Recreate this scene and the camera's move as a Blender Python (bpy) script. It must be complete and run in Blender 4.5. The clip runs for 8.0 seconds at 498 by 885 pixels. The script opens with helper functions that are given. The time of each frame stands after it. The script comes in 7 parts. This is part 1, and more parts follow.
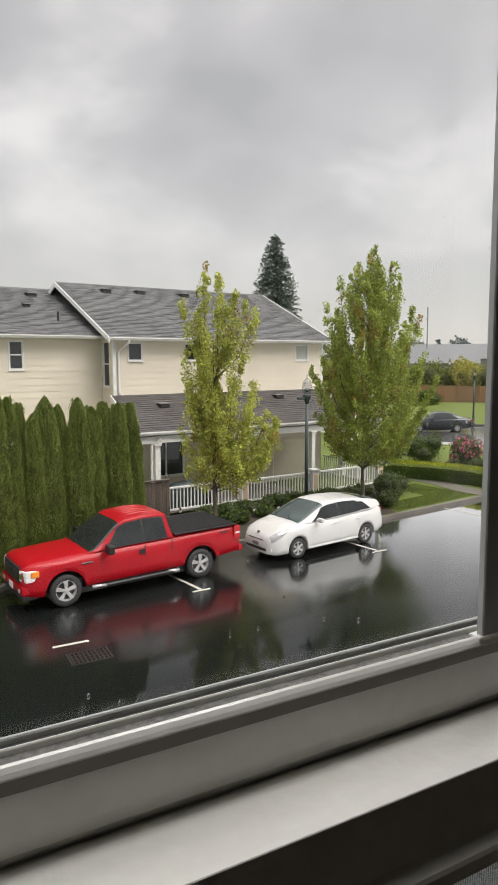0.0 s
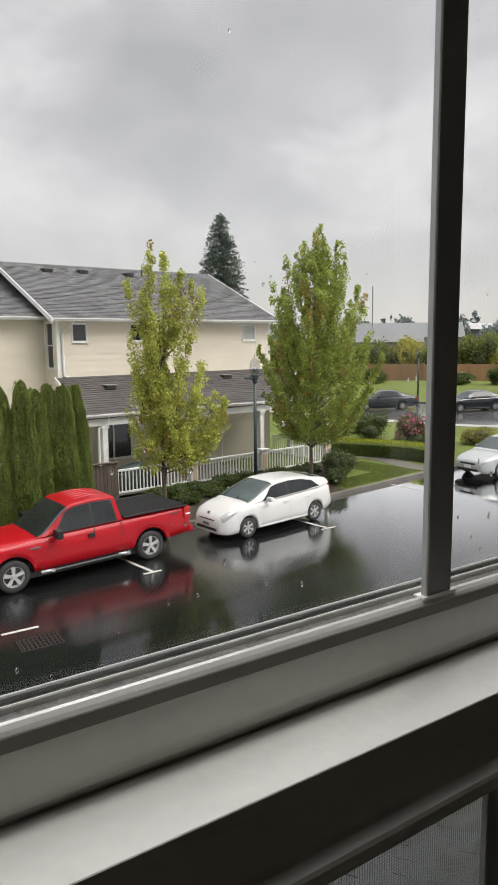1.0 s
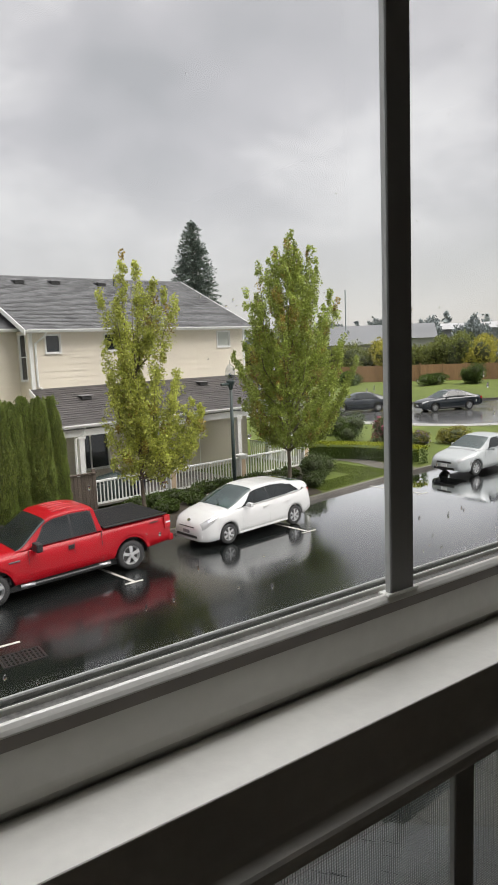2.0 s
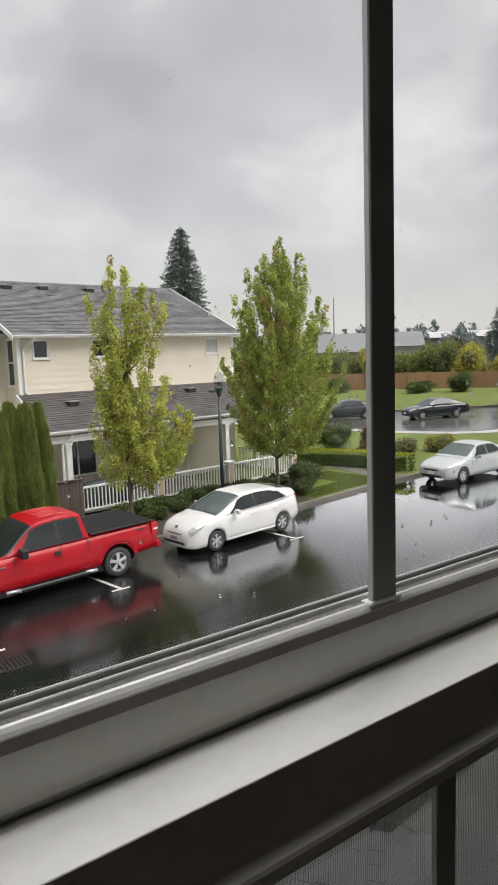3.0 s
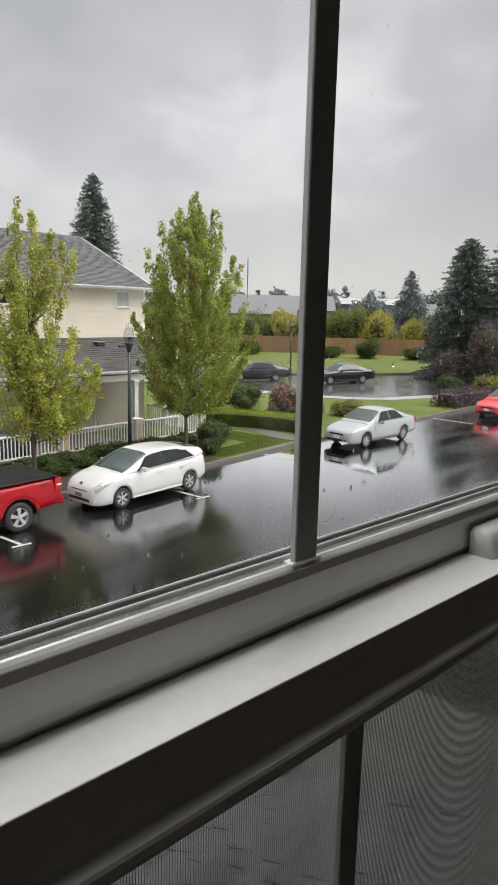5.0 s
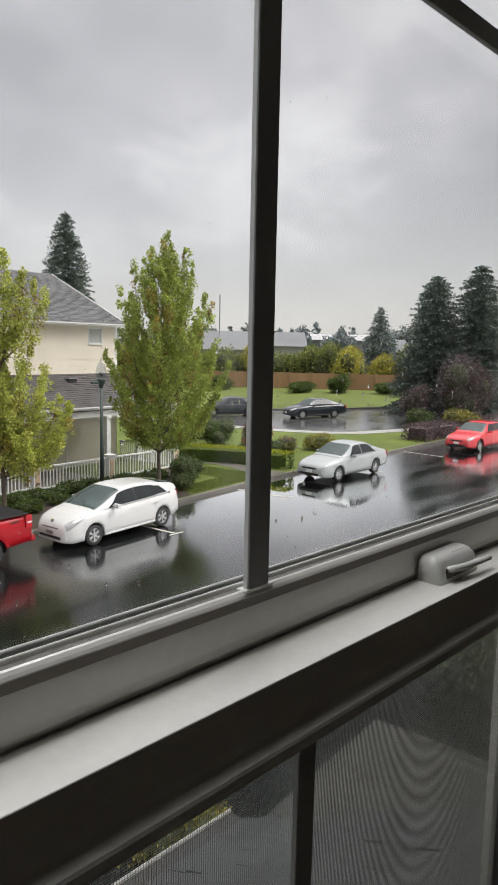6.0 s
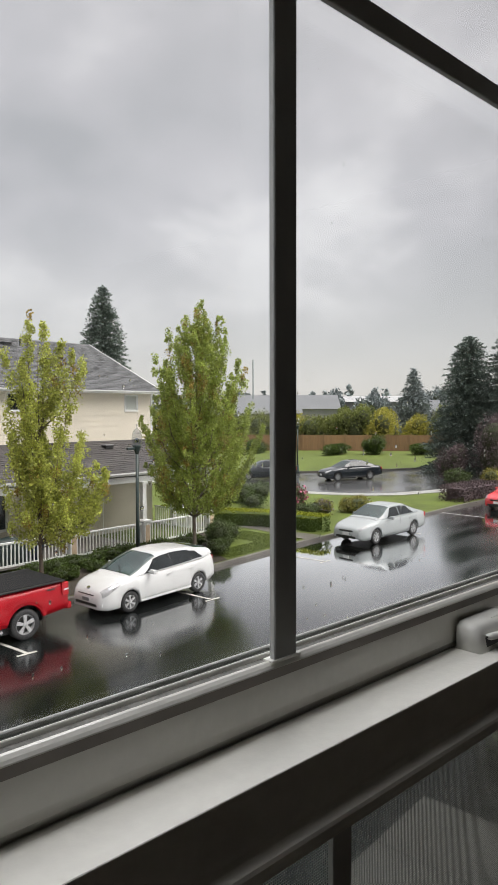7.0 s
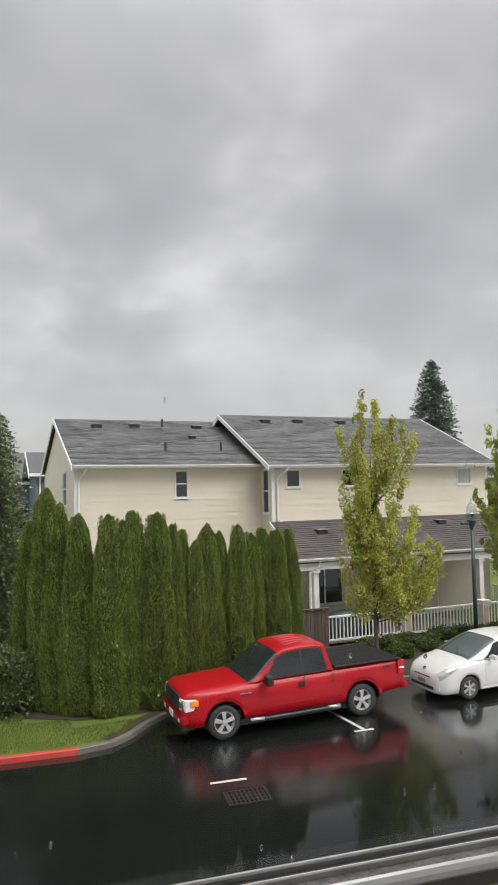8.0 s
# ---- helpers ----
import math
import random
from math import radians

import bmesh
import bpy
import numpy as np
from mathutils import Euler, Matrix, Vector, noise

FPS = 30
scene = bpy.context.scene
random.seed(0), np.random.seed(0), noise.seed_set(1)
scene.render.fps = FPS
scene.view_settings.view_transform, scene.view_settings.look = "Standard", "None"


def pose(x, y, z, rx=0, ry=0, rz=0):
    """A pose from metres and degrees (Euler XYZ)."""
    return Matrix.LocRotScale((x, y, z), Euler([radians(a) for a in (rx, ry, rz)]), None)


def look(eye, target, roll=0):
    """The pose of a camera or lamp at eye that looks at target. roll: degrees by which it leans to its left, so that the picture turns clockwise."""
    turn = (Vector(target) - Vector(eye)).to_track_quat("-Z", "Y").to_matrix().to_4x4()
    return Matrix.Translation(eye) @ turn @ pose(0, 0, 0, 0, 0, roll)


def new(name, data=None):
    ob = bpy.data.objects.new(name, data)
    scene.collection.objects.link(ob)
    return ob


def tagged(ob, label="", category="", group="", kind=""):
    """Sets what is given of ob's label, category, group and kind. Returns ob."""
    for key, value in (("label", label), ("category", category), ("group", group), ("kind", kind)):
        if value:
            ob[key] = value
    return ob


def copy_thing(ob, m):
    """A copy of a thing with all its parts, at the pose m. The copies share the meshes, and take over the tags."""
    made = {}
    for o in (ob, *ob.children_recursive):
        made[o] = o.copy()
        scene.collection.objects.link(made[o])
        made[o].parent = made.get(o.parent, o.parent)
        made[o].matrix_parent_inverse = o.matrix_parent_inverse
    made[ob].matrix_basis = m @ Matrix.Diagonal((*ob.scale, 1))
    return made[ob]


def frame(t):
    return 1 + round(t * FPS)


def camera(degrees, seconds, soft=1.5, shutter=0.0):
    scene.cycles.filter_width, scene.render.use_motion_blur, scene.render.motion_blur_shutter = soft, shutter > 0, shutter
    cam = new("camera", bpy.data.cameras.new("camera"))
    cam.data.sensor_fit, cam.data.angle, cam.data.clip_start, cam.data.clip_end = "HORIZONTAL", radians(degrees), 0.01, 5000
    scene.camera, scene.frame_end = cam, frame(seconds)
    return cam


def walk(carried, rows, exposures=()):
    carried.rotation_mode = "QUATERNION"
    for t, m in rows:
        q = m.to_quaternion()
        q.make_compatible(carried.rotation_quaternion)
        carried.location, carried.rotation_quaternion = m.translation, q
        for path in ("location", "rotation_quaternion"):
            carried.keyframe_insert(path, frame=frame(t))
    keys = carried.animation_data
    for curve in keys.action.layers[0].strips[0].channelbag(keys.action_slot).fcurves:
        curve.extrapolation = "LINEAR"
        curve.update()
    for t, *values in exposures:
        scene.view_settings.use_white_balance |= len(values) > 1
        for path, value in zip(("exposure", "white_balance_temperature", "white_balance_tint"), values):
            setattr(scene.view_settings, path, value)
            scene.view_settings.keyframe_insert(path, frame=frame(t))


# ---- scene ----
from mathutils.geometry import tessellate_polygon
cam = camera(39.4, 8.0)
PATH = [
    (0, (-2.9450, 2.6080, 5.7120), (-1.8104, 4.2386, 5.4806), -0.2),
    (0.2, (-2.9430, 2.6110, 5.7100), (-1.7645, 4.2085, 5.4668), 0),
    (0.5, (-2.9395, 2.6152, 5.7063), (-1.7222, 4.1796, 5.4405), 0.1),
    (1, (-2.9309, 2.6162, 5.6980), (-1.6841, 4.1532, 5.4104), -0.7),
    (1.5, (-2.9437, 2.5957, 5.7053), (-1.6657, 4.1080, 5.4232), -1.8),
    (3, (-2.9385, 2.5918, 5.7055), (-1.6138, 4.0683, 5.4507), -1.9),
    (3.5, (-2.9466, 2.5955, 5.7090), (-1.6054, 4.0592, 5.4669), -1.4),
    (4, (-2.9548, 2.5992, 5.7125), (-1.6081, 4.0589, 5.4765), -0.8),
    (4.5, (-2.9528, 2.5998, 5.7104), (-1.5462, 3.9860, 5.3943), 0.3),
    (5, (-2.9509, 2.6004, 5.7083), (-1.4567, 3.8770, 5.3370), 1.3),
    (5.2, (-2.9538, 2.5947, 5.7093), (-1.4362, 3.8422, 5.3340), 1.5),
    (6.3, (-2.9696, 2.5631, 5.7151), (-1.4130, 3.7998, 5.4975), 0.4),
    (6.5, (-2.9631, 2.5654, 5.7130), (-1.4159, 3.8204, 5.5360), 0.2),
    (7, (-2.9555, 2.5653, 5.7133), (-1.4540, 3.8833, 5.6232), -0.2),
    (7.5, (-2.9614, 2.5563, 5.7224), (-1.6636, 4.0778, 5.6970), -1.9),
    (7.6, (-2.9593, 2.5662, 5.7213), (-1.7798, 4.1813, 5.7308), -2),
    (7.7, (-2.9580, 2.5760, 5.7210), (-1.9110, 4.2794, 5.7646), -2.3),
    (7.8, (-2.9580, 2.5850, 5.7212), (-2.0347, 4.3573, 5.8000), -2.2),
    (7.9, (-2.9585, 2.5920, 5.7222), (-2.1354, 4.4113, 5.8339), -1.7),
    (8, (-2.9590, 2.5940, 5.7240), (-2.2091, 4.4432, 5.8579), -1.2),
]
walk(cam, [(t, look(eye, target, roll)) for t, eye, target, roll in PATH],
     exposures=[(0, 1.5, 6800, 12), (1.0, 1.5, 6680, 12), (3.5, 1.48, 6620, 12), (4.0, 1.41, 6600, 12), (4.5, 1.50, 6580, 12), (7.0, 1.5, 6600, 12), (7.5, 1.37, 6680, 12), (7.8, 1.38, 6600, 12), (8.0, 1.35, 6600, 12)])

# ---- light ----
SLOPE = 0.02


def gz(x):
    """Height of the asphalt: the lot rises gently along x."""
    return SLOPE * (min(max(x, -30.0), 62.0) - 9.5)


world = bpy.data.worlds.new("overcast_sky")
scene.world = world
world.use_nodes = True
wn, wl = world.node_tree.nodes, world.node_tree.links
wn.clear()
w_out = wn.new("ShaderNodeOutputWorld")
w_bg = wn.new("ShaderNodeBackground")
w_sky = wn.new("ShaderNodeTexSky")
w_sky.sky_type, w_sky.sun_disc = "NISHITA", False
w_sky.sun_elevation, w_sky.sun_rotation = radians(48), radians(60)
w_co = wn.new("ShaderNodeTexCoord")
w_sep = wn.new("ShaderNodeSeparateXYZ")
wl.new(w_co.outputs["Generated"], w_sep.inputs[0])
w_den = wn.new("ShaderNodeMath")
w_den.operation = "ADD"
w_den.inputs[1].default_value = 0.5
w_abs = wn.new("ShaderNodeMath")
w_abs.operation = "ABSOLUTE"
wl.new(w_sep.outputs["Z"], w_abs.inputs[0])
wl.new(w_abs.outputs[0], w_den.inputs[0])
w_plane = wn.new("ShaderNodeVectorMath")
w_plane.operation = "DIVIDE"
w_cmb = wn.new("ShaderNodeCombineXYZ")
for i in range(3):
    wl.new(w_den.outputs[0], w_cmb.inputs[i])
wl.new(w_co.outputs["Generated"], w_plane.inputs[0])
wl.new(w_cmb.outputs[0], w_plane.inputs[1])


def cloud_noise(scale, detail, rough, distortion, shift):
    mp = wn.new("ShaderNodeMapping")
    mp.inputs["Location"].default_value = shift
    wl.new(w_plane.outputs[0], mp.inputs[0])
    nz = wn.new("ShaderNodeTexNoise")
    nz.inputs["Scale"].default_value = scale
    nz.inputs["Detail"].default_value = detail
    nz.inputs["Roughness"].default_value = rough
    nz.inputs["Distortion"].default_value = distortion
    wl.new(mp.outputs[0], nz.inputs["Vector"])
    return nz


w_big = cloud_noise(2.2, 5, 0.5, 0.3, (0.6, 0.15, 0))
w_fine = cloud_noise(5.5, 6, 0.52, 0.25, (2.3, 1.2, 0))
w_mix = wn.new("ShaderNodeMix")
w_mix.data_type = "FLOAT"
w_mix.inputs[0].default_value = 0.27
wl.new(w_big.outputs["Fac"], w_mix.inputs[2])
wl.new(w_fine.outputs["Fac"], w_mix.inputs[3])
w_ramp = wn.new("ShaderNodeValToRGB")
w_ramp.color_ramp.elements[0].position, w_ramp.color_ramp.elements[1].position = 0.37, 0.64
w_ramp.color_ramp.elements[0].color = (0.172, 0.174, 0.178, 1)
w_ramp.color_ramp.elements[1].color = (0.318, 0.316, 0.317, 1)
e = w_ramp.color_ramp.elements.new(0.50)
e.color = (0.218, 0.216, 0.222, 1)
wl.new(w_mix.outputs[0], w_ramp.inputs[0])
# towards the horizon the cloud thins out into even grey
w_hz = wn.new("ShaderNodeMapRange")
w_hz.inputs["From Min"].default_value, w_hz.inputs["From Max"].default_value = 0.02, 0.26
wl.new(w_sep.outputs["Z"], w_hz.inputs["Value"])
w_flat = wn.new("ShaderNodeMix")
w_flat.data_type = "RGBA"
w_flat.inputs[6].default_value = (0.240, 0.240, 0.240, 1)
wl.new(w_hz.outputs[0], w_flat.inputs[0])
wl.new(w_ramp.outputs[0], w_flat.inputs[7])
w_skys = wn.new("ShaderNodeMix")
w_skys.data_type, w_skys.blend_type = "RGBA", "MIX"
w_skys.inputs[0].default_value = 0.04
wl.new(w_flat.outputs[2], w_skys.inputs[6])
w_dim = wn.new("ShaderNodeVectorMath")
w_dim.operation = "SCALE"
w_dim.inputs["Scale"].default_value = 0.1
wl.new(w_sky.outputs[0], w_dim.inputs[0])
wl.new(w_dim.outputs[0], w_skys.inputs[7])
wl.new(w_skys.outputs[2], w_bg.inputs["Color"])
# an overcast sky is brightest overhead
w_zen = wn.new("ShaderNodeMapRange")
w_zen.interpolation_type = "SMOOTHSTEP"
w_zen.inputs["From Min"].default_value, w_zen.inputs["From Max"].default_value = 0.5, 1.0
w_zen.inputs["To Min"].default_value, w_zen.inputs["To Max"].default_value = 1.0, 4.0
wl.new(w_sep.outputs["Z"], w_zen.inputs["Value"])
wl.new(w_zen.outputs[0], w_bg.inputs["Strength"])

wl.new(w_bg.outputs[0], w_out.inputs[0])

sun_data = bpy.data.lights.new("sun", "SUN")
sun_data.energy, sun_data.angle, sun_data.color = 1.5, radians(50), (1.0, 0.97, 0.93)
sun = new("sun", sun_data)
sun.matrix_world = look((10, 0, 30), (10 + 30 * math.cos(radians(48)) * -0.35, 30 * math.cos(radians(48)) * 0.6, 30 - 30 * math.sin(radians(48))))


# ---- materials ----
def mat(name, base, rough=0.5, metal=0.0, spec=0.5, vary=0.0, scale=4.0, fine=0.0, fine_scale=60.0, bump=0.0, bump_scale=80.0,
        coat=0.0, island=0.0, obj_random=0.0, stretch=(1, 1, 1), rough_vary=0.0, sub=0.0):
    """A surface with colour variation at two scales, fine relief and uneven gloss."""
    m = bpy.data.materials.new(name)
    m.use_nodes = True
    nt = m.node_tree
    b = nt.nodes["Principled BSDF"]
    b.inputs["Roughness"].default_value, b.inputs["Metallic"].default_value = rough, metal
    b.inputs["Specular IOR Level"].default_value = spec
    b.inputs["Coat Weight"].default_value = coat
    b.inputs["Coat Roughness"].default_value = 0.04
    co = nt.nodes.new("ShaderNodeTexCoord")
    mp = nt.nodes.new("ShaderNodeMapping")
    mp.inputs["Scale"].default_value = stretch
    nt.links.new(co.outputs["Object"], mp.inputs[0])
    value = None

    def noise_node(sc, detail):
        n = nt.nodes.new("ShaderNodeTexNoise")
        n.inputs["Scale"].default_value, n.inputs["Detail"].default_value = sc, detail
        nt.links.new(mp.outputs[0], n.inputs["Vector"])
        return n

    def term(sock, amount):
        nonlocal value
        r = nt.nodes.new("ShaderNodeMapRange")
        r.inputs["From Min"].default_value, r.inputs["From Max"].default_value = 0.25, 0.75
        if sock.node.bl_idname != "ShaderNodeTexNoise":
            r.inputs["From Min"].default_value, r.inputs["From Max"].default_value = 0.0, 1.0
        r.inputs["To Min"].default_value, r.inputs["To Max"].default_value = 1 - amount, 1 + amount
        nt.links.new(sock, r.inputs["Value"])
        if value is None:
            value = r.outputs[0]
        else:
            q = nt.nodes.new("ShaderNodeMath")
            q.operation = "MULTIPLY"
            nt.links.new(value, q.inputs[0])
            nt.links.new(r.outputs[0], q.inputs[1])
            value = q.outputs[0]

    if vary:
        term(noise_node(scale, 4).outputs["Fac"], vary)
    if fine:
        term(noise_node(fine_scale, 3).outputs["Fac"], fine)
    if island:
        term(nt.nodes.new("ShaderNodeNewGeometry").outputs["Random Per Island"], island)
    if obj_random:
        term(nt.nodes.new("ShaderNodeObjectInfo").outputs["Random"], obj_random)
    if value is None:
        b.inputs["Base Color"].default_value = (*base, 1)
    else:
        sc = nt.nodes.new("ShaderNodeVectorMath")
        sc.operation = "SCALE"
        sc.inputs[0].default_value = base
        nt.links.new(value, sc.inputs["Scale"])
        nt.links.new(sc.outputs[0], b.inputs["Base Color"])
    if rough_vary:
        r = nt.nodes.new("ShaderNodeMapRange")
        r.inputs["From Min"].default_value, r.inputs["From Max"].default_value = 0.3, 0.7
        r.inputs["To Min"].default_value, r.inputs["To Max"].default_value = max(rough - rough_vary, 0.02), rough + rough_vary
        nt.links.new(noise_node(scale * 1.7, 4).outputs["Fac"], r.inputs["Value"])
        nt.links.new(r.outputs[0], b.inputs["Roughness"])
    if bump:
        bp = nt.nodes.new("ShaderNodeBump")
        bp.inputs["Strength"].default_value, bp.inputs["Distance"].default_value = bump, 0.01
        nt.links.new(noise_node(bump_scale, 4).outputs["Fac"], bp.inputs["Height"])
        nt.links.new(bp.outputs[0], b.inputs["Normal"])
    return m


def leaf_mat(name, base, island=0.35, vary=0.25, rough=0.5, through_light=0.25):
    m = mat(name, base, rough=rough, spec=0.35, vary=vary, scale=1.3, island=island)
    b = m.node_tree.nodes["Principled BSDF"]
    b.inputs["Subsurface Weight"].default_value = 0.0
    tr = m.node_tree.nodes.new("ShaderNodeBsdfTranslucent")
    src = b.inputs["Base Color"].links[0].from_socket
    m.node_tree.links.new(src, tr.inputs["Color"])
    mx = m.node_tree.nodes.new("ShaderNodeMixShader")
    mx.inputs[0].default_value = through_light
    m.node_tree.links.new(b.outputs[0], mx.inputs[1])
    m.node_tree.links.new(tr.outputs[0], mx.inputs[2])
    m.node_tree.links.new(mx.outputs[0], m.node_tree.nodes["Material Output"].inputs["Surface"])
    return m


def glass_mat(name, tint=(1, 1, 1), gloss=1.0, rough=0.0):
    """A thin pane: clear, with the mirror image that its angle gives."""
    m = bpy.data.materials.new(name)
    m.use_nodes = True
    nt = m.node_tree
    nt.nodes.clear()
    out = nt.nodes.new("ShaderNodeOutputMaterial")
    tr = nt.nodes.new("ShaderNodeBsdfTransparent")
    tr.inputs[0].default_value = (*tint, 1)
    gl = nt.nodes.new("ShaderNodeBsdfGlossy")
    gl.inputs["Roughness"].default_value = rough
    gl.inputs["Color"].default_value = (gloss, gloss, gloss, 1)
    lw = nt.nodes.new("ShaderNodeLayerWeight")
    pw = nt.nodes.new("ShaderNodeMath")
    pw.operation, pw.inputs[1].default_value = "POWER", 5.0
    nt.links.new(lw.outputs["Facing"], pw.inputs[0])
    fr = nt.nodes.new("ShaderNodeMapRange")
    fr.inputs["To Min"].default_value, fr.inputs["To Max"].default_value = 0.03, 0.9
    nt.links.new(pw.outputs[0], fr.inputs["Value"])
    mx = nt.nodes.new("ShaderNodeMixShader")
    nt.links.new(fr.outputs[0], mx.inputs[0])
    nt.links.new(tr.outputs[0], mx.inputs[1])
    nt.links.new(gl.outputs[0], mx.inputs[2])
    nt.links.new(mx.outputs[0], out.inputs["Surface"])
    return m


M_siding = mat("cream_siding", (0.67, 0.61, 0.505), rough=0.55, vary=0.05, scale=1.2, fine=0.04, fine_scale=30, bump=0.12, bump_scale=40, obj_random=0.03)
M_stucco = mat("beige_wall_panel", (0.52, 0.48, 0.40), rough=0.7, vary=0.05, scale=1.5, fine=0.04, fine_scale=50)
M_white = mat("white_trim_paint", (0.70, 0.70, 0.68), rough=0.45, vary=0.05, scale=2.5, fine=0.03, fine_scale=40)
M_shingle = mat("asphalt_shingle", (0.092, 0.093, 0.094), rough=0.7, vary=0.22, scale=0.9, fine=0.35, fine_scale=14, island=0.36, bump=0.5, bump_scale=120)
M_shingle_low = mat("wet_slate_shingle", (0.055, 0.058, 0.062), rough=0.45, vary=0.2, scale=0.9, fine=0.35, fine_scale=50, island=0.3, obj_random=0.4, bump=0.5, bump_scale=110)
M_shingle_porch = mat("wet_brown_shingle", (0.060, 0.054, 0.053), rough=0.6, vary=0.2, scale=0.9, fine=0.35, fine_scale=40, island=0.28, bump=0.5, bump_scale=110)
M_dark = mat("dark_metal_paint", (0.03, 0.03, 0.03), rough=0.5, vary=0.1)
M_vent_cap = mat("weathered_vent_metal", (0.20, 0.20, 0.205), rough=0.5, vary=0.15, scale=6)
M_vinyl = mat("black_vinyl_cover", (0.010, 0.010, 0.011), rough=0.75, spec=0.25, vary=0.2, scale=3)
M_black = mat("black_plastic", (0.014, 0.014, 0.015), rough=0.45, vary=0.15, scale=5)
M_concrete = mat("wet_concrete", (0.115, 0.105, 0.09), rough=0.45, vary=0.22, scale=1.6, fine=0.2, fine_scale=25, bump=0.4, bump_scale=60)
M_apron = mat("wet_apron_concrete", (0.032, 0.032, 0.026), rough=0.55, vary=0.2, scale=0.9, fine=0.25, fine_scale=22, bump=0.3, bump_scale=60)
M_kerb_red = mat("red_kerb_paint", (0.38, 0.04, 0.03), rough=0.45, vary=0.2, scale=3, fine=0.2, fine_scale=30, bump=0.3)
M_lane = mat("wet_grey_lane", (0.075, 0.076, 0.076), rough=0.16, spec=0.9, vary=0.2, scale=0.3, fine=0.25, fine_scale=30, rough_vary=0.1)
M_gutter_pan = mat("pale_wet_concrete", (0.33, 0.325, 0.31), rough=0.35, vary=0.15, scale=0.8, fine=0.15, fine_scale=25)
M_line = mat("worn_white_road_paint", (0.42, 0.41, 0.37), rough=0.4, vary=0.25, scale=5, fine=0.25, fine_scale=40)
M_grass = mat("lawn", (0.095, 0.125, 0.022), rough=0.75, spec=0.25, vary=0.3, scale=0.8, fine=0.4, fine_scale=26, bump=0.9, bump_scale=45)
M_soil = mat("bark_mulch", (0.034, 0.026, 0.016), rough=0.85, vary=0.3, scale=3, fine=0.4, fine_scale=30, bump=0.9, bump_scale=40)
M_wood = mat("weathered_fence_wood", (0.105, 0.082, 0.066), rough=0.75, vary=0.25, scale=2, fine=0.25, fine_scale=25, stretch=(1, 1, 0.15), bump=0.4, obj_random=0.2)
M_cedar = mat("cedar_fence_wood", (0.27, 0.155, 0.08), rough=0.7, vary=0.15, scale=1.5, fine=0.2, fine_scale=10, stretch=(1, 1, 0.15), obj_random=0.15)
M_tan = mat("tan_post_panel", (0.56, 0.42, 0.29), rough=0.6, vary=0.1, fine=0.06)
M_bark = mat("grey_bark", (0.13, 0.105, 0.08), rough=0.85, vary=0.25, scale=4, fine=0.3, fine_scale=30, stretch=(1, 1, 0.3), bump=0.6)
M_pvc = mat("white_window_vinyl", (0.82, 0.81, 0.755), rough=0.20, vary=0.03, scale=8, fine=0.03, fine_scale=90, rough_vary=0.06, bump=0.04, bump_scale=150)
M_bar = mat("grey_window_bar", (0.44, 0.45, 0.44), rough=0.32, vary=0.04, scale=8)
M_room = mat("room_wall_paint", (0.37, 0.325, 0.27), rough=0.85, vary=0.04, scale=2)
M_carpet = mat("room_carpet", (0.27, 0.245, 0.21), rough=0.95, vary=0.2, scale=30)
M_screen = mat("insect_screen_wire", (0.30, 0.30, 0.27), rough=0.4, vary=0.1, scale=20)
M_glass = glass_mat("window_glass", (0.975, 0.982, 0.978))
M_house_glass = mat("house_window_glass", (0.03, 0.035, 0.04), rough=0.04, spec=0.8, vary=0.4, scale=1.1)
M_blind = mat("window_blind", (0.42, 0.44, 0.40), rough=0.5, vary=0.06)
M_car_glass = mat("tinted_car_glass", (0.016, 0.019, 0.020), rough=0.03, spec=0.6, vary=0.4, scale=1.5)
M_car_glass_light = mat("green_tinted_car_glass", (0.03, 0.05, 0.047), rough=0.03, spec=0.7, vary=0.5, scale=1.6)
M_tyre = mat("tyre_rubber", (0.02, 0.02, 0.021), rough=0.6, vary=0.2, scale=8)
M_alloy = mat("alloy_rim", (0.46, 0.46, 0.465), rough=0.32, metal=0.35, vary=0.08, scale=8)
M_chrome = mat("chrome", (0.5, 0.5, 0.51), rough=0.1, metal=1.0, vary=0.04)
M_paint_red = mat("red_car_paint", (0.31, 0.002, 0.008), rough=0.36, spec=0.2, coat=0.28, vary=0.04, scale=2)
M_paint_white = mat("white_car_paint", (0.54, 0.54, 0.535), rough=0.25, spec=0.5, coat=0.6, vary=0.03, scale=2)
M_paint_silver = mat("silver_car_paint", (0.34, 0.36, 0.36), rough=0.28, spec=0.5, coat=0.6, vary=0.03, scale=2)
M_paint_black = mat("black_car_paint", (0.012, 0.017, 0.022), rough=0.16, spec=0.5, coat=0.7, vary=0.1, scale=2)
M_paint_coral = mat("bright_red_car_paint", (0.66, 0.05, 0.06), rough=0.25, spec=0.5, coat=0.6, vary=0.04, scale=2)
M_lamp_clear = mat("clear_headlamp", (0.70, 0.71, 0.71), rough=0.12, spec=0.8, vary=0.3, scale=14)
M_lamp_soft = mat("smoky_headlamp", (0.30, 0.30, 0.30), rough=0.1, spec=0.8, vary=0.35, scale=9)
M_amber = mat("amber_lens", (0.75, 0.24, 0.03), rough=0.15, spec=0.7, vary=0.1)
M_tail = mat("red_tail_lens", (0.42, 0.015, 0.02), rough=0.12, spec=0.7, vary=0.15, scale=9)
M_plate = mat("number_plate_white", (0.7, 0.7, 0.7), rough=0.4, vary=0.05)
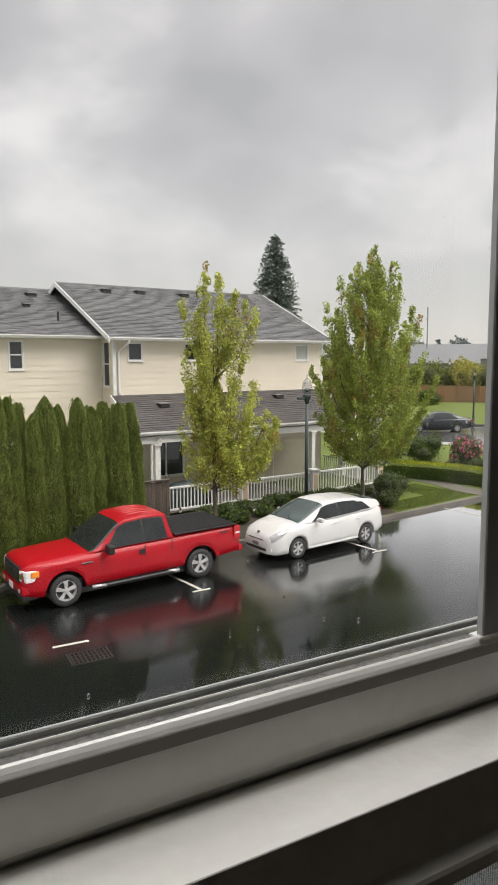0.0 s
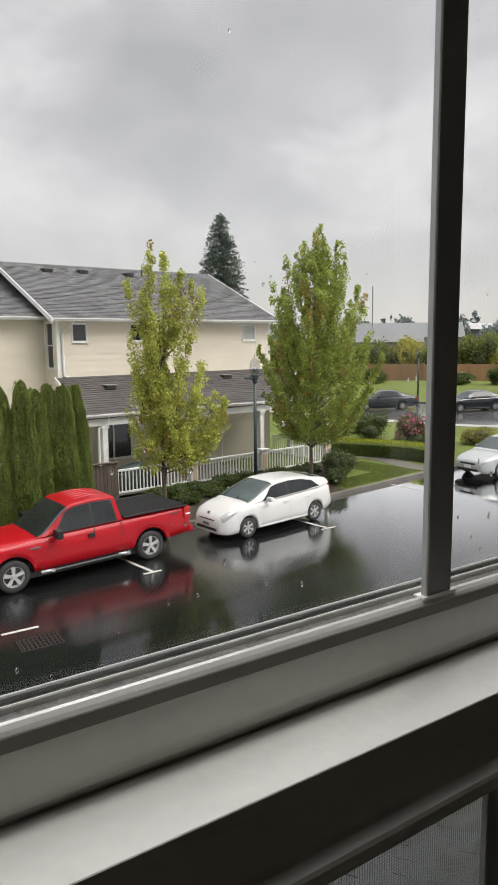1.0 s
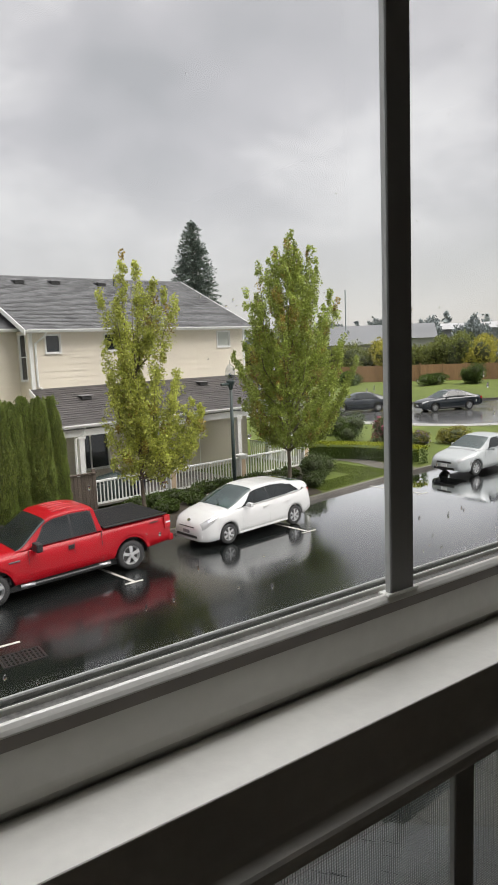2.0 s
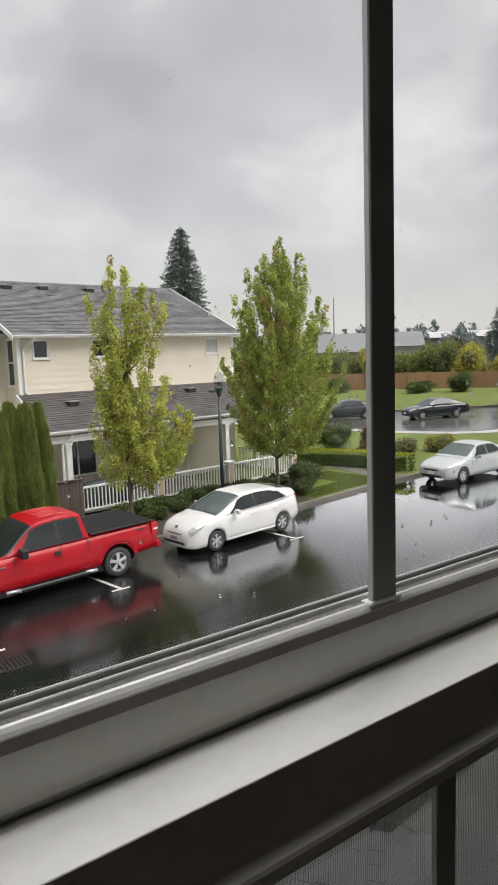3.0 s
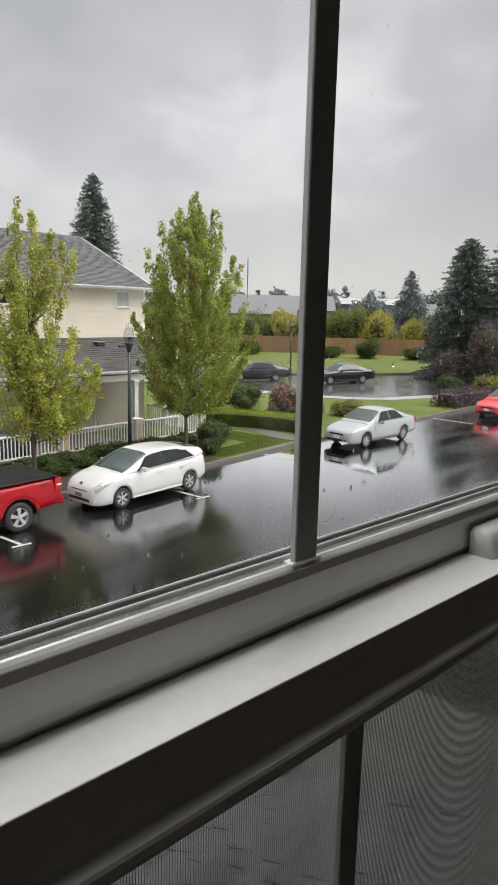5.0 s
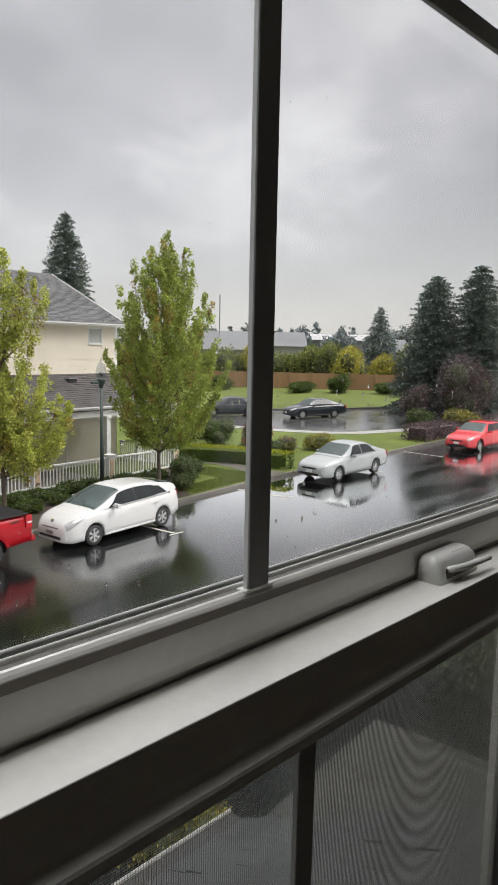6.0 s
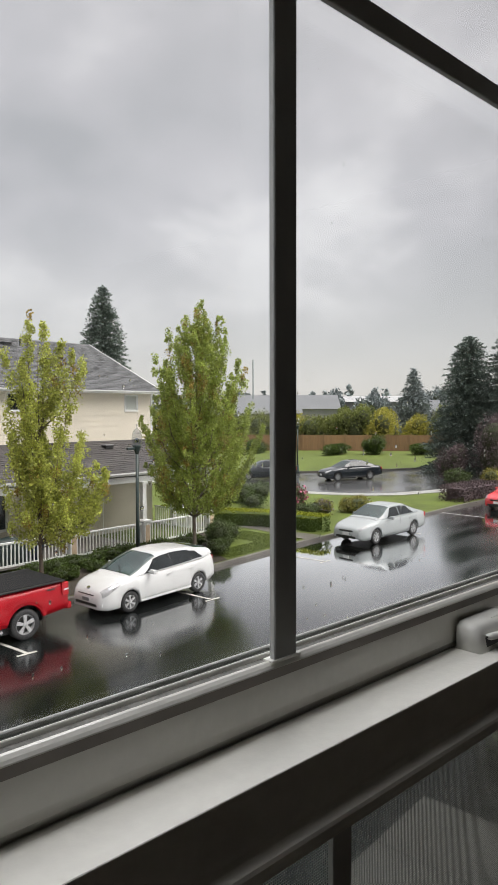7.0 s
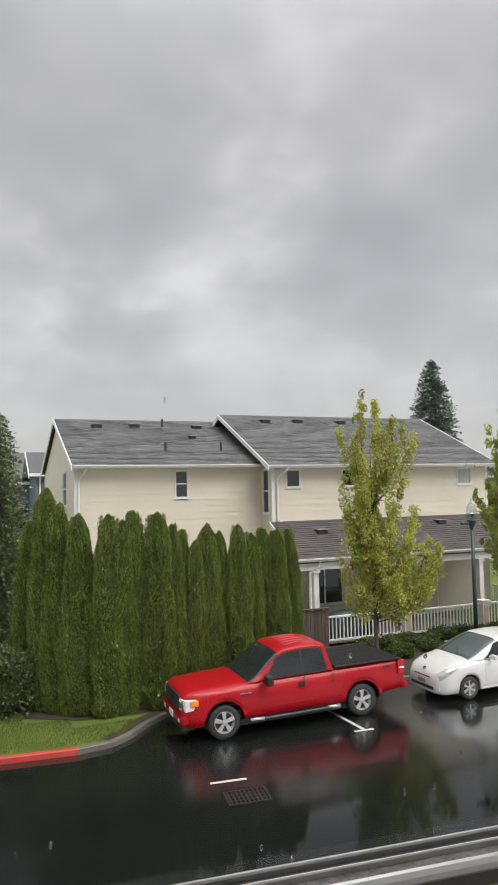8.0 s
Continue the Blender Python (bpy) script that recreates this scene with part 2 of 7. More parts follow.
M_pole = mat("green_lamp_post_paint", (0.028, 0.045, 0.042), rough=0.4, vary=0.12, scale=4)
M_gasket = mat("dirty_glazing_gasket", (0.035, 0.033, 0.030), rough=0.6, vary=0.5, scale=60, fine=0.7, fine_scale=260)
M_channel = mat("dirty_glazing_channel", (0.16, 0.155, 0.145), rough=0.45, vary=0.35, scale=55, fine=0.5, fine_scale=300)
M_bead_out = mat("weathered_outer_bead", (0.42, 0.42, 0.40), rough=0.6, vary=0.12, scale=40, fine=0.08, fine_scale=420)
M_bead_shade = mat("brown_grey_shade", (0.30, 0.275, 0.25), rough=0.5, vary=0.06, scale=20)
M_globe = glass_mat("clear_lamp_glass", (0.78, 0.80, 0.82), rough=0.08)

M_maple = leaf_mat("maple_leaf", (0.45, 0.48, 0.11), through_light=0.5)
M_maple_green = leaf_mat("green_maple_leaf", (0.30, 0.36, 0.075), through_light=0.48)
M_maple_warm = leaf_mat("bronze_maple_leaf", (0.30, 0.22, 0.05), through_light=0.35)
M_arbor = leaf_mat("arborvitae_spray", (0.170, 0.218, 0.050), island=0.6, vary=0.32, through_light=0.12)
M_conifer = leaf_mat("conifer_needles", (0.05, 0.07, 0.055), island=0.35, through_light=0.08)
M_hedge = leaf_mat("green_hedge_leaf", (0.075, 0.115, 0.022), island=0.4)
M_hedge_lime = leaf_mat("lime_hedge_leaf", (0.28, 0.31, 0.025), island=0.35)
M_shrub = leaf_mat("shrub_leaf", (0.095, 0.13, 0.045), island=0.4)
M_yellow = leaf_mat("yellow_green_leaf", (0.24, 0.22, 0.045), island=0.35)
M_purple = leaf_mat("dark_plum_leaf", (0.12, 0.088, 0.092), island=0.4)
M_pink = leaf_mat("pink_blossom", (0.50, 0.10, 0.19), island=0.3)
M_violet = leaf_mat("violet_blossom", (0.20, 0.13, 0.33), island=0.3)
# foliage beyond the lawn: distance haze is put into these pale base colours
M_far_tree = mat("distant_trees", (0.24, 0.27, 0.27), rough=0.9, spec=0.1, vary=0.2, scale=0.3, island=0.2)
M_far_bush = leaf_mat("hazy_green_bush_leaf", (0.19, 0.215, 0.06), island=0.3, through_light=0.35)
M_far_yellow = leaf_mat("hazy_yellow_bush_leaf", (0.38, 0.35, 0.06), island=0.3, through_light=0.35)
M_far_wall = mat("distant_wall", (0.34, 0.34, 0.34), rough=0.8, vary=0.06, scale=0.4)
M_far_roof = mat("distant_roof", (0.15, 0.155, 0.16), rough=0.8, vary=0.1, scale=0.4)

# wet asphalt: dark stone under a film of water, with puddled and drier stretches
M_asphalt = mat("wet_asphalt", (0.0066, 0.0080, 0.0078), rough=0.2, vary=0.3, scale=0.35, fine=0.35, fine_scale=90)
nt = M_asphalt.node_tree
b = nt.nodes["Principled BSDF"]
co = nt.nodes.new("ShaderNodeTexCoord")
puddle = nt.nodes.new("ShaderNodeTexNoise")
puddle.inputs["Scale"].default_value, puddle.inputs["Detail"].default_value = 0.22, 5
puddle.inputs["Distortion"].default_value = 0.4
drift = nt.nodes.new("ShaderNodeMapping")
drift.inputs["Scale"].default_value = (0.55, 1.9, 1.0)
drift.inputs["Rotation"].default_value = (0, 0, radians(4))
nt.links.new(co.outputs["Object"], drift.inputs[0])
nt.links.new(drift.outputs[0], puddle.inputs["Vector"])
rr = nt.nodes.new("ShaderNodeMapRange")
rr.inputs["From Min"].default_value, rr.inputs["From Max"].default_value = 0.38, 0.60
rr.inputs["To Min"].default_value, rr.inputs["To Max"].default_value = 0.04, 0.19
nt.links.new(puddle.outputs["Fac"], rr.inputs["Value"])
nt.links.new(rr.outputs[0], b.inputs["Roughness"])
b.inputs["Specular IOR Level"].default_value = 0.0
film = nt.nodes.new("ShaderNodeBsdfGlossy")
nt.links.new(rr.outputs[0], film.inputs["Roughness"])
film.inputs["Color"].default_value = (0.97, 0.98, 0.985, 1)
lw = nt.nodes.new("ShaderNodeLayerWeight")
grow = nt.nodes.new("ShaderNodeMath")
grow.operation, grow.inputs[1].default_value = "POWER", 8.3
nt.links.new(lw.outputs["Facing"], grow.inputs[0])
share = nt.nodes.new("ShaderNodeMath")
share.operation, share.use_clamp = "MULTIPLY_ADD", True
share.inputs[1].default_value, share.inputs[2].default_value = 7.2, 0.005
nt.links.new(grow.outputs[0], share.inputs[0])
cap_ = nt.nodes.new("ShaderNodeMath")
cap_.operation, cap_.inputs[1].default_value = "MINIMUM", 0.92
nt.links.new(share.outputs[0], cap_.inputs[0])
wet = nt.nodes.new("ShaderNodeMixShader")
nt.links.new(cap_.outputs[0], wet.inputs[0])
nt.links.new(b.outputs[0], wet.inputs[1])
nt.links.new(film.outputs[0], wet.inputs[2])
nt.links.new(wet.outputs[0], nt.nodes["Material Output"].inputs["Surface"])
grain = nt.nodes.new("ShaderNodeTexNoise")
grain.inputs["Scale"].default_value, grain.inputs["Detail"].default_value = 40, 3
nt.links.new(co.outputs["Object"], grain.inputs["Vector"])
gs = nt.nodes.new("ShaderNodeMapRange")
gs.inputs["From Min"].default_value, gs.inputs["From Max"].default_value = 0.42, 0.66
gs.inputs["To Min"].default_value, gs.inputs["To Max"].default_value = 0.02, 0.16
nt.links.new(puddle.outputs["Fac"], gs.inputs["Value"])
bp = nt.nodes.new("ShaderNodeBump")
bp.inputs["Distance"].default_value = 0.008
nt.links.new(gs.outputs[0], bp.inputs["Strength"])
nt.links.new(grain.outputs["Fac"], bp.inputs["Height"])
nt.links.new(bp.outputs[0], b.inputs["Normal"])
nt.links.new(bp.outputs[0], film.inputs["Normal"])


# ---- mesh helpers ----
def mesh_ob(name, bm, material, parent=None, label="", smooth=False):
    me = bpy.data.meshes.new(name)
    bm.normal_update()
    bm.to_mesh(me)
    bm.free()
    return link(name, me, material, parent, label, smooth)


def link(name, me, material, parent=None, label="", smooth=False):
    for m_ in (material if isinstance(material, (list, tuple)) else [material]):
        me.materials.append(m_)
    if smooth:
        for p in me.polygons:
            p.use_smooth = True
    ob = new(name, me)
    if parent:
        ob.parent = parent
    if label:
        tagged(ob, label)
    return ob


def part(name, bm, material, parent, label="", smooth=False):
    return mesh_ob(name, bm, material, parent, label, smooth)


def raw(name, verts, faces, material, parent=None, label="", smooth=False):
    me = bpy.data.meshes.new(name)
    me.from_pydata([tuple(map(float, v)) for v in verts], [], [tuple(map(int, f)) for f in faces])
    me.update()
    return link(name, me, material, parent, label, smooth)


def thing(name, m, label, category, group="", kind=""):
    ob = new(name)
    ob.matrix_world = m
    ob.empty_display_size = 0.2
    return tagged(ob, label, category, group, kind)


def add_box(bm, x0, x1, y0, y1, z0, z1, bevel=0.0, m=None):
    r = bmesh.ops.create_cube(bm, size=1.0)
    vs = r["verts"]
    for v in vs:
        v.co = Vector(((x0 + x1) / 2 + v.co.x * (x1 - x0), (y0 + y1) / 2 + v.co.y * (y1 - y0), (z0 + z1) / 2 + v.co.z * (z1 - z0)))
    if bevel:
        es = {e for v in vs for e in v.link_edges}
        vs = bmesh.ops.bevel(bm, geom=list(es), offset=bevel, segments=2, affect="EDGES", profile=0.6)["verts"]
    if m is not None:
        bmesh.ops.transform(bm, matrix=m, verts=list({v for v in vs if v.is_valid}))
    return bm


def box(x0, x1, y0, y1, z0, z1, bevel=0.0, m=None):
    return add_box(bmesh.new(), x0, x1, y0, y1, z0, z1, bevel, m)


def tube(points, radii, sides=8, cap=True):
    """A bent round bar through points with a radius at each."""
    bm = bmesh.new()
    rings = []
    pts = [Vector(p) for p in points]
    for i, p in enumerate(pts):
        d = (pts[min(i + 1, len(pts) - 1)] - pts[max(i - 1, 0)]).normalized()
        a = d.orthogonal().normalized() if abs(d.z) < 0.95 else Vector((1, 0, 0)).cross(d).normalized()
        c = d.cross(a)
        rings.append([bm.verts.new(p + radii[i] * (a * math.cos(2 * math.pi * k / sides) + c * math.sin(2 * math.pi * k / sides))) for k in range(sides)])
    for r0, r1 in zip(rings, rings[1:]):
        for k in range(sides):
            bm.faces.new((r0[k], r0[(k + 1) % sides], r1[(k + 1) % sides], r1[k]))
    if cap:
        bm.faces.new(rings[0][::-1])
        bm.faces.new(rings[-1])
    return bm


def lathe(profile, sides=24, axis="z", cap=True):
    """A turned shape: (radius, height) pairs about an axis."""
    bm = bmesh.new()
    rings = []
    for r, h in profile:
        ring = []
        for k in range(sides):
            a = 2 * math.pi * k / sides
            c, s_ = r * math.cos(a), r * math.sin(a)
            ring.append(bm.verts.new((c, s_, h) if axis == "z" else (c, h, s_)))
        rings.append(ring)
    for r0, r1 in zip(rings, rings[1:]):
        for k in range(sides):
            bm.faces.new((r0[k], r0[(k + 1) % sides], r1[(k + 1) % sides], r1[k]))
    if cap:
        bm.faces.new(rings[0][::-1])
        bm.faces.new(rings[-1])
    bmesh.ops.recalc_face_normals(bm, faces=bm.faces)
    return bm


def strip(quads):
    bm = bmesh.new()
    for q in quads:
        bm.faces.new([bm.verts.new(p) for p in q])
    return bm


def prism(poly, lo, hi):
    """A slab from a plan outline, between two height functions of (x, y)."""
    bm = bmesh.new()
    bot = [bm.verts.new((x, y, lo(x, y))) for x, y in poly]
    top = [bm.verts.new((x, y, hi(x, y))) for x, y in poly]
    n = len(poly)
    bm.faces.new(top)
    bm.faces.new(bot[::-1])
    for i in range(n):
        bm.faces.new((bot[i], bot[(i + 1) % n], top[(i + 1) % n], top[i]))
    bmesh.ops.recalc_face_normals(bm, faces=bm.faces)
    return bm


# ---- ground ----
def sheet(name, xs, ys, material, z):
    verts = [(x, y, z(x, y)) for y in ys for x in xs]
    n = len(xs)
    faces = [(j * n + i, j * n + i + 1, (j + 1) * n + i + 1, (j + 1) * n + i) for j in range(len(ys) - 1) for i in range(n - 1)]
    return raw(name, verts, faces, material)


ground = sheet("ground", [-1500, -400, -100, -30, 62, 120, 500, 1800], [-1500, -300, -40, 0, 60, 120, 500, 1800], M_asphalt, lambda x, y: gz(x))
tagged(ground, "wet dark asphalt of the car park and lane", "asphalt", kind="structure")


def kerb_z(x, y=0):
    return gz(x) + 0.13


FRONT_KERB = [(-60, 19.9), (-2.3, 19.37), (-0.6, 19.1), (0.2, 19.18), (0.75, 19.55), (1.25, 20.1), (1.9, 20.6), (4, 20.62), (8, 20.4), (11, 20.05),
              (14.4, 19.74), (20.5, 19.74), (25, 19.35), (28.9, 18.95), (32.7, 18.75), (37, 18.2), (45, 17.0), (62, 14.5)]
LANE_KERB = [(62, 15.4), (45, 19.0), (40, 20.6), (37.1, 21.9), (34.6, 23.2), (33.2, 24.8), (32.2, 27.2), (31.6, 29.8), (30.8, 36), (30, 62)]
FAR_KERB = [(62, 21.5), (46.3, 32.9), (42.9, 36.1), (36.5, 44), (34, 62)]


def offset_line(line, d):
    out = []
    for i, (x, y) in enumerate(line):
        x0, y0 = line[max(i - 1, 0)]
        x1, y1 = line[min(i + 1, len(line) - 1)]
        n = Vector((-(y1 - y0), x1 - x0)).normalized()
        out.append((x + n.x * d, y + n.y * d))
    return out


def ribbon(name, line, d0, d1, z0, z1, material, parent=None):
    """A long bar along a plan line, between two offsets and heights over the asphalt."""
    a, b_ = offset_line(line, d0), offset_line(line, d1)
    verts, faces = [], []
    for (xa, ya), (xb, yb) in zip(a, b_):
        verts += [(xa, ya, gz(xa) + z0), (xa, ya, gz(xa) + z1 - 0.015), (xa * 0.85 + xb * 0.15, ya * 0.85 + yb * 0.15, gz(xa) + z1), (xb, yb, gz(xb) + z1), (xb, yb, gz(xb) + z0)]
    for i in range(len(line) - 1):
        for k in range(4):
            faces.append((5 * i + k, 5 * i + 5 + k, 5 * i + 6 + k, 5 * i + 1 + k))
    return raw(name, verts, faces, material, parent)


def fill(name, poly, z, material, label, category):
    bm = bmesh.new()
    vs = [bm.verts.new((x, y, z(x, y))) for x, y in poly]
    for tri in tessellate_polygon([[Vector((x, y, 0)) for x, y in poly]]):
        f = bm.faces.new([vs[k] for k in tri])
        f.normal_update()
        if f.normal.z < 0:
            f.normal_flip()
    return tagged(mesh_ob(name, bm, material), label, category, kind="structure")


lot = [(max(x, -30), y) for x, y in offset_line(FRONT_KERB, 0.14) + offset_line(LANE_KERB, 0.14) + [(-60, 62)]]
fill("ground_lawn", lot, lambda x, y: kerb_z(x) - 0.01, M_grass, "wet short lawn beside the car park", "lawn")
for poly in ([(62, 21.6), *offset_line(FAR_KERB, -0.14)[1:], (62, 75)], [(62, 21.6), (62, 75), (200, 140), (200, 21.6)]):
    fill("ground_far_lawn", poly, lambda x, y: kerb_z(x) - 0.01, M_grass, "wide green lawn beyond the lane", "lawn")
fill("road_lane", offset_line(LANE_KERB, -1.9) + [(x, y) for x, y in FAR_KERB[::-1]], lambda x, y: gz(x) + 0.005, M_lane, "wet grey lane with standing water", "road")
tagged(ribbon("pavement_gutter", LANE_KERB, -1.9, 0.0, -0.03, 0.012, M_gutter_pan), "pale wet concrete gutter along the lane", "gutter", kind="structure")
tagged(ribbon("kerb_front", FRONT_KERB, 0.0, 0.15, -0.05, 0.13, M_concrete), "wet grey concrete kerb along the car park", "kerb", kind="structure")
tagged(ribbon("kerb_lane", LANE_KERB, 0.0, 0.15, -0.05, 0.13, M_concrete), "wet grey concrete kerb along the lane", "kerb", kind="structure")
tagged(ribbon("kerb_far", [p for p in FAR_KERB], -0.15, 0.0, -0.05, 0.13, M_concrete), "pale concrete kerb across the lane", "kerb", kind="structure")
tagged(ribbon("kerb_red", [(-60, 19.896), (-2.3, 19.366), (-0.6, 19.096)], -0.004, 0.152, -0.04, 0.134, M_kerb_red), "red painted no-parking kerb", "kerb", kind="structure")
tagged(ribbon("gutter", [(0.2, 19.18), (0.75, 19.55), (1.25, 20.1), (1.9, 20.6)], 0.15, 0.42, 0.0, 0.14, M_soil), "mulch edge behind the curved kerb", "mulch", kind="structure")

# mulch beds, under the thuja row and along the railing
fill("ground_bed_thuja", [(-2.4, 23.4), (-1.6, 22.0), (-0.3, 21.1), (1.0, 20.86), (1.9, 20.86), (8, 20.58), (8, 24.2), (-2.4, 24.2)], lambda x, y: kerb_z(x) + 0.006, M_soil,
     "dark bark mulch under the thuja row", "mulch")
fill("ground_bed_rail", [(8, 20.58), (11, 20.24), (14.4, 19.94), (15.6, 19.95), (16.2, 21.2), (18.6, 22.6), (19.6, 24.4), (8, 24.4)], lambda x, y: kerb_z(x) + 0.006, M_soil,
     "dark bark mulch bed before the railing", "mulch")
WALK_L = [(20.3, 19.86), (20.35, 21.2), (20.75, 22.6), (20.8, 23.7), (20.2, 25.0), (19.4, 26.0)]
WALK_R = [(19.6, 27.4), (21.0, 25.9), (21.55, 24.2), (21.6, 22.6), (21.3, 21.0), (21.4, 19.86)]
fill("pavement_path", WALK_L + WALK_R, lambda x, y: kerb_z(x) + 0.012, M_concrete, "wet curving concrete garden path", "path")
fill("pavement_patio", [(7.4, 24.6), (19.2, 24.6), (19.2, 27.8), (8.24, 27.8), (8.24, 29.0), (7.4, 29.0)], lambda x, y: 0.24, M_concrete, "grey concrete patio slab of the porch", "patio")


def mark(quad):
    return strip([[(x, y, gz(x) + 0.004) for x, y in quad]])


def line_mark(x0, y0, x1, y1, w, label="worn white parking line on wet asphalt"):
    d = Vector((x1 - x0, y1 - y0)).normalized()
    n = Vector((-d.y, d.x)) * w / 2
    bm = bmesh.new()
    top = [(x0 + n.x, y0 + n.y), (x0 - n.x, y0 - n.y), (x1 - n.x, y1 - n.y), (x1 + n.x, y1 + n.y)]
    bm.faces.new([bm.verts.new((x, y, gz(x) + 0.005)) for x, y in top])
    return bm


marks = thing("parking_line", Matrix(), "worn white parking bay lines on wet asphalt", "road marking", kind="structure")
for x0, y0, x1, y1 in [(5.78, 19.5, 5.87, 17.45), (11.8, 19.6, 11.86, 17.15), (17.9, 19.6, 17.97, 17.3), (24.9, 19.2, 24.8, 16.9), (30.6, 18.7, 30.4, 16.4), (-0.2, 16.9, 0.4, 15.2)][:5]:
    part("bay_line", line_mark(x0, y0, x1, y1, 0.1), M_line, marks)
for x0, y0, x1, y1 in [(5.6, 17.42, 6.1, 17.36), (11.6, 17.1, 12.15, 17.05), (17.7, 17.25, 18.25, 17.2), (1.59, 16.27, 2.33, 16.15)]:
    part("bay_line_end", line_mark(x0, y0, x1, y1, 0.1), M_line, marks)

# storm drain
drain = thing("storm_drain", Matrix.Translation((2.05, 15.4, gz(2.05) + 0.006)) @ pose(0, 0, 0, 0, -1.1, -8), "rusty iron storm drain grate in wet asphalt", "drain")
M_iron = mat("wet_cast_iron", (0.022, 0.020, 0.019), rough=0.35, metal=0.2, vary=0.3, scale=12, bump=0.3)
fr = bmesh.new()
for a in ((-0.42, 0.42, -0.30, -0.26), (-0.42, 0.42, 0.26, 0.30), (-0.42, -0.38, -0.26, 0.26), (0.38, 0.42, -0.26, 0.26)):
    add_box(fr, *a, -0.01, 0.012)
part("frame", fr, M_iron, drain)
for i in range(9):
    part("slat", box(-0.36 + i * 0.084, -0.325 + i * 0.084, -0.26, 0.26, -0.012, 0.006), M_iron, drain)
for i in range(3):
    part("cross_bar", box(-0.38, 0.38, -0.15 + i * 0.14, -0.12 + i * 0.14, -0.012, 0.008), M_iron, drain)


# ---- the house across the car park ----
house = thing("house", Matrix(), "two-storey cream sided house with grey shingle roofs", "house")
YM, YW = 27.8, 29.0
XL, XM, XR = 0.74, 8.24, 18.8
EAVE_M, EAVE_W = 6.62, 6.70
RIDGE_Y, RIDGE_YW, RIDGE_M, RIDGE_W = 33.1, 34.4, 9.2, 9.0
BASE = 0.1
BOARDS = {}


def board_mesh(length, h):
    """One lap board, along x from 0, its face to -y: thick at the foot, thin at the head."""
    key = (round(length, 2), round(h, 3))
    if key not in BOARDS:
        me = bpy.data.meshes.new("siding_board")
        pr = [(-0.004, 0), (-0.019, 0), (-0.018, 0.012), (-0.008, h), (-0.004, h)]
        vs = [(x, y, z) for x in (0, key[0]) for y, z in pr]
        me.from_pydata(vs, [], [(i, (i + 1) % 5, 5 + (i + 1) % 5, 5 + i) for i in range(5)] + [(4, 3, 2, 1, 0), (5, 6, 7, 8, 9)])
        me.materials.append(M_siding)
        BOARDS[key] = me
    return BOARDS[key]


def sided_wall(name, length, top, m, holes=(), step=0.25, z0=BASE, gable=None):
    """A wall of lap boards along local x, its outside towards -y. holes: x0, x1, z0, z1. gable: apex (x, z)."""
    wall = new(name)
    wall.parent = house
    wall.matrix_basis = m
    bm = bmesh.new()
    poly = [(0, z0), (length, z0), (length, top)] + ([gable] if gable else []) + [(0, top)]
    # the core is cut round the openings, column by column
    xs = sorted({0, length, *[h[0] for h in holes], *[h[1] for h in holes]})
    for x0, x1 in zip(xs, xs[1:]):
        spans = [(z0, top)]
        for h in holes:
            if h[0] <= x0 + 1e-6 and h[1] >= x1 - 1e-6:
                spans = [t for a, c in spans for t in ((a, min(c, h[2])), (max(a, h[3]), c)) if t[1] - t[0] > 1e-4]
        for a, c in spans:
            add_box(bm, x0, x1, 0, 0.16, a, c)
    if gable:
        vs = [bm.verts.new((x, y, z)) for y in (0, 0.16) for x, z in ((0, top), (length, top), gable)]
        bm.faces.new(vs[:3]); bm.faces.new(vs[:2:-1])
        for i in range(3):
            bm.faces.new((vs[i], vs[(i + 1) % 3], vs[3 + (i + 1) % 3], vs[3 + i]))
    part("wall_core", bm, M_siding, wall)
    z = z0
    zmax = gable[1] if gable else top
    while z < zmax - 0.03:
        h = min(step, zmax - z)
        a, c = 0.0, length
        if gable and z + h > top:
            k = (z + h - top) / (gable[1] - top)
            a, c = gable[0] * k, length - (length - gable[0]) * k
        segs = [(a, c)]
        for hx0, hx1, hz0, hz1 in holes:
            if z + h > hz0 + 0.02 and z < hz1 - 0.02:
                segs = [t for s0, s1 in segs for t in ((s0, min(s1, hx0 - 0.02)), (max(s0, hx1 + 0.02), s1)) if t[1] - t[0] > 0.03]
        for s0, s1 in segs:
            if s1 - s0 < 0.05:
                continue
            ob = new("siding_board", board_mesh(s1 - s0, h))
            ob.parent = wall
            ob.location = (s0, 0, z)
        z += h
    return wall


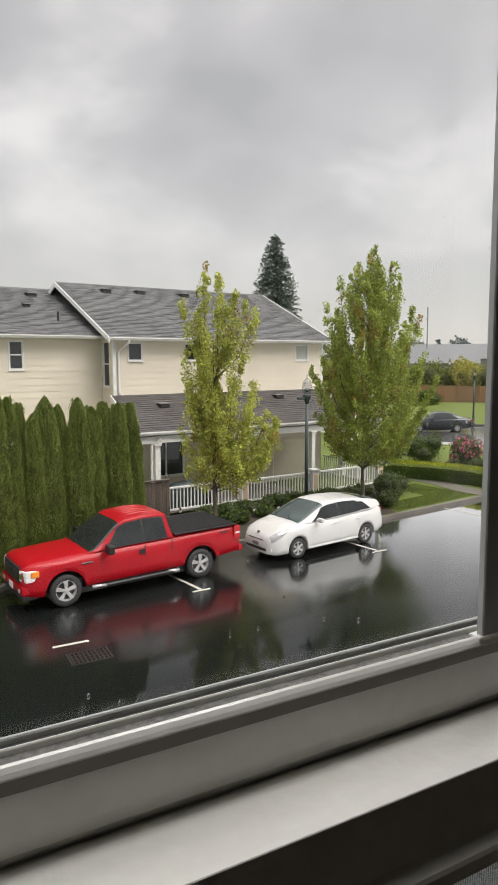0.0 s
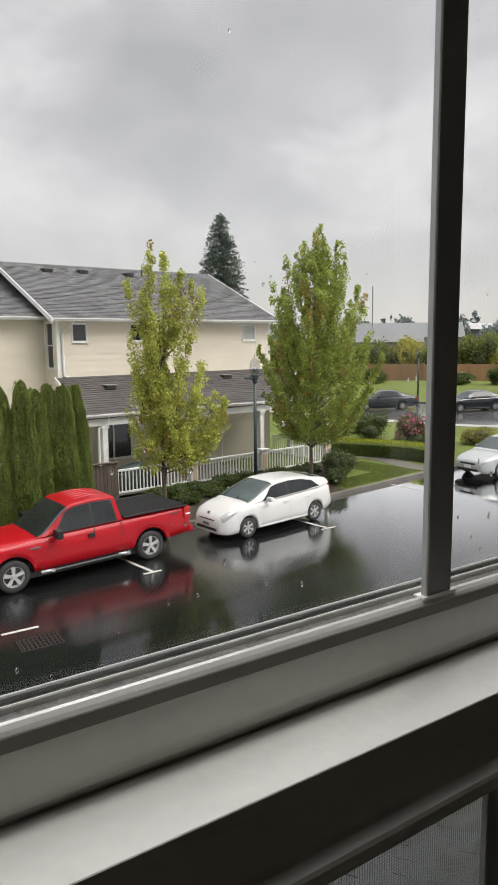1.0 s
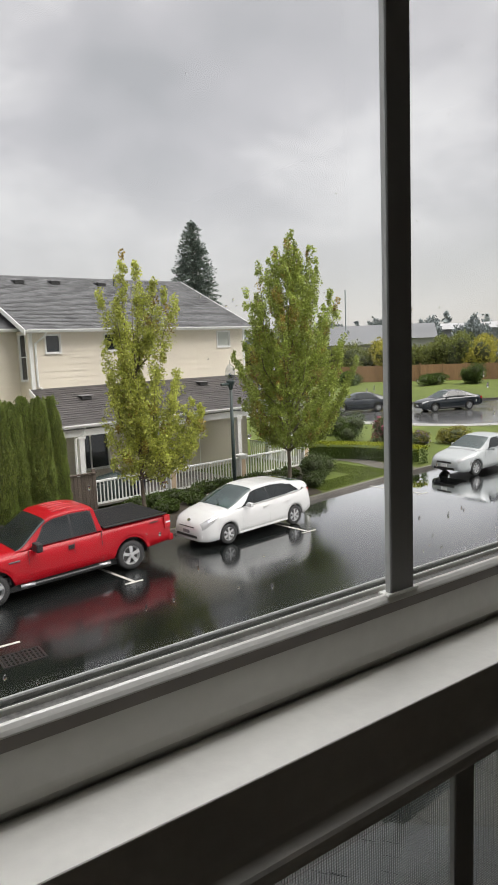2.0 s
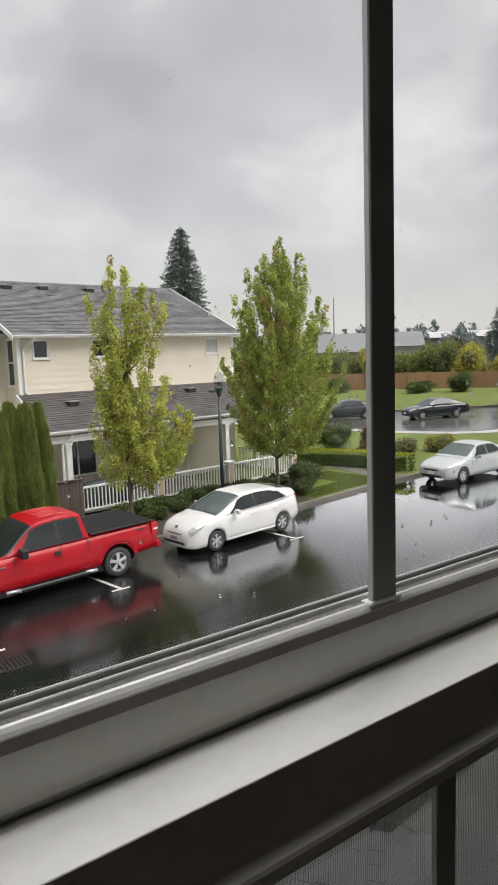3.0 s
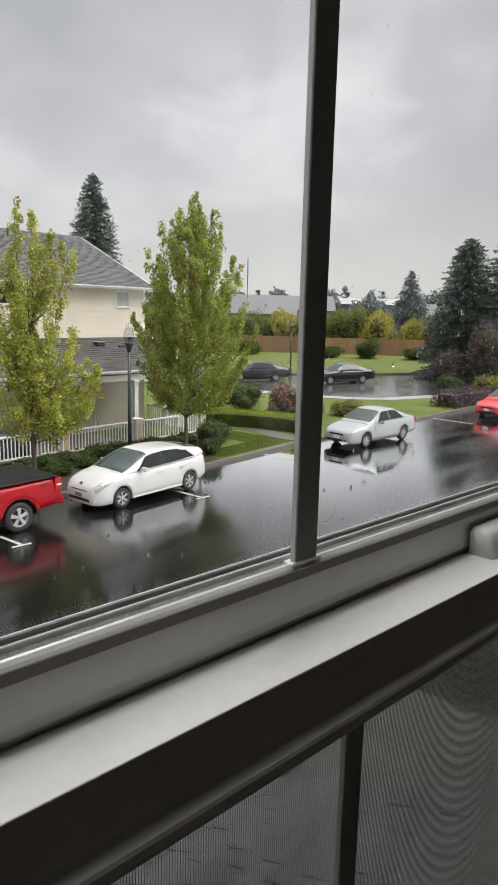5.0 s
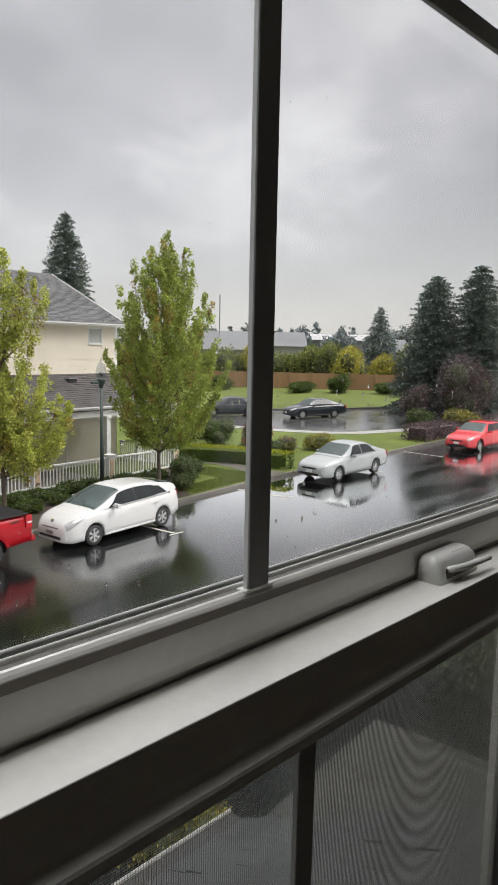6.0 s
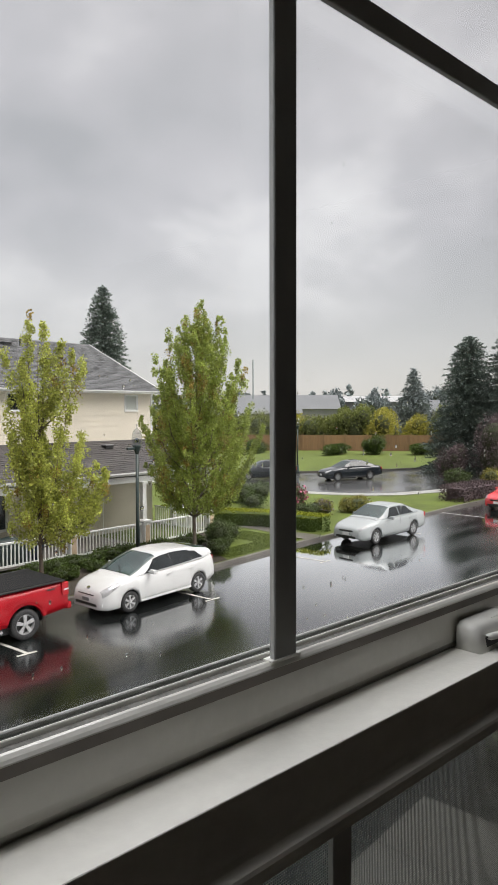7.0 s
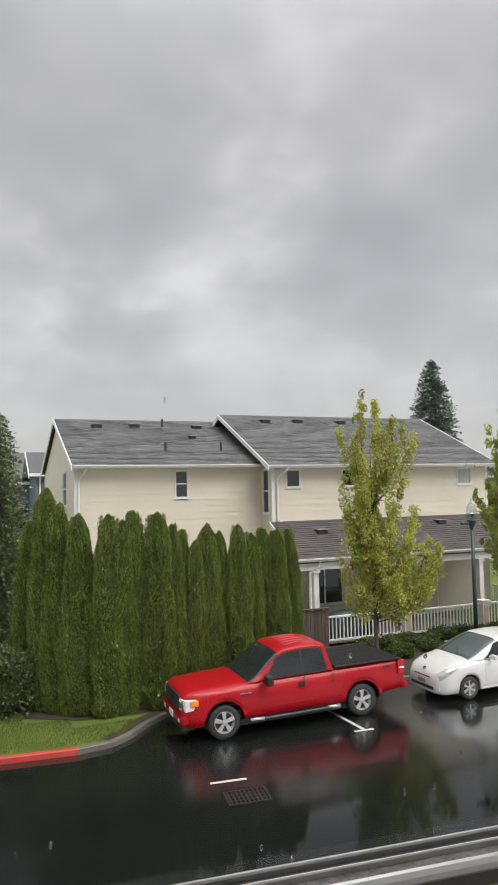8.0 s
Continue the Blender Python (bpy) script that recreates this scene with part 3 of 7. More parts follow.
def house_window(m, w, h, split=True, blind=False, sill=True, parent=None):
    """A white vinyl window; local x along the wall, outside towards -y, foot at z = 0."""
    win = new("window")
    win.parent = parent or house
    win.matrix_basis = m
    bm = bmesh.new()
    for a in ((-0.04, w + 0.04, -0.04, 0.0), (-0.04, w + 0.04, h, h + 0.04), (-0.04, 0.0, 0.0, h), (w, w + 0.04, 0.0, h)):
        add_box(bm, a[0], a[1], -0.035, 0.04, a[2], a[3], 0.004)
    part("frame", bm, M_white, win)
    part("pane", box(0.035, w - 0.035, 0.03, 0.036, 0.035, h - 0.035), M_house_glass if not blind else M_blind, win)
    sash = bmesh.new()
    for a in ((0, w, 0, 0.035), (0, w, h - 0.035, h), (0, 0.035, 0.035, h - 0.035), (w - 0.035, w, 0.035, h - 0.035)):
        add_box(sash, a[0], a[1], -0.01, 0.05, a[2], a[3])
    if split:
        add_box(sash, 0.035, w - 0.035, -0.015, 0.045, h * 0.49, h * 0.49 + 0.05)
    part("sash", sash, M_white, win)
    if sill:
        part("sill", box(-0.06, w + 0.06, -0.06, -0.035, -0.06, -0.03, 0.005), M_white, win)
    return win


# wing: front wall, west gable wall
W_WIN = (4.60, 5.10, 5.45, 6.50)
sided_wall("wall_front_wing", XM - XL, EAVE_W, Matrix.Translation((XL, YW, 0)), [(W_WIN[0] - XL, W_WIN[1] - XL, W_WIN[2], W_WIN[3])])
house_window(Matrix.Translation((W_WIN[0], YW, W_WIN[2])), 0.50, 1.05)
WG = 2 * (RIDGE_YW - YW)
sided_wall("wall_gable_wing", WG, EAVE_W, Matrix.Translation((XL, YW + WG, 0)) @ pose(0, 0, 0, 0, 0, -90), [(WG - 3.4, WG - 2.2, 5.2, 6.55)], gable=(WG / 2, RIDGE_W - 0.12))
house_window(Matrix.Translation((XL, YW + 3.4, 5.2)) @ pose(0, 0, 0, 0, 0, -90), 1.2, 1.35)
# main block: front wall, west side wall
U_WIN = [(8.84, 9.44, False), (11.38, 12.02, False), (13.2, 13.80, True), (17.20, 17.92, True)]
holes = [(a - XM, c - XM, 5.77, 6.45) for a, c, _ in U_WIN] + [(10.15 - XM, 11.25 - XM, 1.05, 2.75)]
sided_wall("wall_front_main", XR - XM, EAVE_M, Matrix.Translation((XM, YM, 0)), holes, z0=4.3)
for a, c, bl in U_WIN:
    house_window(Matrix.Translation((a, YM, 5.77)), c - a, 0.68, split=False, blind=bl)
sided_wall("wall_side_main", YW - YM, EAVE_M, Matrix.Translation((XM, YW, 0)) @ pose(0, 0, 0, 0, 0, -90), [(0.2, 0.8, 4.75, 6.5)])
house_window(Matrix.Translation((XM, YW - 0.2, 4.75)) @ pose(0, 0, 0, 0, 0, -90), 0.6, 1.75)
GM = 2 * (RIDGE_Y - YM)
part("wall_east", prism([(XR - 0.16, YM + 0.16), (XR, YM + 0.16), (XR, YM + GM), (XR - 0.16, YM + GM)], lambda x, y: BASE, lambda x, y: EAVE_M), M_siding, house)
part("gable_east", strip([[(XR - 0.01, YM, EAVE_M), (XR - 0.01, YM + GM, EAVE_M), (XR - 0.01, RIDGE_Y, RIDGE_M - 0.12)]]), M_siding, house)
part("wall_back", box(XL, XR, YW + WG, YW + WG + 0.15, BASE, EAVE_M), M_siding, house)
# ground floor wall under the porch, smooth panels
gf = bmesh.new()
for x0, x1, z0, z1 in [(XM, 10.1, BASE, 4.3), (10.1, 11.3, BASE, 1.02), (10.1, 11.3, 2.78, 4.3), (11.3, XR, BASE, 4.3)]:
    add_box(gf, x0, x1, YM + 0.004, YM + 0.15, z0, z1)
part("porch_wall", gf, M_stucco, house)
house_window(Matrix.Translation((10.15, YM, 1.05)), 1.1, 1.7, split=False)
part("mullion", box(10.40, 10.46, YM - 0.02, YM + 0.03, 1.09, 2.71), M_white, house)
for x in (13.6, 15.9):
    part("panel_joint", box(x, x + 0.04, YM - 0.012, YM + 0.004, 0.25, 3.9), M_white, house)
part("corner_board", box(XM - 0.06, XM + 0.08, YM - 0.03, YM + 0.06, 4.3, EAVE_M, 0.005), M_white, house)
part("corner_board", box(XR - 0.08, XR + 0.03, YM - 0.03, YM + 0.06, 4.3, EAVE_M, 0.005), M_white, house)
part("corner_board", box(XL - 0.03, XL + 0.09, YW - 0.03, YW + 0.08, BASE, EAVE_W, 0.005), M_white, house)


def roof_slope(name, x0, x1, y0, z0, y1, z1, material, step=0.15, tab=0.31, seed=1, skew=None):
    """Shingle courses from an eave (y0, z0) up to (y1, z1): a deck and uneven overlapping tabs."""
    rng = random.Random(seed)
    deck = part("roof_deck", strip([[(x0, y0, z0), (x1, y0, z0), (x1, y1, z1), (x0, y1, z1)], [(x0, y1, z1 - 0.1), (x1, y1, z1 - 0.1), (x1, y0, z0 - 0.1), (x0, y0, z0 - 0.1)]]), material, house)
    run = math.hypot(y1 - y0, z1 - z0)
    d = Vector((0, (y1 - y0) / run, (z1 - z0) / run))
    n = Vector((0, -d.z, d.y))
    rows = int(run / step)
    verts, faces = [], []
    for r in range(rows):
        x = x0 - rng.random() * tab
        while x < x1:
            w = tab * rng.choice((0.6, 0.9, 1.0, 1.35))
            a, c = max(x, x0), min(x + w - 0.008, x1)
            x += w
            if c - a < 0.02:
                continue
            s0 = r * step + rng.uniform(-0.016, 0.016)
            s1 = min(s0 + step * 1.15, run)
            lift = 0.016 + rng.random() * 0.012
            o = Vector((0, y0, z0))
            k = len(verts)
            for px in (a, c):
                for s_, h in ((s0, 0.0), (s0, lift), (s1, 0.006), (s1, 0.0)):
                    q = o + d * s_ + n * h
                    verts.append((px, q.y, q.z))
            faces += [(k + 1, k + 5, k + 6, k + 2), (k, k + 4, k + 5, k + 1), (k, k + 1, k + 2, k + 3), (k + 7, k + 6, k + 5, k + 4)]
    sh = raw(name, verts, faces, material, deck)
    tagged(sh, kind="stuff")
    return deck


roof_slope("shingles", XM - 0.35, XR + 0.35, YM - 0.42, EAVE_M + 0.02, RIDGE_Y, RIDGE_M, M_shingle, seed=2)
roof_slope("shingles", XL - 0.16, XM + 0.6, YW - 0.42, EAVE_W + 0.02, RIDGE_YW, RIDGE_W, M_shingle, seed=3)
roof_slope("shingles", XM - 0.15, 17.45, 25.4, 3.14, YM, 4.42, M_shingle_porch, seed=4)
roof_slope("shingles", 17.45, 18.85, 26.2, 3.57, YM, 4.42, M_shingle_porch, seed=5)
part("roof_back", strip([[(XM - 0.35, RIDGE_Y, RIDGE_M), (XR + 0.35, RIDGE_Y, RIDGE_M), (XR + 0.35, YM + GM + 0.4, EAVE_M), (XM - 0.35, YM + GM + 0.4, EAVE_M)],
                         [(XL - 0.16, RIDGE_YW, RIDGE_W), (XM + 0.6, RIDGE_YW, RIDGE_W), (XM + 0.6, YW + WG + 0.4, EAVE_W), (XL - 0.16, YW + WG + 0.4, EAVE_W)]]), M_shingle, house)
# ridge caps
for x0, x1, y, z in ((XM - 0.35, XR + 0.35, RIDGE_Y, RIDGE_M), (XL - 0.16, XM + 0.6, RIDGE_YW, RIDGE_W)):
    part("ridge_cap", strip([[(x0, y - 0.14, z - 0.04), (x1, y - 0.14, z - 0.04), (x1, y, z + 0.03), (x0, y, z + 0.03)], [(x0, y, z + 0.03), (x1, y, z + 0.03), (x1, y + 0.14, z - 0.04), (x0, y + 0.14, z - 0.04)]]), M_shingle, house)


def sloped_bar(x0, x1, ya, za, yb, zb, depth):
    """A barge board along a roof's edge."""
    return prism([(x0, ya), (x1, ya), (x1, yb), (x0, yb)], lambda x, y: za + (zb - za) * (y - ya) / (yb - ya) - depth, lambda x, y: za + (zb - za) * (y - ya) / (yb - ya))


for x, ya, za, yb, zb in ((XM - 0.39, YM - 0.45, EAVE_M + 0.03, RIDGE_Y, RIDGE_M + 0.03), (XR + 0.35, YM - 0.45, EAVE_M + 0.03, RIDGE_Y, RIDGE_M + 0.03),
                          (XL - 0.20, YW - 0.45, EAVE_W + 0.03, RIDGE_YW, RIDGE_W + 0.03), (XM - 0.39, YM + GM + 0.4, EAVE_M, RIDGE_Y, RIDGE_M), (XL - 0.20, YW + WG + 0.4, EAVE_W, RIDGE_YW, RIDGE_W),
                          (XM - 0.2, 25.38, 3.15, YM, 4.44)):
    part("barge_board", sloped_bar(x, x + 0.04, min(ya, yb), za if ya < yb else zb, max(ya, yb), zb if ya < yb else za, 0.2), M_white, house)


def gutter_bm(x0, x1, y, z):
    """A K-shaped gutter along x."""
    pr = [(0.0, 0.0), (0.0, -0.12), (-0.07, -0.12), (-0.09, -0.08), (-0.12, -0.04), (-0.12, 0.0), (-0.112, 0.0), (-0.106, -0.04), (-0.08, -0.105), (-0.012, -0.105), (-0.008, 0.0)]
    bm = bmesh.new()
    r0 = [bm.verts.new((x0, y + a, z + c)) for a, c in pr]
    r1 = [bm.verts.new((x1, y + a, z + c)) for a, c in pr]
    n = len(pr)
    for i in range(n):
        bm.faces.new((r0[i], r0[(i + 1) % n], r1[(i + 1) % n], r1[i]))
    bm.faces.new(r0[::-1]); bm.faces.new(r1)
    bmesh.ops.recalc_face_normals(bm, faces=bm.faces)
    return bm


part("gutter", gutter_bm(XM - 0.33, XR + 0.3, YM - 0.42, EAVE_M + 0.03), M_white, house)
part("gutter", gutter_bm(XL - 0.14, XM - 0.02, YW - 0.42, EAVE_W + 0.03), M_white, house)
part("gutter", gutter_bm(XM - 0.15, 17.45, 25.38, 3.16), M_white, house)
for x0, x1, y0, y1, z in ((XM - 0.34, XR + 0.34, YM - 0.42, YM, EAVE_M - 0.06), (XL - 0.15, XM, YW - 0.42, YW, EAVE_W - 0.06)):
    part("soffit", box(x0, x1, y0, y1, z - 0.02, z), M_white, house)
part("porch_ceiling", box(XM - 0.1, 17.4, 25.42, YM, 2.94, 2.98), M_white, house)
part("porch_beam", box(XM, 17.35, 25.5, 25.62, 2.72, 2.94, 0.005), M_white, house)


def downspout(points):
    return tube(points, [0.045] * len(points), 6)


part("downspout", downspout([(XM + 0.45, YM - 0.48, EAVE_M - 0.08), (XM + 0.42, YM - 0.42, EAVE_M - 0.2), (XM + 0.16, YM - 0.08, EAVE_M - 0.5), (XM + 0.16, YM - 0.07, 4.5), (XM + 0.3, YM - 0.12, 4.42)]), M_white, house)
part("downspout", downspout([(XL + 0.35, YW - 0.48, EAVE_W - 0.08), (XL + 0.32, YW - 0.4, EAVE_W - 0.2), (XL + 0.12, YW - 0.08, EAVE_W - 0.55), (XL + 0.12, YW - 0.07, 0.3)]), M_white, house)
part("downspout", downspout([(8.95, 25.32, 3.04), (8.93, 25.36, 2.85), (8.62, 25.5, 2.62), (8.6, 25.5, 0.3)]), M_white, house)
for x, y, z, w in ((2.3, 33.4, 0, 0.42), (4.0, 33.5, 0, 0.42), (6.9, 33.4, 0, 0.42), (9.9, 32.3, 1, 0.42), (11.6, 32.35, 1, 0.42), (13.9, 32.3, 1, 0.42), (6.2, 31.9, 0, 0.26), (9.9, 27.0, 2, 0.42), (15.8, 27.3, 2, 0.42)):
    ya, za, yb, zb = [(YW - 0.42, EAVE_W, RIDGE_YW, RIDGE_W), (YM - 0.42, EAVE_M, RIDGE_Y, RIDGE_M), (25.4, 3.14, YM, 4.42)][z]
    zz = za + (zb - za) * (y - ya) / (yb - ya)
    vent = part("roof_vent", box(x - w / 2, x + w / 2, y - 0.2, y + 0.2, zz - 0.06, zz + 0.09, 0.03), M_dark, house)
    part("vent_cap", box(x - w / 2 - 0.03, x + w / 2 + 0.03, y - 0.25, y + 0.24, zz + 0.085, zz + 0.115, 0.01), M_vent_cap, vent, "pale grey vent cap")
for x, y in ((4.55, 30.2), (6.95, 30.2), (5.3, 33.5), (14.6, 32.2)):
    ya, za, yb, zb = (YW - 0.42, EAVE_W, RIDGE_YW, RIDGE_W) if x < XM else (YM - 0.42, EAVE_M, RIDGE_Y, RIDGE_M)
    zz = za + (zb - za) * (y - ya) / (yb - ya)
    part("vent_pipe", tube([(x, y, zz - 0.05), (x, y, zz + 0.38)], [0.05, 0.05], 8), M_dark, house)


def column(x, y, z0, z1, w=0.19):
    bm = bmesh.new()
    add_box(bm, x - w, x + w, y - w, y + w, z0, z0 + 0.1, 0.01)
    add_box(bm, x - w * 0.68, x + w * 0.68, y - w * 0.68, y + w * 0.68, z0 + 0.1, z1 - 0.1, 0.01)
    add_box(bm, x - w, x + w, y - w, y + w, z1 - 0.1, z1, 0.01)
    return bm


for x, y, z1 in ((8.85, 25.56, 2.72), (16.35, 25.56, 2.72), (19.3, 24.5, 3.0), (19.3, 26.9, 3.0)):
    part("porch_column", column(x, y, 0.2, z1, 0.15), M_white, house)
part("side_porch_beam", box(19.2, 19.4, 24.4, 28.2, 3.0, 3.2, 0.01), M_white, house)
part("side_porch_roof", prism([(18.84, 24.1), (19.75, 24.1), (19.75, 28.4), (18.84, 28.4)], lambda x, y: 3.2 + (19.75 - x) * 0.3, lambda x, y: 3.27 + (19.75 - x) * 0.3), M_shingle_low, house)
part("wall_lamp", box(14.1, 14.35, YM - 0.14, YM, 1.05, 1.3, 0.02), M_dark, house)


# ---- white railing before the porch ----
def railing(p0, p1, z0, h=0.95, label="white railing with square balusters around the porch", step=0.145):
    """Rails and balusters from p0 to p1 in plan."""
    d = Vector((p1[0] - p0[0], p1[1] - p0[1], 0))
    ln = d.length
    rail = thing("railing", Matrix.Translation((p0[0], p0[1], z0)) @ pose(0, 0, 0, 0, 0, math.degrees(math.atan2(d.y, d.x))), label, "railing", group="porch railings")
    part("top_rail", box(0, ln, -0.045, 0.045, h - 0.07, h, 0.01), M_white, rail)
    part("bottom_rail", box(0, ln, -0.03, 0.03, 0.08, 0.15, 0.005), M_white, rail)
    me = None
    n = int(ln / step)
    for i in range(n):
        if me is None:
            ob = part("baluster", box(-0.02, 0.02, -0.02, 0.02, 0.15, h - 0.07), M_white, rail)
            me = ob.data
        else:
            ob = new("baluster", me)
            ob.parent = rail
        ob.location = ((i + 0.5) * ln / n, 0, 0)
    part("foot", box(-0.04, 0.04, -0.04, 0.04, -0.15, 0.08), M_white, rail)
    part("foot", box(ln - 0.04, ln + 0.04, -0.04, 0.04, -0.15, 0.08), M_white, rail)
    return rail


def rail_post(x, y, z0, h=1.06):
    post = thing("railing_post", Matrix.Translation((x, y, z0)), "white capped railing post with tan panels", "post", group="porch railing posts")
    part("shaft", box(-0.16, 0.16, -0.16, 0.16, -0.15, h - 0.08, 0.01), M_white, post)
    part("cap", box(-0.2, 0.2, -0.2, 0.2, h - 0.08, h, 0.015), M_white, post)
    part("panel", box(-0.10, 0.10, -0.172, -0.158, 0.12, h - 0.2), M_tan, post, "tan wooden panel")
    part("panel", box(0.158, 0.172, -0.10, 0.10, 0.12, h - 0.2), M_tan, post, "tan wooden panel")
    return post


ZR = 0.22
for x0, x1 in ((8.72, 11.84), (12.16, 15.39), (15.71, 19.14)):
    railing((x0, 24.5), (x1, 24.5), ZR + (0.05 if x0 < 9 else 0))
railing((19.3, 24.66), (19.3, 28.2), ZR)
for x in (12.0, 15.55, 19.3):
    rail_post(x, 24.5, ZR)

# weathered wooden screen fence between thuja and railing
wf = thing("wooden_fence", Matrix.Translation((7.55, 24.3, 0.0)), "weathered grey-brown wooden privacy fence beside the railing", "fence")
for i in range(8):
    part("plank", box(i * 0.143, i * 0.143 + 0.135, -0.012, 0.012, 0.1, 1.5 + 0.02 * ((i * 7) % 3), 0.003), M_wood, wf)
part("cap_rail", box(-0.03, 1.16, -0.06, 0.06, 1.53, 1.575, 0.005), M_wood, wf)
for x in (0.05, 1.08):
    part("fence_post", box(x - 0.05, x + 0.05, 0.012, 0.11, 0.05, 1.68, 0.01), M_wood, wf)

# covered grill on the porch, pot beside it
M_cover = mat("dark_green_grill_cover", (0.018, 0.03, 0.028), rough=0.5, vary=0.25, scale=4, bump=0.5, bump_scale=10)
grill = thing("grill", Matrix.Translation((10.0, 25.6, 0.24)), "barbecue grill under a dark green fabric cover", "grill")
g = bmesh.new()
bmesh.ops.create_uvsphere(g, u_segments=20, v_segments=10, radius=0.62)
for v in g.verts:
    v.co = Vector((v.co.x * 1.25, v.co.y * 0.6, max(v.co.z * 0.55, -0.0) + 0.62 + 0.02 * math.sin(9 * v.co.x)))
add_box(g, -0.76, 0.76, -0.36, 0.36, 0.0, 0.64, 0.03)
part("cover", g, M_cover, grill, smooth=True)
M_pot = mat("blue_glazed_pot", (0.02, 0.035, 0.07), rough=0.2, vary=0.2)
pot = thing("plant_pot", Matrix.Translation((11.0, 25.3, 0.24)), "dark blue glazed pot with a green plant", "plant pot")
part("pot", lathe([(0.18, 0), (0.25, 0.25), (0.29, 0.62), (0.26, 0.66), (0.24, 0.6)], 16), M_pot, pot, smooth=True)
POT = pot


# ---- the window and the room behind it ----
BAR = Vector((-2.565, 2.886, 5.535))
WDIR = -5.403
WM = Matrix.Translation(BAR) @ pose(0, 0, 0, 0, 0, WDIR) @ pose(0, 0, 0, 0, 0.067, 0)
U0, U1 = -0.62, 0.645
ZT, ZB = 1.02, -1.10


def fixed(name, bm, material, label, category, smooth=False):
    ob = mesh_ob(name, bm, material, smooth=smooth)
    ob.matrix_world = WM
    return tagged(ob, label, category, kind="structure")


window = thing("window_1", WM, "white vinyl double-hung window with grey grille bars, rain on the glass", "window", kind="structure")


def profile_bar(pr, u0, u1):
    """A bar along the window from (n, z) pairs of its section."""
    bm = bmesh.new()
    r0 = [bm.verts.new((u0, a, c)) for a, c in pr]
    r1 = [bm.verts.new((u1, a, c)) for a, c in pr]
    k = len(pr)
    for i in range(k):
        bm.faces.new((r0[i], r0[(i + 1) % k], r1[(i + 1) % k], r1[i]))
    bm.faces.new(r0[::-1]); bm.faces.new(r1)
    bmesh.ops.recalc_face_normals(bm, faces=bm.faces)
    return bm


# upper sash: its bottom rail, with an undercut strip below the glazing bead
part("upper_bottom_rail", profile_bar([(-0.003, -0.0105), (-0.0022, -0.0112), (0.0010, -0.0114), (0.0010, -0.0194), (0.0, -0.0200), (0.0002, -0.0440), (0.0012, -0.0510), (0.0045, -0.0565), (0.0055, -0.075), (0.034, -0.075), (0.034, -0.0105)], U0, U1), M_pvc, window)
# added strip: the shade below the bead is put into its darker colour
part("seal_strip", box(U0, U1, -0.0012, 0.0009, -0.0193, -0.0114, 0.0004), M_bead_shade, window, "brown-grey strip standing in for the shade below the bead")
part("glazing_bead", profile_bar([(-0.0042, -0.0104), (-0.0041, -0.0095), (-0.0030, -0.0074), (-0.0012, -0.0053), (0.0002, -0.0046), (0.0014, -0.0050), (0.0018, -0.0104)], U0, U1), M_pvc, window, "cream vinyl glazing bead")
part("glazing_bead", profile_bar([(0.0108, -0.0104), (0.0108, -0.0042), (0.0113, -0.0034), (0.0121, -0.0034), (0.0125, -0.0042), (0.0125, -0.0104)], U0, U1), M_pvc, window)
part("glazing_bead", profile_bar([(0.0178, -0.0104), (0.0178, -0.0028), (0.0184, -0.0018), (0.0196, -0.0016), (0.0202, -0.0022), (0.0202, -0.0104)], U0, U1), M_bead_out, window, "weathered outer glazing bead")
part("gasket", box(U0, U1, 0.0019, 0.0107, -0.0103, -0.0068), M_channel, window, "dirty grey channel with old rain spots")
part("gasket", box(U0, U1, 0.0126, 0.0144, -0.0103, -0.0040), M_gasket, window)
pane = part("pane", box(U0 + 0.02, U1 - 0.02, 0.0145, 0.0175, -0.010, ZT - 0.02), M_glass, window, "clear glass wet with raindrops")
pane.visible_shadow = False
part("upper_top_rail", box(U0, U1, -0.003, 0.034, ZT - 0.045, ZT, 0.003), M_pvc, window)
for a, c in ((U0, U0 + 0.045), (U1 - 0.045, U1)):
    part("upper_stile", box(a, c, -0.002, 0.033, -0.0105, ZT - 0.045), M_pvc, window)
# grille bars, with chamfered edges, and their clips
def grille(vertical, a, c, at_, z=0.0, width=0.0186):
    """A flat bar with eased edges."""
    h = width / 2
    pr = [(-h, 0.002), (-h, -0.0022), (-h + 0.0010, -0.003), (h - 0.0010, -0.003), (h, -0.0022), (h, 0.002)]
    bm = bmesh.new()
    ends = []
    for t in (a, c):
        ends.append([bm.verts.new((at_ + p, q, t) if vertical else (t, q, at_ + p)) for p, q in pr])
    for i in range(len(pr)):
        bm.faces.new((ends[0][i], ends[0][(i + 1) % len(pr)], ends[1][(i + 1) % len(pr)], ends[1][i]))
    bm.faces.new(ends[0][::-1]); bm.faces.new(ends[1])
    bmesh.ops.recalc_face_normals(bm, faces=bm.faces)
    return bm


part("grille_bar", grille(True, -0.0042, ZT - 0.045, 0.0116, width=0.0240), M_bar, window, "grey vertical grille bar")
part("grille_bar", grille(False, U0 + 0.04, U1 - 0.04, 0.501, width=0.0205), M_bar, window, "grey horizontal grille bar")
part("grille_clip", box(-0.0040, 0.0272, -0.0042, 0.0060, -0.0066, -0.0042, 0.0010), M_pvc, window, "white clip at the bar's foot")

# lower sash: its top rail is the ledge
Z1, N1 = -0.0555, -0.0495
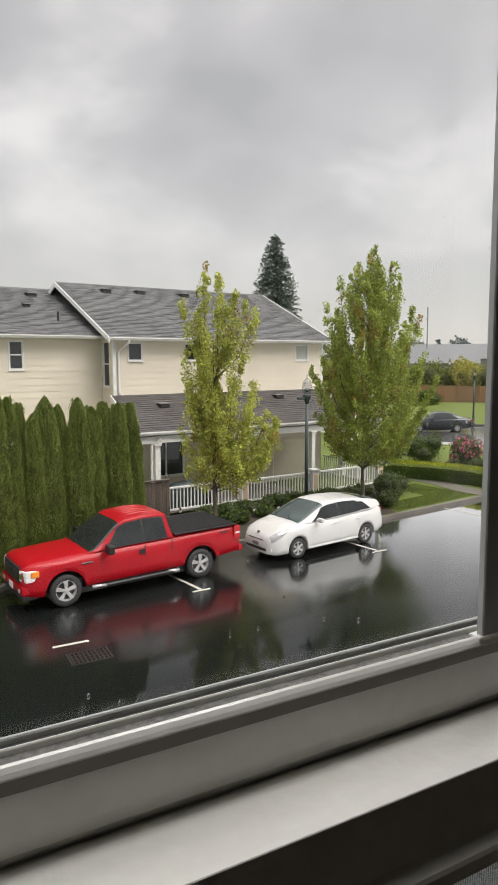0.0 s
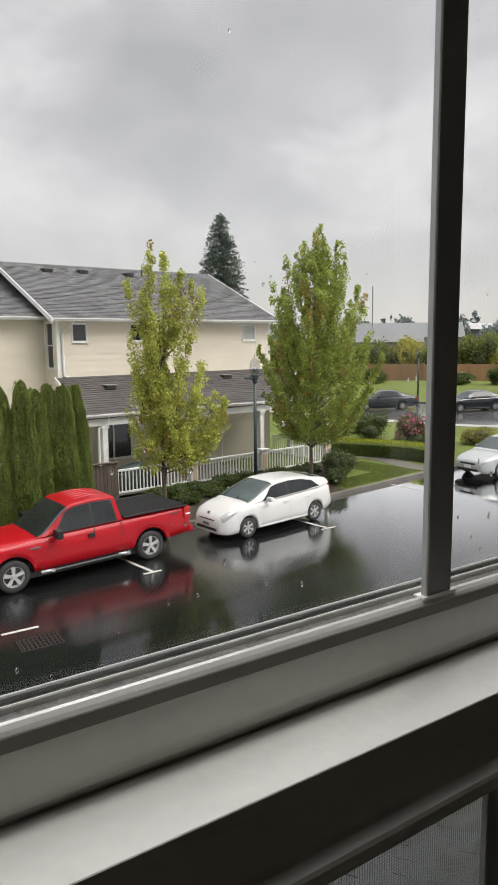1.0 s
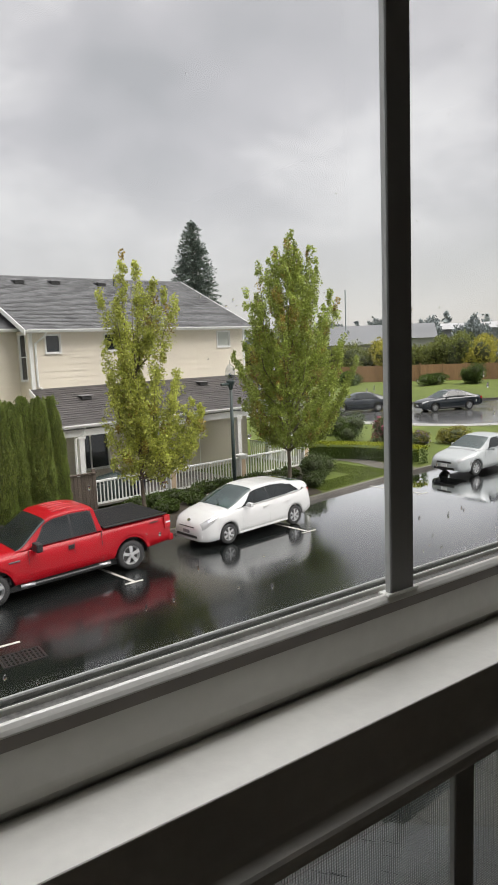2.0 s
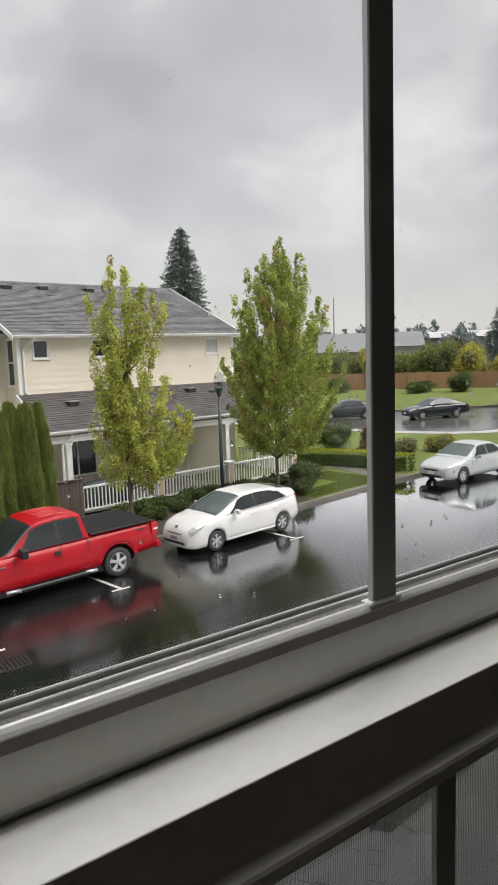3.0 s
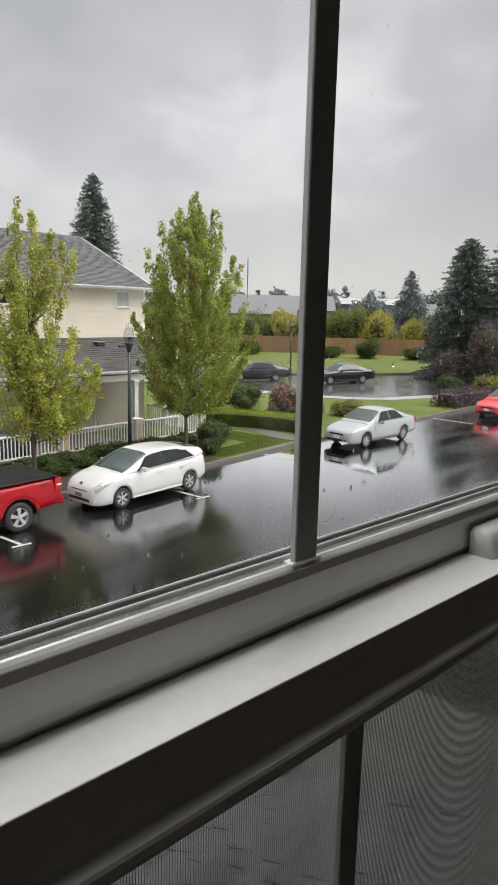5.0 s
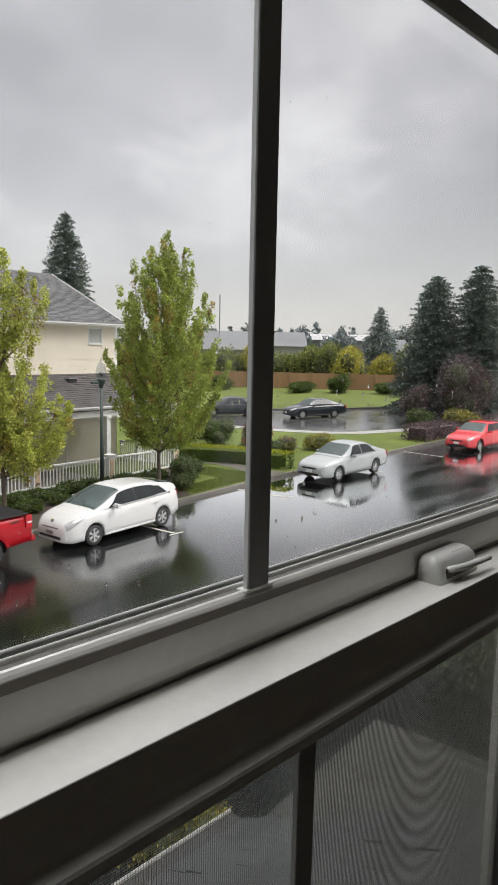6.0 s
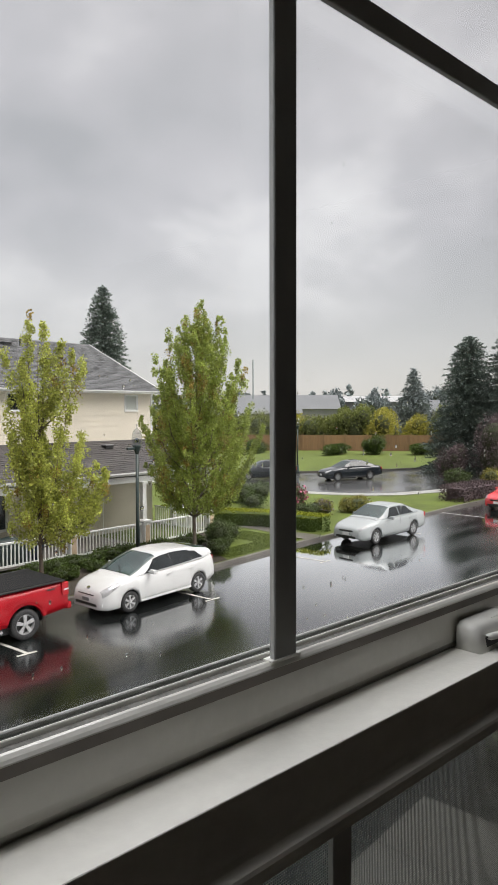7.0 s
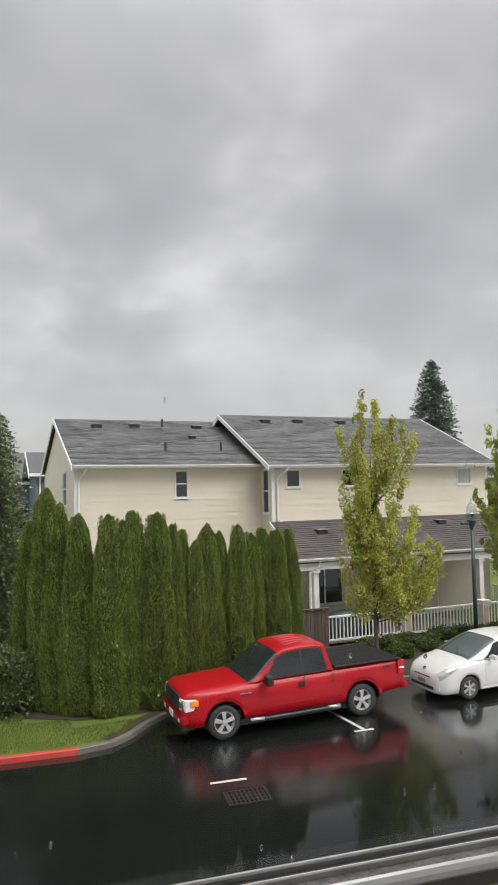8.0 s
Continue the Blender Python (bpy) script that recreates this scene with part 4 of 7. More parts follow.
ledge = [(0.004, Z1 - 0.0022), (0.0, Z1 - 0.0008), (-0.006, Z1), (N1 + 0.0005, Z1), (N1, Z1 - 0.0006), (N1 + 0.0004, Z1 - 0.018), (N1 + 0.0010, Z1 - 0.034), (N1 + 0.0012, Z1 - 0.041), (N1 + 0.0002, Z1 - 0.0452), (N1 - 0.0022, Z1 - 0.0478), (N1 - 0.0042, Z1 - 0.0500),
         (N1 - 0.0050, Z1 - 0.0528), (N1 - 0.0046, Z1 - 0.0556), (N1 - 0.0036, Z1 - 0.0600), (N1 - 0.0022, Z1 - 0.0640), (N1 + 0.002, Z1 - 0.0660), (-0.012, Z1 - 0.0660), (-0.004, Z1 - 0.03), (0.004, Z1 - 0.012)]
part("lower_top_rail", profile_bar(ledge, U0, U1), M_pvc, window, "white sash rail forming a ledge")
for a, c in ((U0, U0 + 0.05), (U1 - 0.05, U1)):
    part("lower_stile", box(a, c, N1 + 0.002, -0.012, ZB + 0.06, Z1 - 0.066), M_pvc, window)
part("lower_bottom_rail", box(U0, U1, N1 + 0.002, -0.012, ZB, ZB + 0.06, 0.004), M_pvc, window)
lp = part("pane", box(U0 + 0.04, U1 - 0.04, -0.027, -0.024, ZB + 0.05, Z1 - 0.065), M_glass, window)
lp.visible_shadow = False
lb = grille(True, ZB + 0.06, Z1 - 0.066, 0.0347, width=0.0216)
bmesh.ops.translate(lb, verts=lb.verts, vec=(0, -0.036, 0))
part("grille_bar", lb, M_bar, window, "grey vertical grille bar")
lb = grille(False, U0 + 0.05, U1 - 0.05, -0.62)
bmesh.ops.translate(lb, verts=lb.verts, vec=(0, -0.036, 0))
part("grille_bar", lb, M_bar, window, "grey horizontal grille bar")
# insect screen outside the lower half
P = 0.0026
verts, faces = [], []


def wire(p, q, side):
    k = len(verts)
    for e_ in (p, q):
        for sx, sy in ((-1, 0), (0, -1), (1, 0), (0, 1)):
            r = 0.00034
            verts.append((e_[0] + (sx * r if side else 0), e_[1] + sy * r, e_[2] + (0 if side else sx * r)))
    for i in range(4):
        faces.append((k + i, k + (i + 1) % 4, k + 4 + (i + 1) % 4, k + 4 + i))


u = U0 + 0.02
while u < U1 - 0.02:
    wire((u, 0.047, ZB + 0.02), (u, 0.047, -0.095), True)
    u += P
z = ZB + 0.02
while z < -0.095:
    wire((U0 + 0.02, 0.0475, z), (U1 - 0.02, 0.0475, z), False)
    z += P
tagged(raw("insect_screen", verts, faces, M_screen, window), "fine grey wire insect screen", kind="stuff")
sf = bmesh.new()
for a in ((U0, U1, -0.105, -0.088), (U0, U1, ZB, ZB + 0.02), (U0, U0 + 0.02, ZB + 0.02, -0.105), (U1 - 0.02, U1, ZB + 0.02, -0.105)):
    add_box(sf, a[0], a[1], 0.04, 0.055, a[2], a[3])
part("screen_frame", sf, M_dark, window)

# outer frame in the wall
of = bmesh.new()
for a in ((U0 - 0.06, U0 - 0.001, ZB - 0.05, ZT + 0.05), (U1 + 0.001, U1 + 0.06, ZB - 0.05, ZT + 0.05)):
    add_box(of, a[0], a[1], -0.075, 0.075, a[2], a[3])
add_box(of, U0 - 0.001, U1 + 0.001, -0.075, 0.075, ZT + 0.001, ZT + 0.05)
add_box(of, U0 - 0.001, U1 + 0.001, -0.075, 0.075, ZB - 0.05, ZB - 0.001)
part("window_frame", of, M_pvc, window)

# sash lock
M_lock = mat("putty_lock_plastic", (0.62, 0.62, 0.585), rough=0.38, vary=0.04, scale=20, bump=0.05, bump_scale=200)
lock = new("sash_lock")
lock.parent = window
lock.matrix_basis = Matrix.Translation((0.253, -0.004, Z1))
tagged(lock, "putty grey sash lock with a lever")
bm = bmesh.new()
secs = []
LW, LH, LD = 0.082, 0.0265, 0.027
for i in range(13):
    x = LW * i / 12
    e_ = min(x, LW - x)
    f = 1 - 0.5 * max(0, 1 - e_ / 0.018) ** 2
    h = LH * (1 - 0.16 * max(0, 1 - e_ / 0.009) ** 2)
    d = LD * (1 - 0.06 * max(0, 1 - e_ / 0.012) ** 2)
    secs.append([bm.verts.new(p) for p in ((x, 0, 0), (x, 0, h), (x, -d * 0.42, h), (x, -d * 0.66, h * 0.95), (x, -d * 0.82, h * 0.8), (x, -d * 0.9, h * 0.55), (x, -d, 0.0))])
for r0, r1 in zip(secs, secs[1:]):
    for k in range(7):
        bm.faces.new((r0[k], r0[(k + 1) % 7], r1[(k + 1) % 7], r1[k]))
bm.faces.new(secs[0][::-1]); bm.faces.new(secs[-1])
bmesh.ops.recalc_face_normals(bm, faces=bm.faces)
part("lock_body", bm, M_lock, lock, smooth=True)
lev = bmesh.new()
secs = []
for x, r, y, z in ((0.012, 0.0012, -0.026, 0.0145), (0.015, 0.0034, -0.0275, 0.0145), (0.04, 0.0036, -0.031, 0.0135), (0.07, 0.0034, -0.033, 0.0135), (0.09, 0.0030, -0.034, 0.0135), (0.096, 0.001, -0.034, 0.0135)):
    secs.append([lev.verts.new((x, y + 1.25 * r * math.cos(a), z + r * math.sin(a))) for a in [2 * math.pi * k / 10 for k in range(10)]])
for r0, r1 in zip(secs, secs[1:]):
    for k in range(10):
        lev.faces.new((r0[k], r0[(k + 1) % 10], r1[(k + 1) % 10], r1[k]))
bmesh.ops.recalc_face_normals(lev, faces=lev.faces)
part("lever", lev, M_lock, lock, smooth=True)
part("lever_slot", box(0.012, 0.070, -0.0262, -0.0236, 0.004, 0.0135), M_dark, lock, "dark slot under the lever")
part("emblem", box(0.040, 0.064, -0.0165, -0.0155, 0.02575, 0.02615), M_lock, lock, "raised embossed oval mark")

# added unseen area lamp at the top of the opening, for the bright sky overhead
sky_lamp = bpy.data.lights.new("window_sky_fill", "AREA")
sky_lamp.shape, sky_lamp.size, sky_lamp.size_y, sky_lamp.energy, sky_lamp.color = "RECTANGLE", 0.95, 0.12, 1.8, (0.97, 0.985, 1.0)
sky_ob = new("window_sky_fill", sky_lamp)
sky_ob.matrix_world = WM @ look((-0.10, 0.07, 0.95), (-0.08, -0.03, -0.05))

# raindrops on the outside of the glass
M_water = mat("rain_water", (1, 1, 1), rough=0.0, spec=0.5)
M_water.node_tree.nodes["Principled BSDF"].inputs["Transmission Weight"].default_value = 1.0
M_water.node_tree.nodes["Principled BSDF"].inputs["IOR"].default_value = 1.33
rng = random.Random(11)
for i in range(330):
    low = i >= 190
    uu, zz = rng.uniform(-0.32 if low else -0.5, 0.55), rng.uniform(0.0, 0.24 if low else 0.62) ** (1.0 if low else 1.25)
    r = rng.choice((0.0005, 0.0007, 0.0009, 0.0011, 0.0013)) * rng.uniform(0.7, 1.2)
    if zz > 0.2:
        r *= 0.55
    if uu < -0.18 and i % 5:
        continue
    bm = bmesh.new()
    bmesh.ops.create_icosphere(bm, subdivisions=2, radius=r)
    ln = rng.choice((1.1, 1.3, 1.6, 2.4)) if r > 0.0007 else 1.0
    for v in bm.verts:
        t = (v.co.z / r + 1) / 2
        v.co = Vector((v.co.x * (1 - 0.45 * t * (ln > 1.2)), v.co.y * 0.45, v.co.z * ln))
        v.co.x += 0.25 * v.co.z * rng.choice((0.2, 0.3))
    bmesh.ops.translate(bm, verts=bm.verts, vec=(uu, 0.0178 + 0.0002, zz))
    dr = part("raindrop", bm, M_water, window, smooth=True)
    dr.visible_shadow = False

# own building: wall with the opening, room, outer face and the roof under the window
ow = bmesh.new()
for u0, u1, z0, z1 in ((-4.0, U0 - 0.061, -5.6, 2.0), (U1 + 0.061, 9.0, -5.6, 2.0), (U0 - 0.061, U1 + 0.061, ZT + 0.051, 2.0), (U0 - 0.061, U1 + 0.061, -5.6, ZB - 0.051)):
    add_box(ow, u0, u1, -0.06, 0.10, z0, z1)
fixed("wall_window", ow, M_siding, "cream outer wall of the camera's own building", "wall")
rw = bmesh.new()
for u0, u1, z0, z1 in ((-1.9, U0 - 0.061, -1.5, 1.15), (U1 + 0.061, 2.2, -1.5, 1.15), (U0 - 0.061, U1 + 0.061, ZT + 0.051, 1.15), (U0 - 0.061, U1 + 0.061, -1.5, ZB - 0.051)):
    add_box(rw, u0, u1, -0.085, -0.061, z0, z1)
fixed("wall_room_window", rw, M_room, "painted room wall round the window", "wall")
fixed("wall_room_west", box(-2.0, -1.9, -3.8, -0.085, -1.5, 1.15), M_room, "painted plaster room wall", "wall")
fixed("wall_room_east", box(2.2, 2.3, -3.8, -0.085, -1.5, 1.15), M_room, "painted plaster room wall", "wall")
fixed("wall_room_back", box(-2.0, 2.3, -3.9, -3.8, -1.5, 1.15), M_room, "painted plaster room wall", "wall")
fixed("floor", box(-2.0, 2.3, -3.9, -0.061, -1.6, -1.5), M_carpet, "brown carpeted room floor", "floor")
fixed("ceiling", box(-2.0, 2.3, -3.9, -0.061, 1.15, 1.25), M_room, "plain painted ceiling", "ceiling")


# shingled porch roof below the window, with its gutter
lower = thing("porch_roof", WM, "dark wet shingle porch roof below the window with a white gutter", "roof", kind="structure")
rn, rz, ru = (0.101, 1.90), (-1.235, -2.235), (-4.0, 2.02)
part("roof_deck", strip([[(ru[0], rn[1], rz[1]), (ru[1], rn[1], rz[1]), (ru[1], rn[0], rz[0]), (ru[0], rn[0], rz[0])],
                         [(ru[0], rn[0], rz[0] - 0.12), (ru[1], rn[0], rz[0] - 0.12), (ru[1], rn[1], rz[1] - 0.12), (ru[0], rn[1], rz[1] - 0.12)],
                         [(ru[1], rn[1], rz[1] - 0.12), (ru[1], rn[0], rz[0] - 0.12), (ru[1], rn[0], rz[0]), (ru[1], rn[1], rz[1])]]), M_shingle_low, lower)
run = math.hypot(rn[1] - rn[0], rz[1] - rz[0])
dd = Vector((0, (rn[0] - rn[1]) / run, (rz[0] - rz[1]) / run))
nn = Vector((0, -dd.z, dd.y))
if nn.z < 0:
    nn = -nn
rng = random.Random(21)
SH = {}
for r in range(int(run / 0.145)):
    x = ru[1]
    while x > -0.8:
        w = rng.choice((0.2, 0.26, 0.32))
        key = (w, rng.randint(0, 1))
        if key not in SH:
            me = bpy.data.meshes.new("shingle")
            lift = 0.014 + 0.008 * key[1]
            vs = []
            for px in (0.004, w - 0.004):
                for s_, h in ((0, 0.0), (0, lift), (0.165, 0.008), (0.165, 0.001)):
                    q = dd * s_ + nn * h
                    vs.append((px, q.y, q.z))
            me.from_pydata(vs, [], [(1, 2, 6, 5), (0, 1, 5, 4), (0, 3, 2, 1), (4, 5, 6, 7), (0, 4, 7, 3), (2, 3, 7, 6)])
            me.materials.append(M_shingle_low)
            SH[key] = me
        o = Vector((x - w, rn[1], rz[1])) + dd * (r * 0.145 + rng.uniform(-0.006, 0.006))
        ob = new("shingle", SH[key])
        ob.parent = lower
        ob.location = o
        x -= w
gb = gutter_bm(ru[0], ru[1] + 0.02, 0, 0)
bmesh.ops.rotate(gb, verts=gb.verts, cent=(0, 0, 0), matrix=Matrix.Rotation(math.pi, 3, "Z"))
bmesh.ops.translate(gb, verts=gb.verts, vec=(ru[0] + ru[1], rn[1] + 0.002, rz[1] + 0.01))
part("gutter", gb, M_white, lower, "white rain gutter")
# dark block that fills the gutter nearly up to its lips
part("gutter_silt", box(ru[0], ru[1], rn[1] + 0.012, rn[1] + 0.110, rz[1] - 0.095, rz[1] - 0.004), M_gasket, lower, "dark filling inside the gutter")


# concrete apron beside the porch roof, with its joints, and the planting along it
for k in range(3):
    x0 = 2.2 + 1.4 * k
    fill("pavement_apron", [(x0, 3.2), (x0 + 1.38, 3.2), (x0 + 1.38, 7.3), (x0, 7.3)], lambda x, y: gz(x) + 0.03, M_apron, "wet brown-grey concrete apron slab below the window", "pavement")


# ---- vehicles ----
def smooth_keys(keys, xs, width=0.0):
    v = np.interp(xs, [k[0] for k in keys], [k[1] for k in keys])
    if width:
        fine = np.linspace(xs[0] - 0.5, xs[-1] + 0.5, 900)
        fv = np.interp(fine, [k[0] for k in keys], [k[1] for k in keys])
        n = max(1, int(width / (fine[1] - fine[0])))
        fv = np.convolve(np.pad(fv, n, mode="edge"), np.ones(2 * n + 1) / (2 * n + 1), "valid")
        v = np.interp(xs, fine, fv)
    return v


def wheel(parent, x, y, r, w, spokes, side):
    """A tyre and a spoked rim; side: -1 towards -y."""
    wh = new("wheel")
    wh.parent = parent
    wh.matrix_basis = Matrix.Translation((x, y, r))
    part("tyre", lathe([(r * 0.62, -w / 2 + 0.01), (r * 0.70, -w / 2), (r * 0.92, -w / 2), (r * 0.985, -w / 2 + 0.025), (r, -w * 0.25), (r, w * 0.25), (r * 0.985, w / 2 - 0.025), (r * 0.92, w / 2), (r * 0.70, w / 2), (r * 0.62, w / 2 - 0.01)], 28, "y", False), M_tyre, wh, smooth=True)
    o = side * (w / 2 - 0.012)
    bm = lathe([(r * 0.50, o - side * 0.085), (r * 0.655, o - side * 0.085), (r * 0.665, o), (r * 0.625, o + side * 0.008), (r * 0.61, o - side * 0.03), (r * 0.55, o - side * 0.08)], 28, "y")
    for k in range(spokes):
        m = Matrix.Rotation(2 * math.pi * k / spokes, 4, "Y")
        w0, w1 = r * 0.38 / spokes, r * 0.66 / spokes
        y0_, y1_ = min(o - side * 0.04, o), max(o - side * 0.04, o)
        vs = [bm.verts.new(m @ Vector(p)) for p in ((-w0, y0_, r * 0.08), (w0, y0_, r * 0.08), (w1, y0_, r * 0.63), (-w1, y0_, r * 0.63), (-w0, y1_, r * 0.08), (w0, y1_, r * 0.08), (w1, y1_, r * 0.63), (-w1, y1_, r * 0.63))]
        for f_ in ((0, 1, 2, 3), (7, 6, 5, 4), (0, 4, 5, 1), (1, 5, 6, 2), (2, 6, 7, 3), (3, 7, 4, 0)):
            bm.faces.new([vs[q] for q in f_])
    bmesh.ops.recalc_face_normals(bm, faces=bm.faces)
    hub = lathe([(r * 0.16, o - side * 0.04), (r * 0.17, o + side * 0.004), (r * 0.10, o + side * 0.012)], 16, "y")
    me = bpy.data.meshes.new("tmp")
    hub.to_mesh(me); hub.free(); bm.from_mesh(me); bpy.data.meshes.remove(me)
    part("rim", bm, M_alloy, wh, "silver alloy rim")
    part("brake_disc", lathe([(r * 0.02, o - side * 0.07), (r * 0.6, o - side * 0.075), (r * 0.6, o - side * 0.085), (r * 0.02, o - side * 0.09)], 20, "y"), M_dark, wh)
    return wh


class Car:
    """A car along local x from its front (0) to its tail, built from curves of height and width."""

    def __init__(self, m, label, category, paint, glass, L, W, wheels, r, bottom, top, width, roof, base, roof_w, belt_w, spokes=6, tw=0.21, arch=0.06, group="parked cars", edge=0.05):
        self.ob = thing("car" if category != "pickup truck" else "pickup_truck", m, label, category, group)
        self.L, self.W, self.paint, self.glass = L, W, paint, glass
        base_x = list(np.linspace(0, L, 60))
        for wx in wheels:
            base_x += list(np.linspace(wx - r - arch - 0.04, wx + r + arch + 0.04, 30))
        xs = np.array(sorted({round(min(max(x, 0), L), 4) for x in base_x}))
        self.top = lambda x: smooth_keys(top, np.atleast_1d(np.asarray(x, float)))
        zt = smooth_keys(top, xs, edge)
        zb = smooth_keys(bottom, xs, 0.03)
        hw = smooth_keys(width, xs, 0.08) * W / 2
        self.xs, self.zt, self.hw = xs, zt, hw
        arch_z = np.zeros_like(xs)
        for wx in wheels:
            d2 = (r + arch) ** 2 - (xs - wx) ** 2
            arch_z = np.maximum(arch_z, np.where(d2 > 0, r + np.sqrt(np.maximum(d2, 0)), 0))
        side_bot = np.maximum(zb, arch_z)
        rows = []
        for x, t, b0, w in zip(xs, zt, side_bot, hw):
            b0 = min(b0, t - 0.06)
            h = t - b0
            flare = 0.012 if b0 > zb.min() + 0.12 and (np.abs(np.array(wheels) - x) < r + arch).any() else 0.0
            half = [(w * 0.0, t), (w * 0.40, t - 0.004), (w * 0.72, t - 0.018), (w * 0.88, t - 0.045), (w * 0.955, t - 0.095 if h > 0.2 else t - h * 0.4), (w * 0.985, t - h * 0.42), (w * 1.0, t - h * 0.60),
                    (w * 0.995 + flare, t - h * 0.80), (w * 0.985 + flare, b0 + 0.012), (w * 0.955, b0), (w * 0.80, b0)]
            rows.append([(x, -y, z) for y, z in half[::-1]] + [(x, y, z) for y, z in half[1:]])
        n = len(rows[0])
        verts = [p for row in rows for p in row]
        faces = [(i * n + k, i * n + k + 1, (i + 1) * n + k + 1, (i + 1) * n + k) for i in range(len(rows) - 1) for k in range(n - 1)]
        faces += [tuple(range(n))[::-1], tuple((len(rows) - 1) * n + k for k in range(n))]
        self.rows = rows
        self.body = raw("body", verts, faces, paint, self.ob, smooth=True)
        # underside and wheel houses
        part("underbody", box(0.6, L - 0.75, -W * 0.40, W * 0.40, max(0.16, r * 0.55), r * 1.55), M_black, self.ob)
        self.roof, self.base, self.roof_w, self.belt_w = roof, base, roof_w, belt_w
        self.g0, self.g1 = roof[0][0], roof[-1][0]
        gx = np.linspace(self.g0, self.g1, 60)
        rows = [[self.g(x, v) for v in np.linspace(0, 2, 25)] for x in gx]
        full = [[(p[0], -p[1], p[2]) for p in row] + [p for p in row[-2::-1]] for row in rows]
        n = len(full[0])
        verts = [p for row in full for p in row]
        faces = [(i * n + k, i * n + k + 1, (i + 1) * n + k + 1, (i + 1) * n + k) for i in range(len(full) - 1) for k in range(n - 1)]
        faces += [tuple(range(n))[::-1], tuple((len(full) - 1) * n + k for k in range(n))]
        raw("roof", verts, faces, paint, self.ob, smooth=True)
        for wx in wheels:
            for s_ in (-1, 1):
                wheel(self.ob, wx, s_ * (W / 2 - tw / 2 - 0.035), r, tw, spokes, s_)

    def g(self, x, v):
        """A point of the cabin's skin: v 0 at the belt, 1 at the roof's edge, 2 at the middle."""
        zr = float(np.interp(x, [k[0] for k in self.roof], [k[1] for k in self.roof]))
        zb = float(np.interp(x, [k[0] for k in self.base], [k[1] for k in self.base]))
        wr = float(np.interp(x, [k[0] for k in self.roof_w], [k[1] for k in self.roof_w])) * self.W / 2
        wb = float(np.interp(x, [k[0] for k in self.belt_w], [k[1] for k in self.belt_w])) * self.W / 2
        zr = max(zr, zb + 0.01)
        crown = min(0.07, (zr - zb) * 0.5)
        f = min(1.0, (zr - zb) / 0.5)
        we = wb + (wr - wb) * f
        if v <= 1:
            return (x, wb + (we - wb) * (v ** 1.15), zb + (zr - crown - zb) * v)
        t = v - 1
        a = t * math.pi / 2
        return (x, we * (math.cos(a) ** 0.55 if t < 1 else 0.0), zr - crown + crown * math.sin(a) ** 0.8)

    def patch(self, name, x0, x1, v0, v1, material, both=True, lift=0.006, n=14, mlines=10, lean=0.0, parent=None, label="", lean1=None):
        """A pane let into the cabin's skin; lean shifts its edge along x with height."""
        obs = []
        lean1 = lean if lean1 is None else lean1
        for s_ in ((-1, 1) if both else (0,)):
            verts = []
            vs = np.linspace(v0, v1, mlines)
            us = np.linspace(0, 1, n)
            if s_ == 0:
                vs = np.concatenate([np.linspace(v0, 2, mlines)])
                cols = [(v, -1) for v in vs] + [(v, 1) for v in vs[-2::-1]]
            else:
                cols = [(v, s_) for v in vs]
            for u_ in us:
                for v, sd in cols:
                    hgt = min(v, 1.0)
                    xx = (x0 + lean * hgt) * (1 - u_) + (x1 + lean1 * hgt) * u_
                    xx = min(max(xx, self.g0 + 0.005), self.g1 - 0.005)
                    p, e = Vector(self.g(xx, v)), 0.02
                    dx = Vector(self.g(min(xx + e, self.g1), v)) - Vector(self.g(max(xx - e, self.g0), v))
                    dv = Vector(self.g(xx, min(v + e, 2))) - Vector(self.g(xx, max(v - e, 0)))
                    nr = dx.cross(dv)
                    nr = nr.normalized() if nr.length > 1e-9 else Vector((0, 0, 1))
                    if nr.z < 0 or (nr.z < 0.05 and nr.y < 0):
                        nr = -nr
                    p = p + nr * lift
                    verts.append((p.x, p.y * sd, p.z))
            k = len(cols)
            faces = [(i * k + j, i * k + j + 1, (i + 1) * k + j + 1, (i + 1) * k + j) for i in range(n - 1) for j in range(k - 1)]
            obs.append(raw(name, verts, faces, material, parent or self.ob, label, smooth=True))
        return obs

    def skin_point(self, x, d, side):
        """A point of the lower body's skin: d counts section steps from the middle outwards."""
        i = int(np.clip(np.searchsorted(self.xs, x) - 1, 0, len(self.xs) - 2))
        f = (x - self.xs[i]) / (self.xs[i + 1] - self.xs[i])
        k = int(min(d, 9.999))
        g = d - k
        pts = [Vector(self.rows[a][10 + b_]) for a in (i, i + 1) for b_ in (k, k + 1)]
        p = pts[0].lerp(pts[1], g).lerp(pts[2].lerp(pts[3], g), f)
        return Vector((p.x, side * abs(p.y), p.z))

    def skin(self, name, x0, x1, d0, d1, material, lift=0.008, taper=0.0, label="", n=9, m=7, slant=0.0):
        """A lamp or panel that lies in the body's skin, on both sides."""
        for side in (-1, 1):
            verts = []
            for a in range(n):
                for b_ in range(m):
                    q = b_ / (m - 1)
                    u_ = a / (n - 1)
                    d = d0 + (d1 - d0) * (0.5 + (q - 0.5) * (1 - taper * u_))
                    x = x0 + (x1 - x0) * u_ + slant * q
                    p = self.skin_point(x, d, side)
                    ex = self.skin_point(x + 0.02, d, side) - self.skin_point(x - 0.02, d, side)
                    ed = self.skin_point(x, d + 0.05, side) - self.skin_point(x, d - 0.05, side)
                    nr = ex.cross(ed)
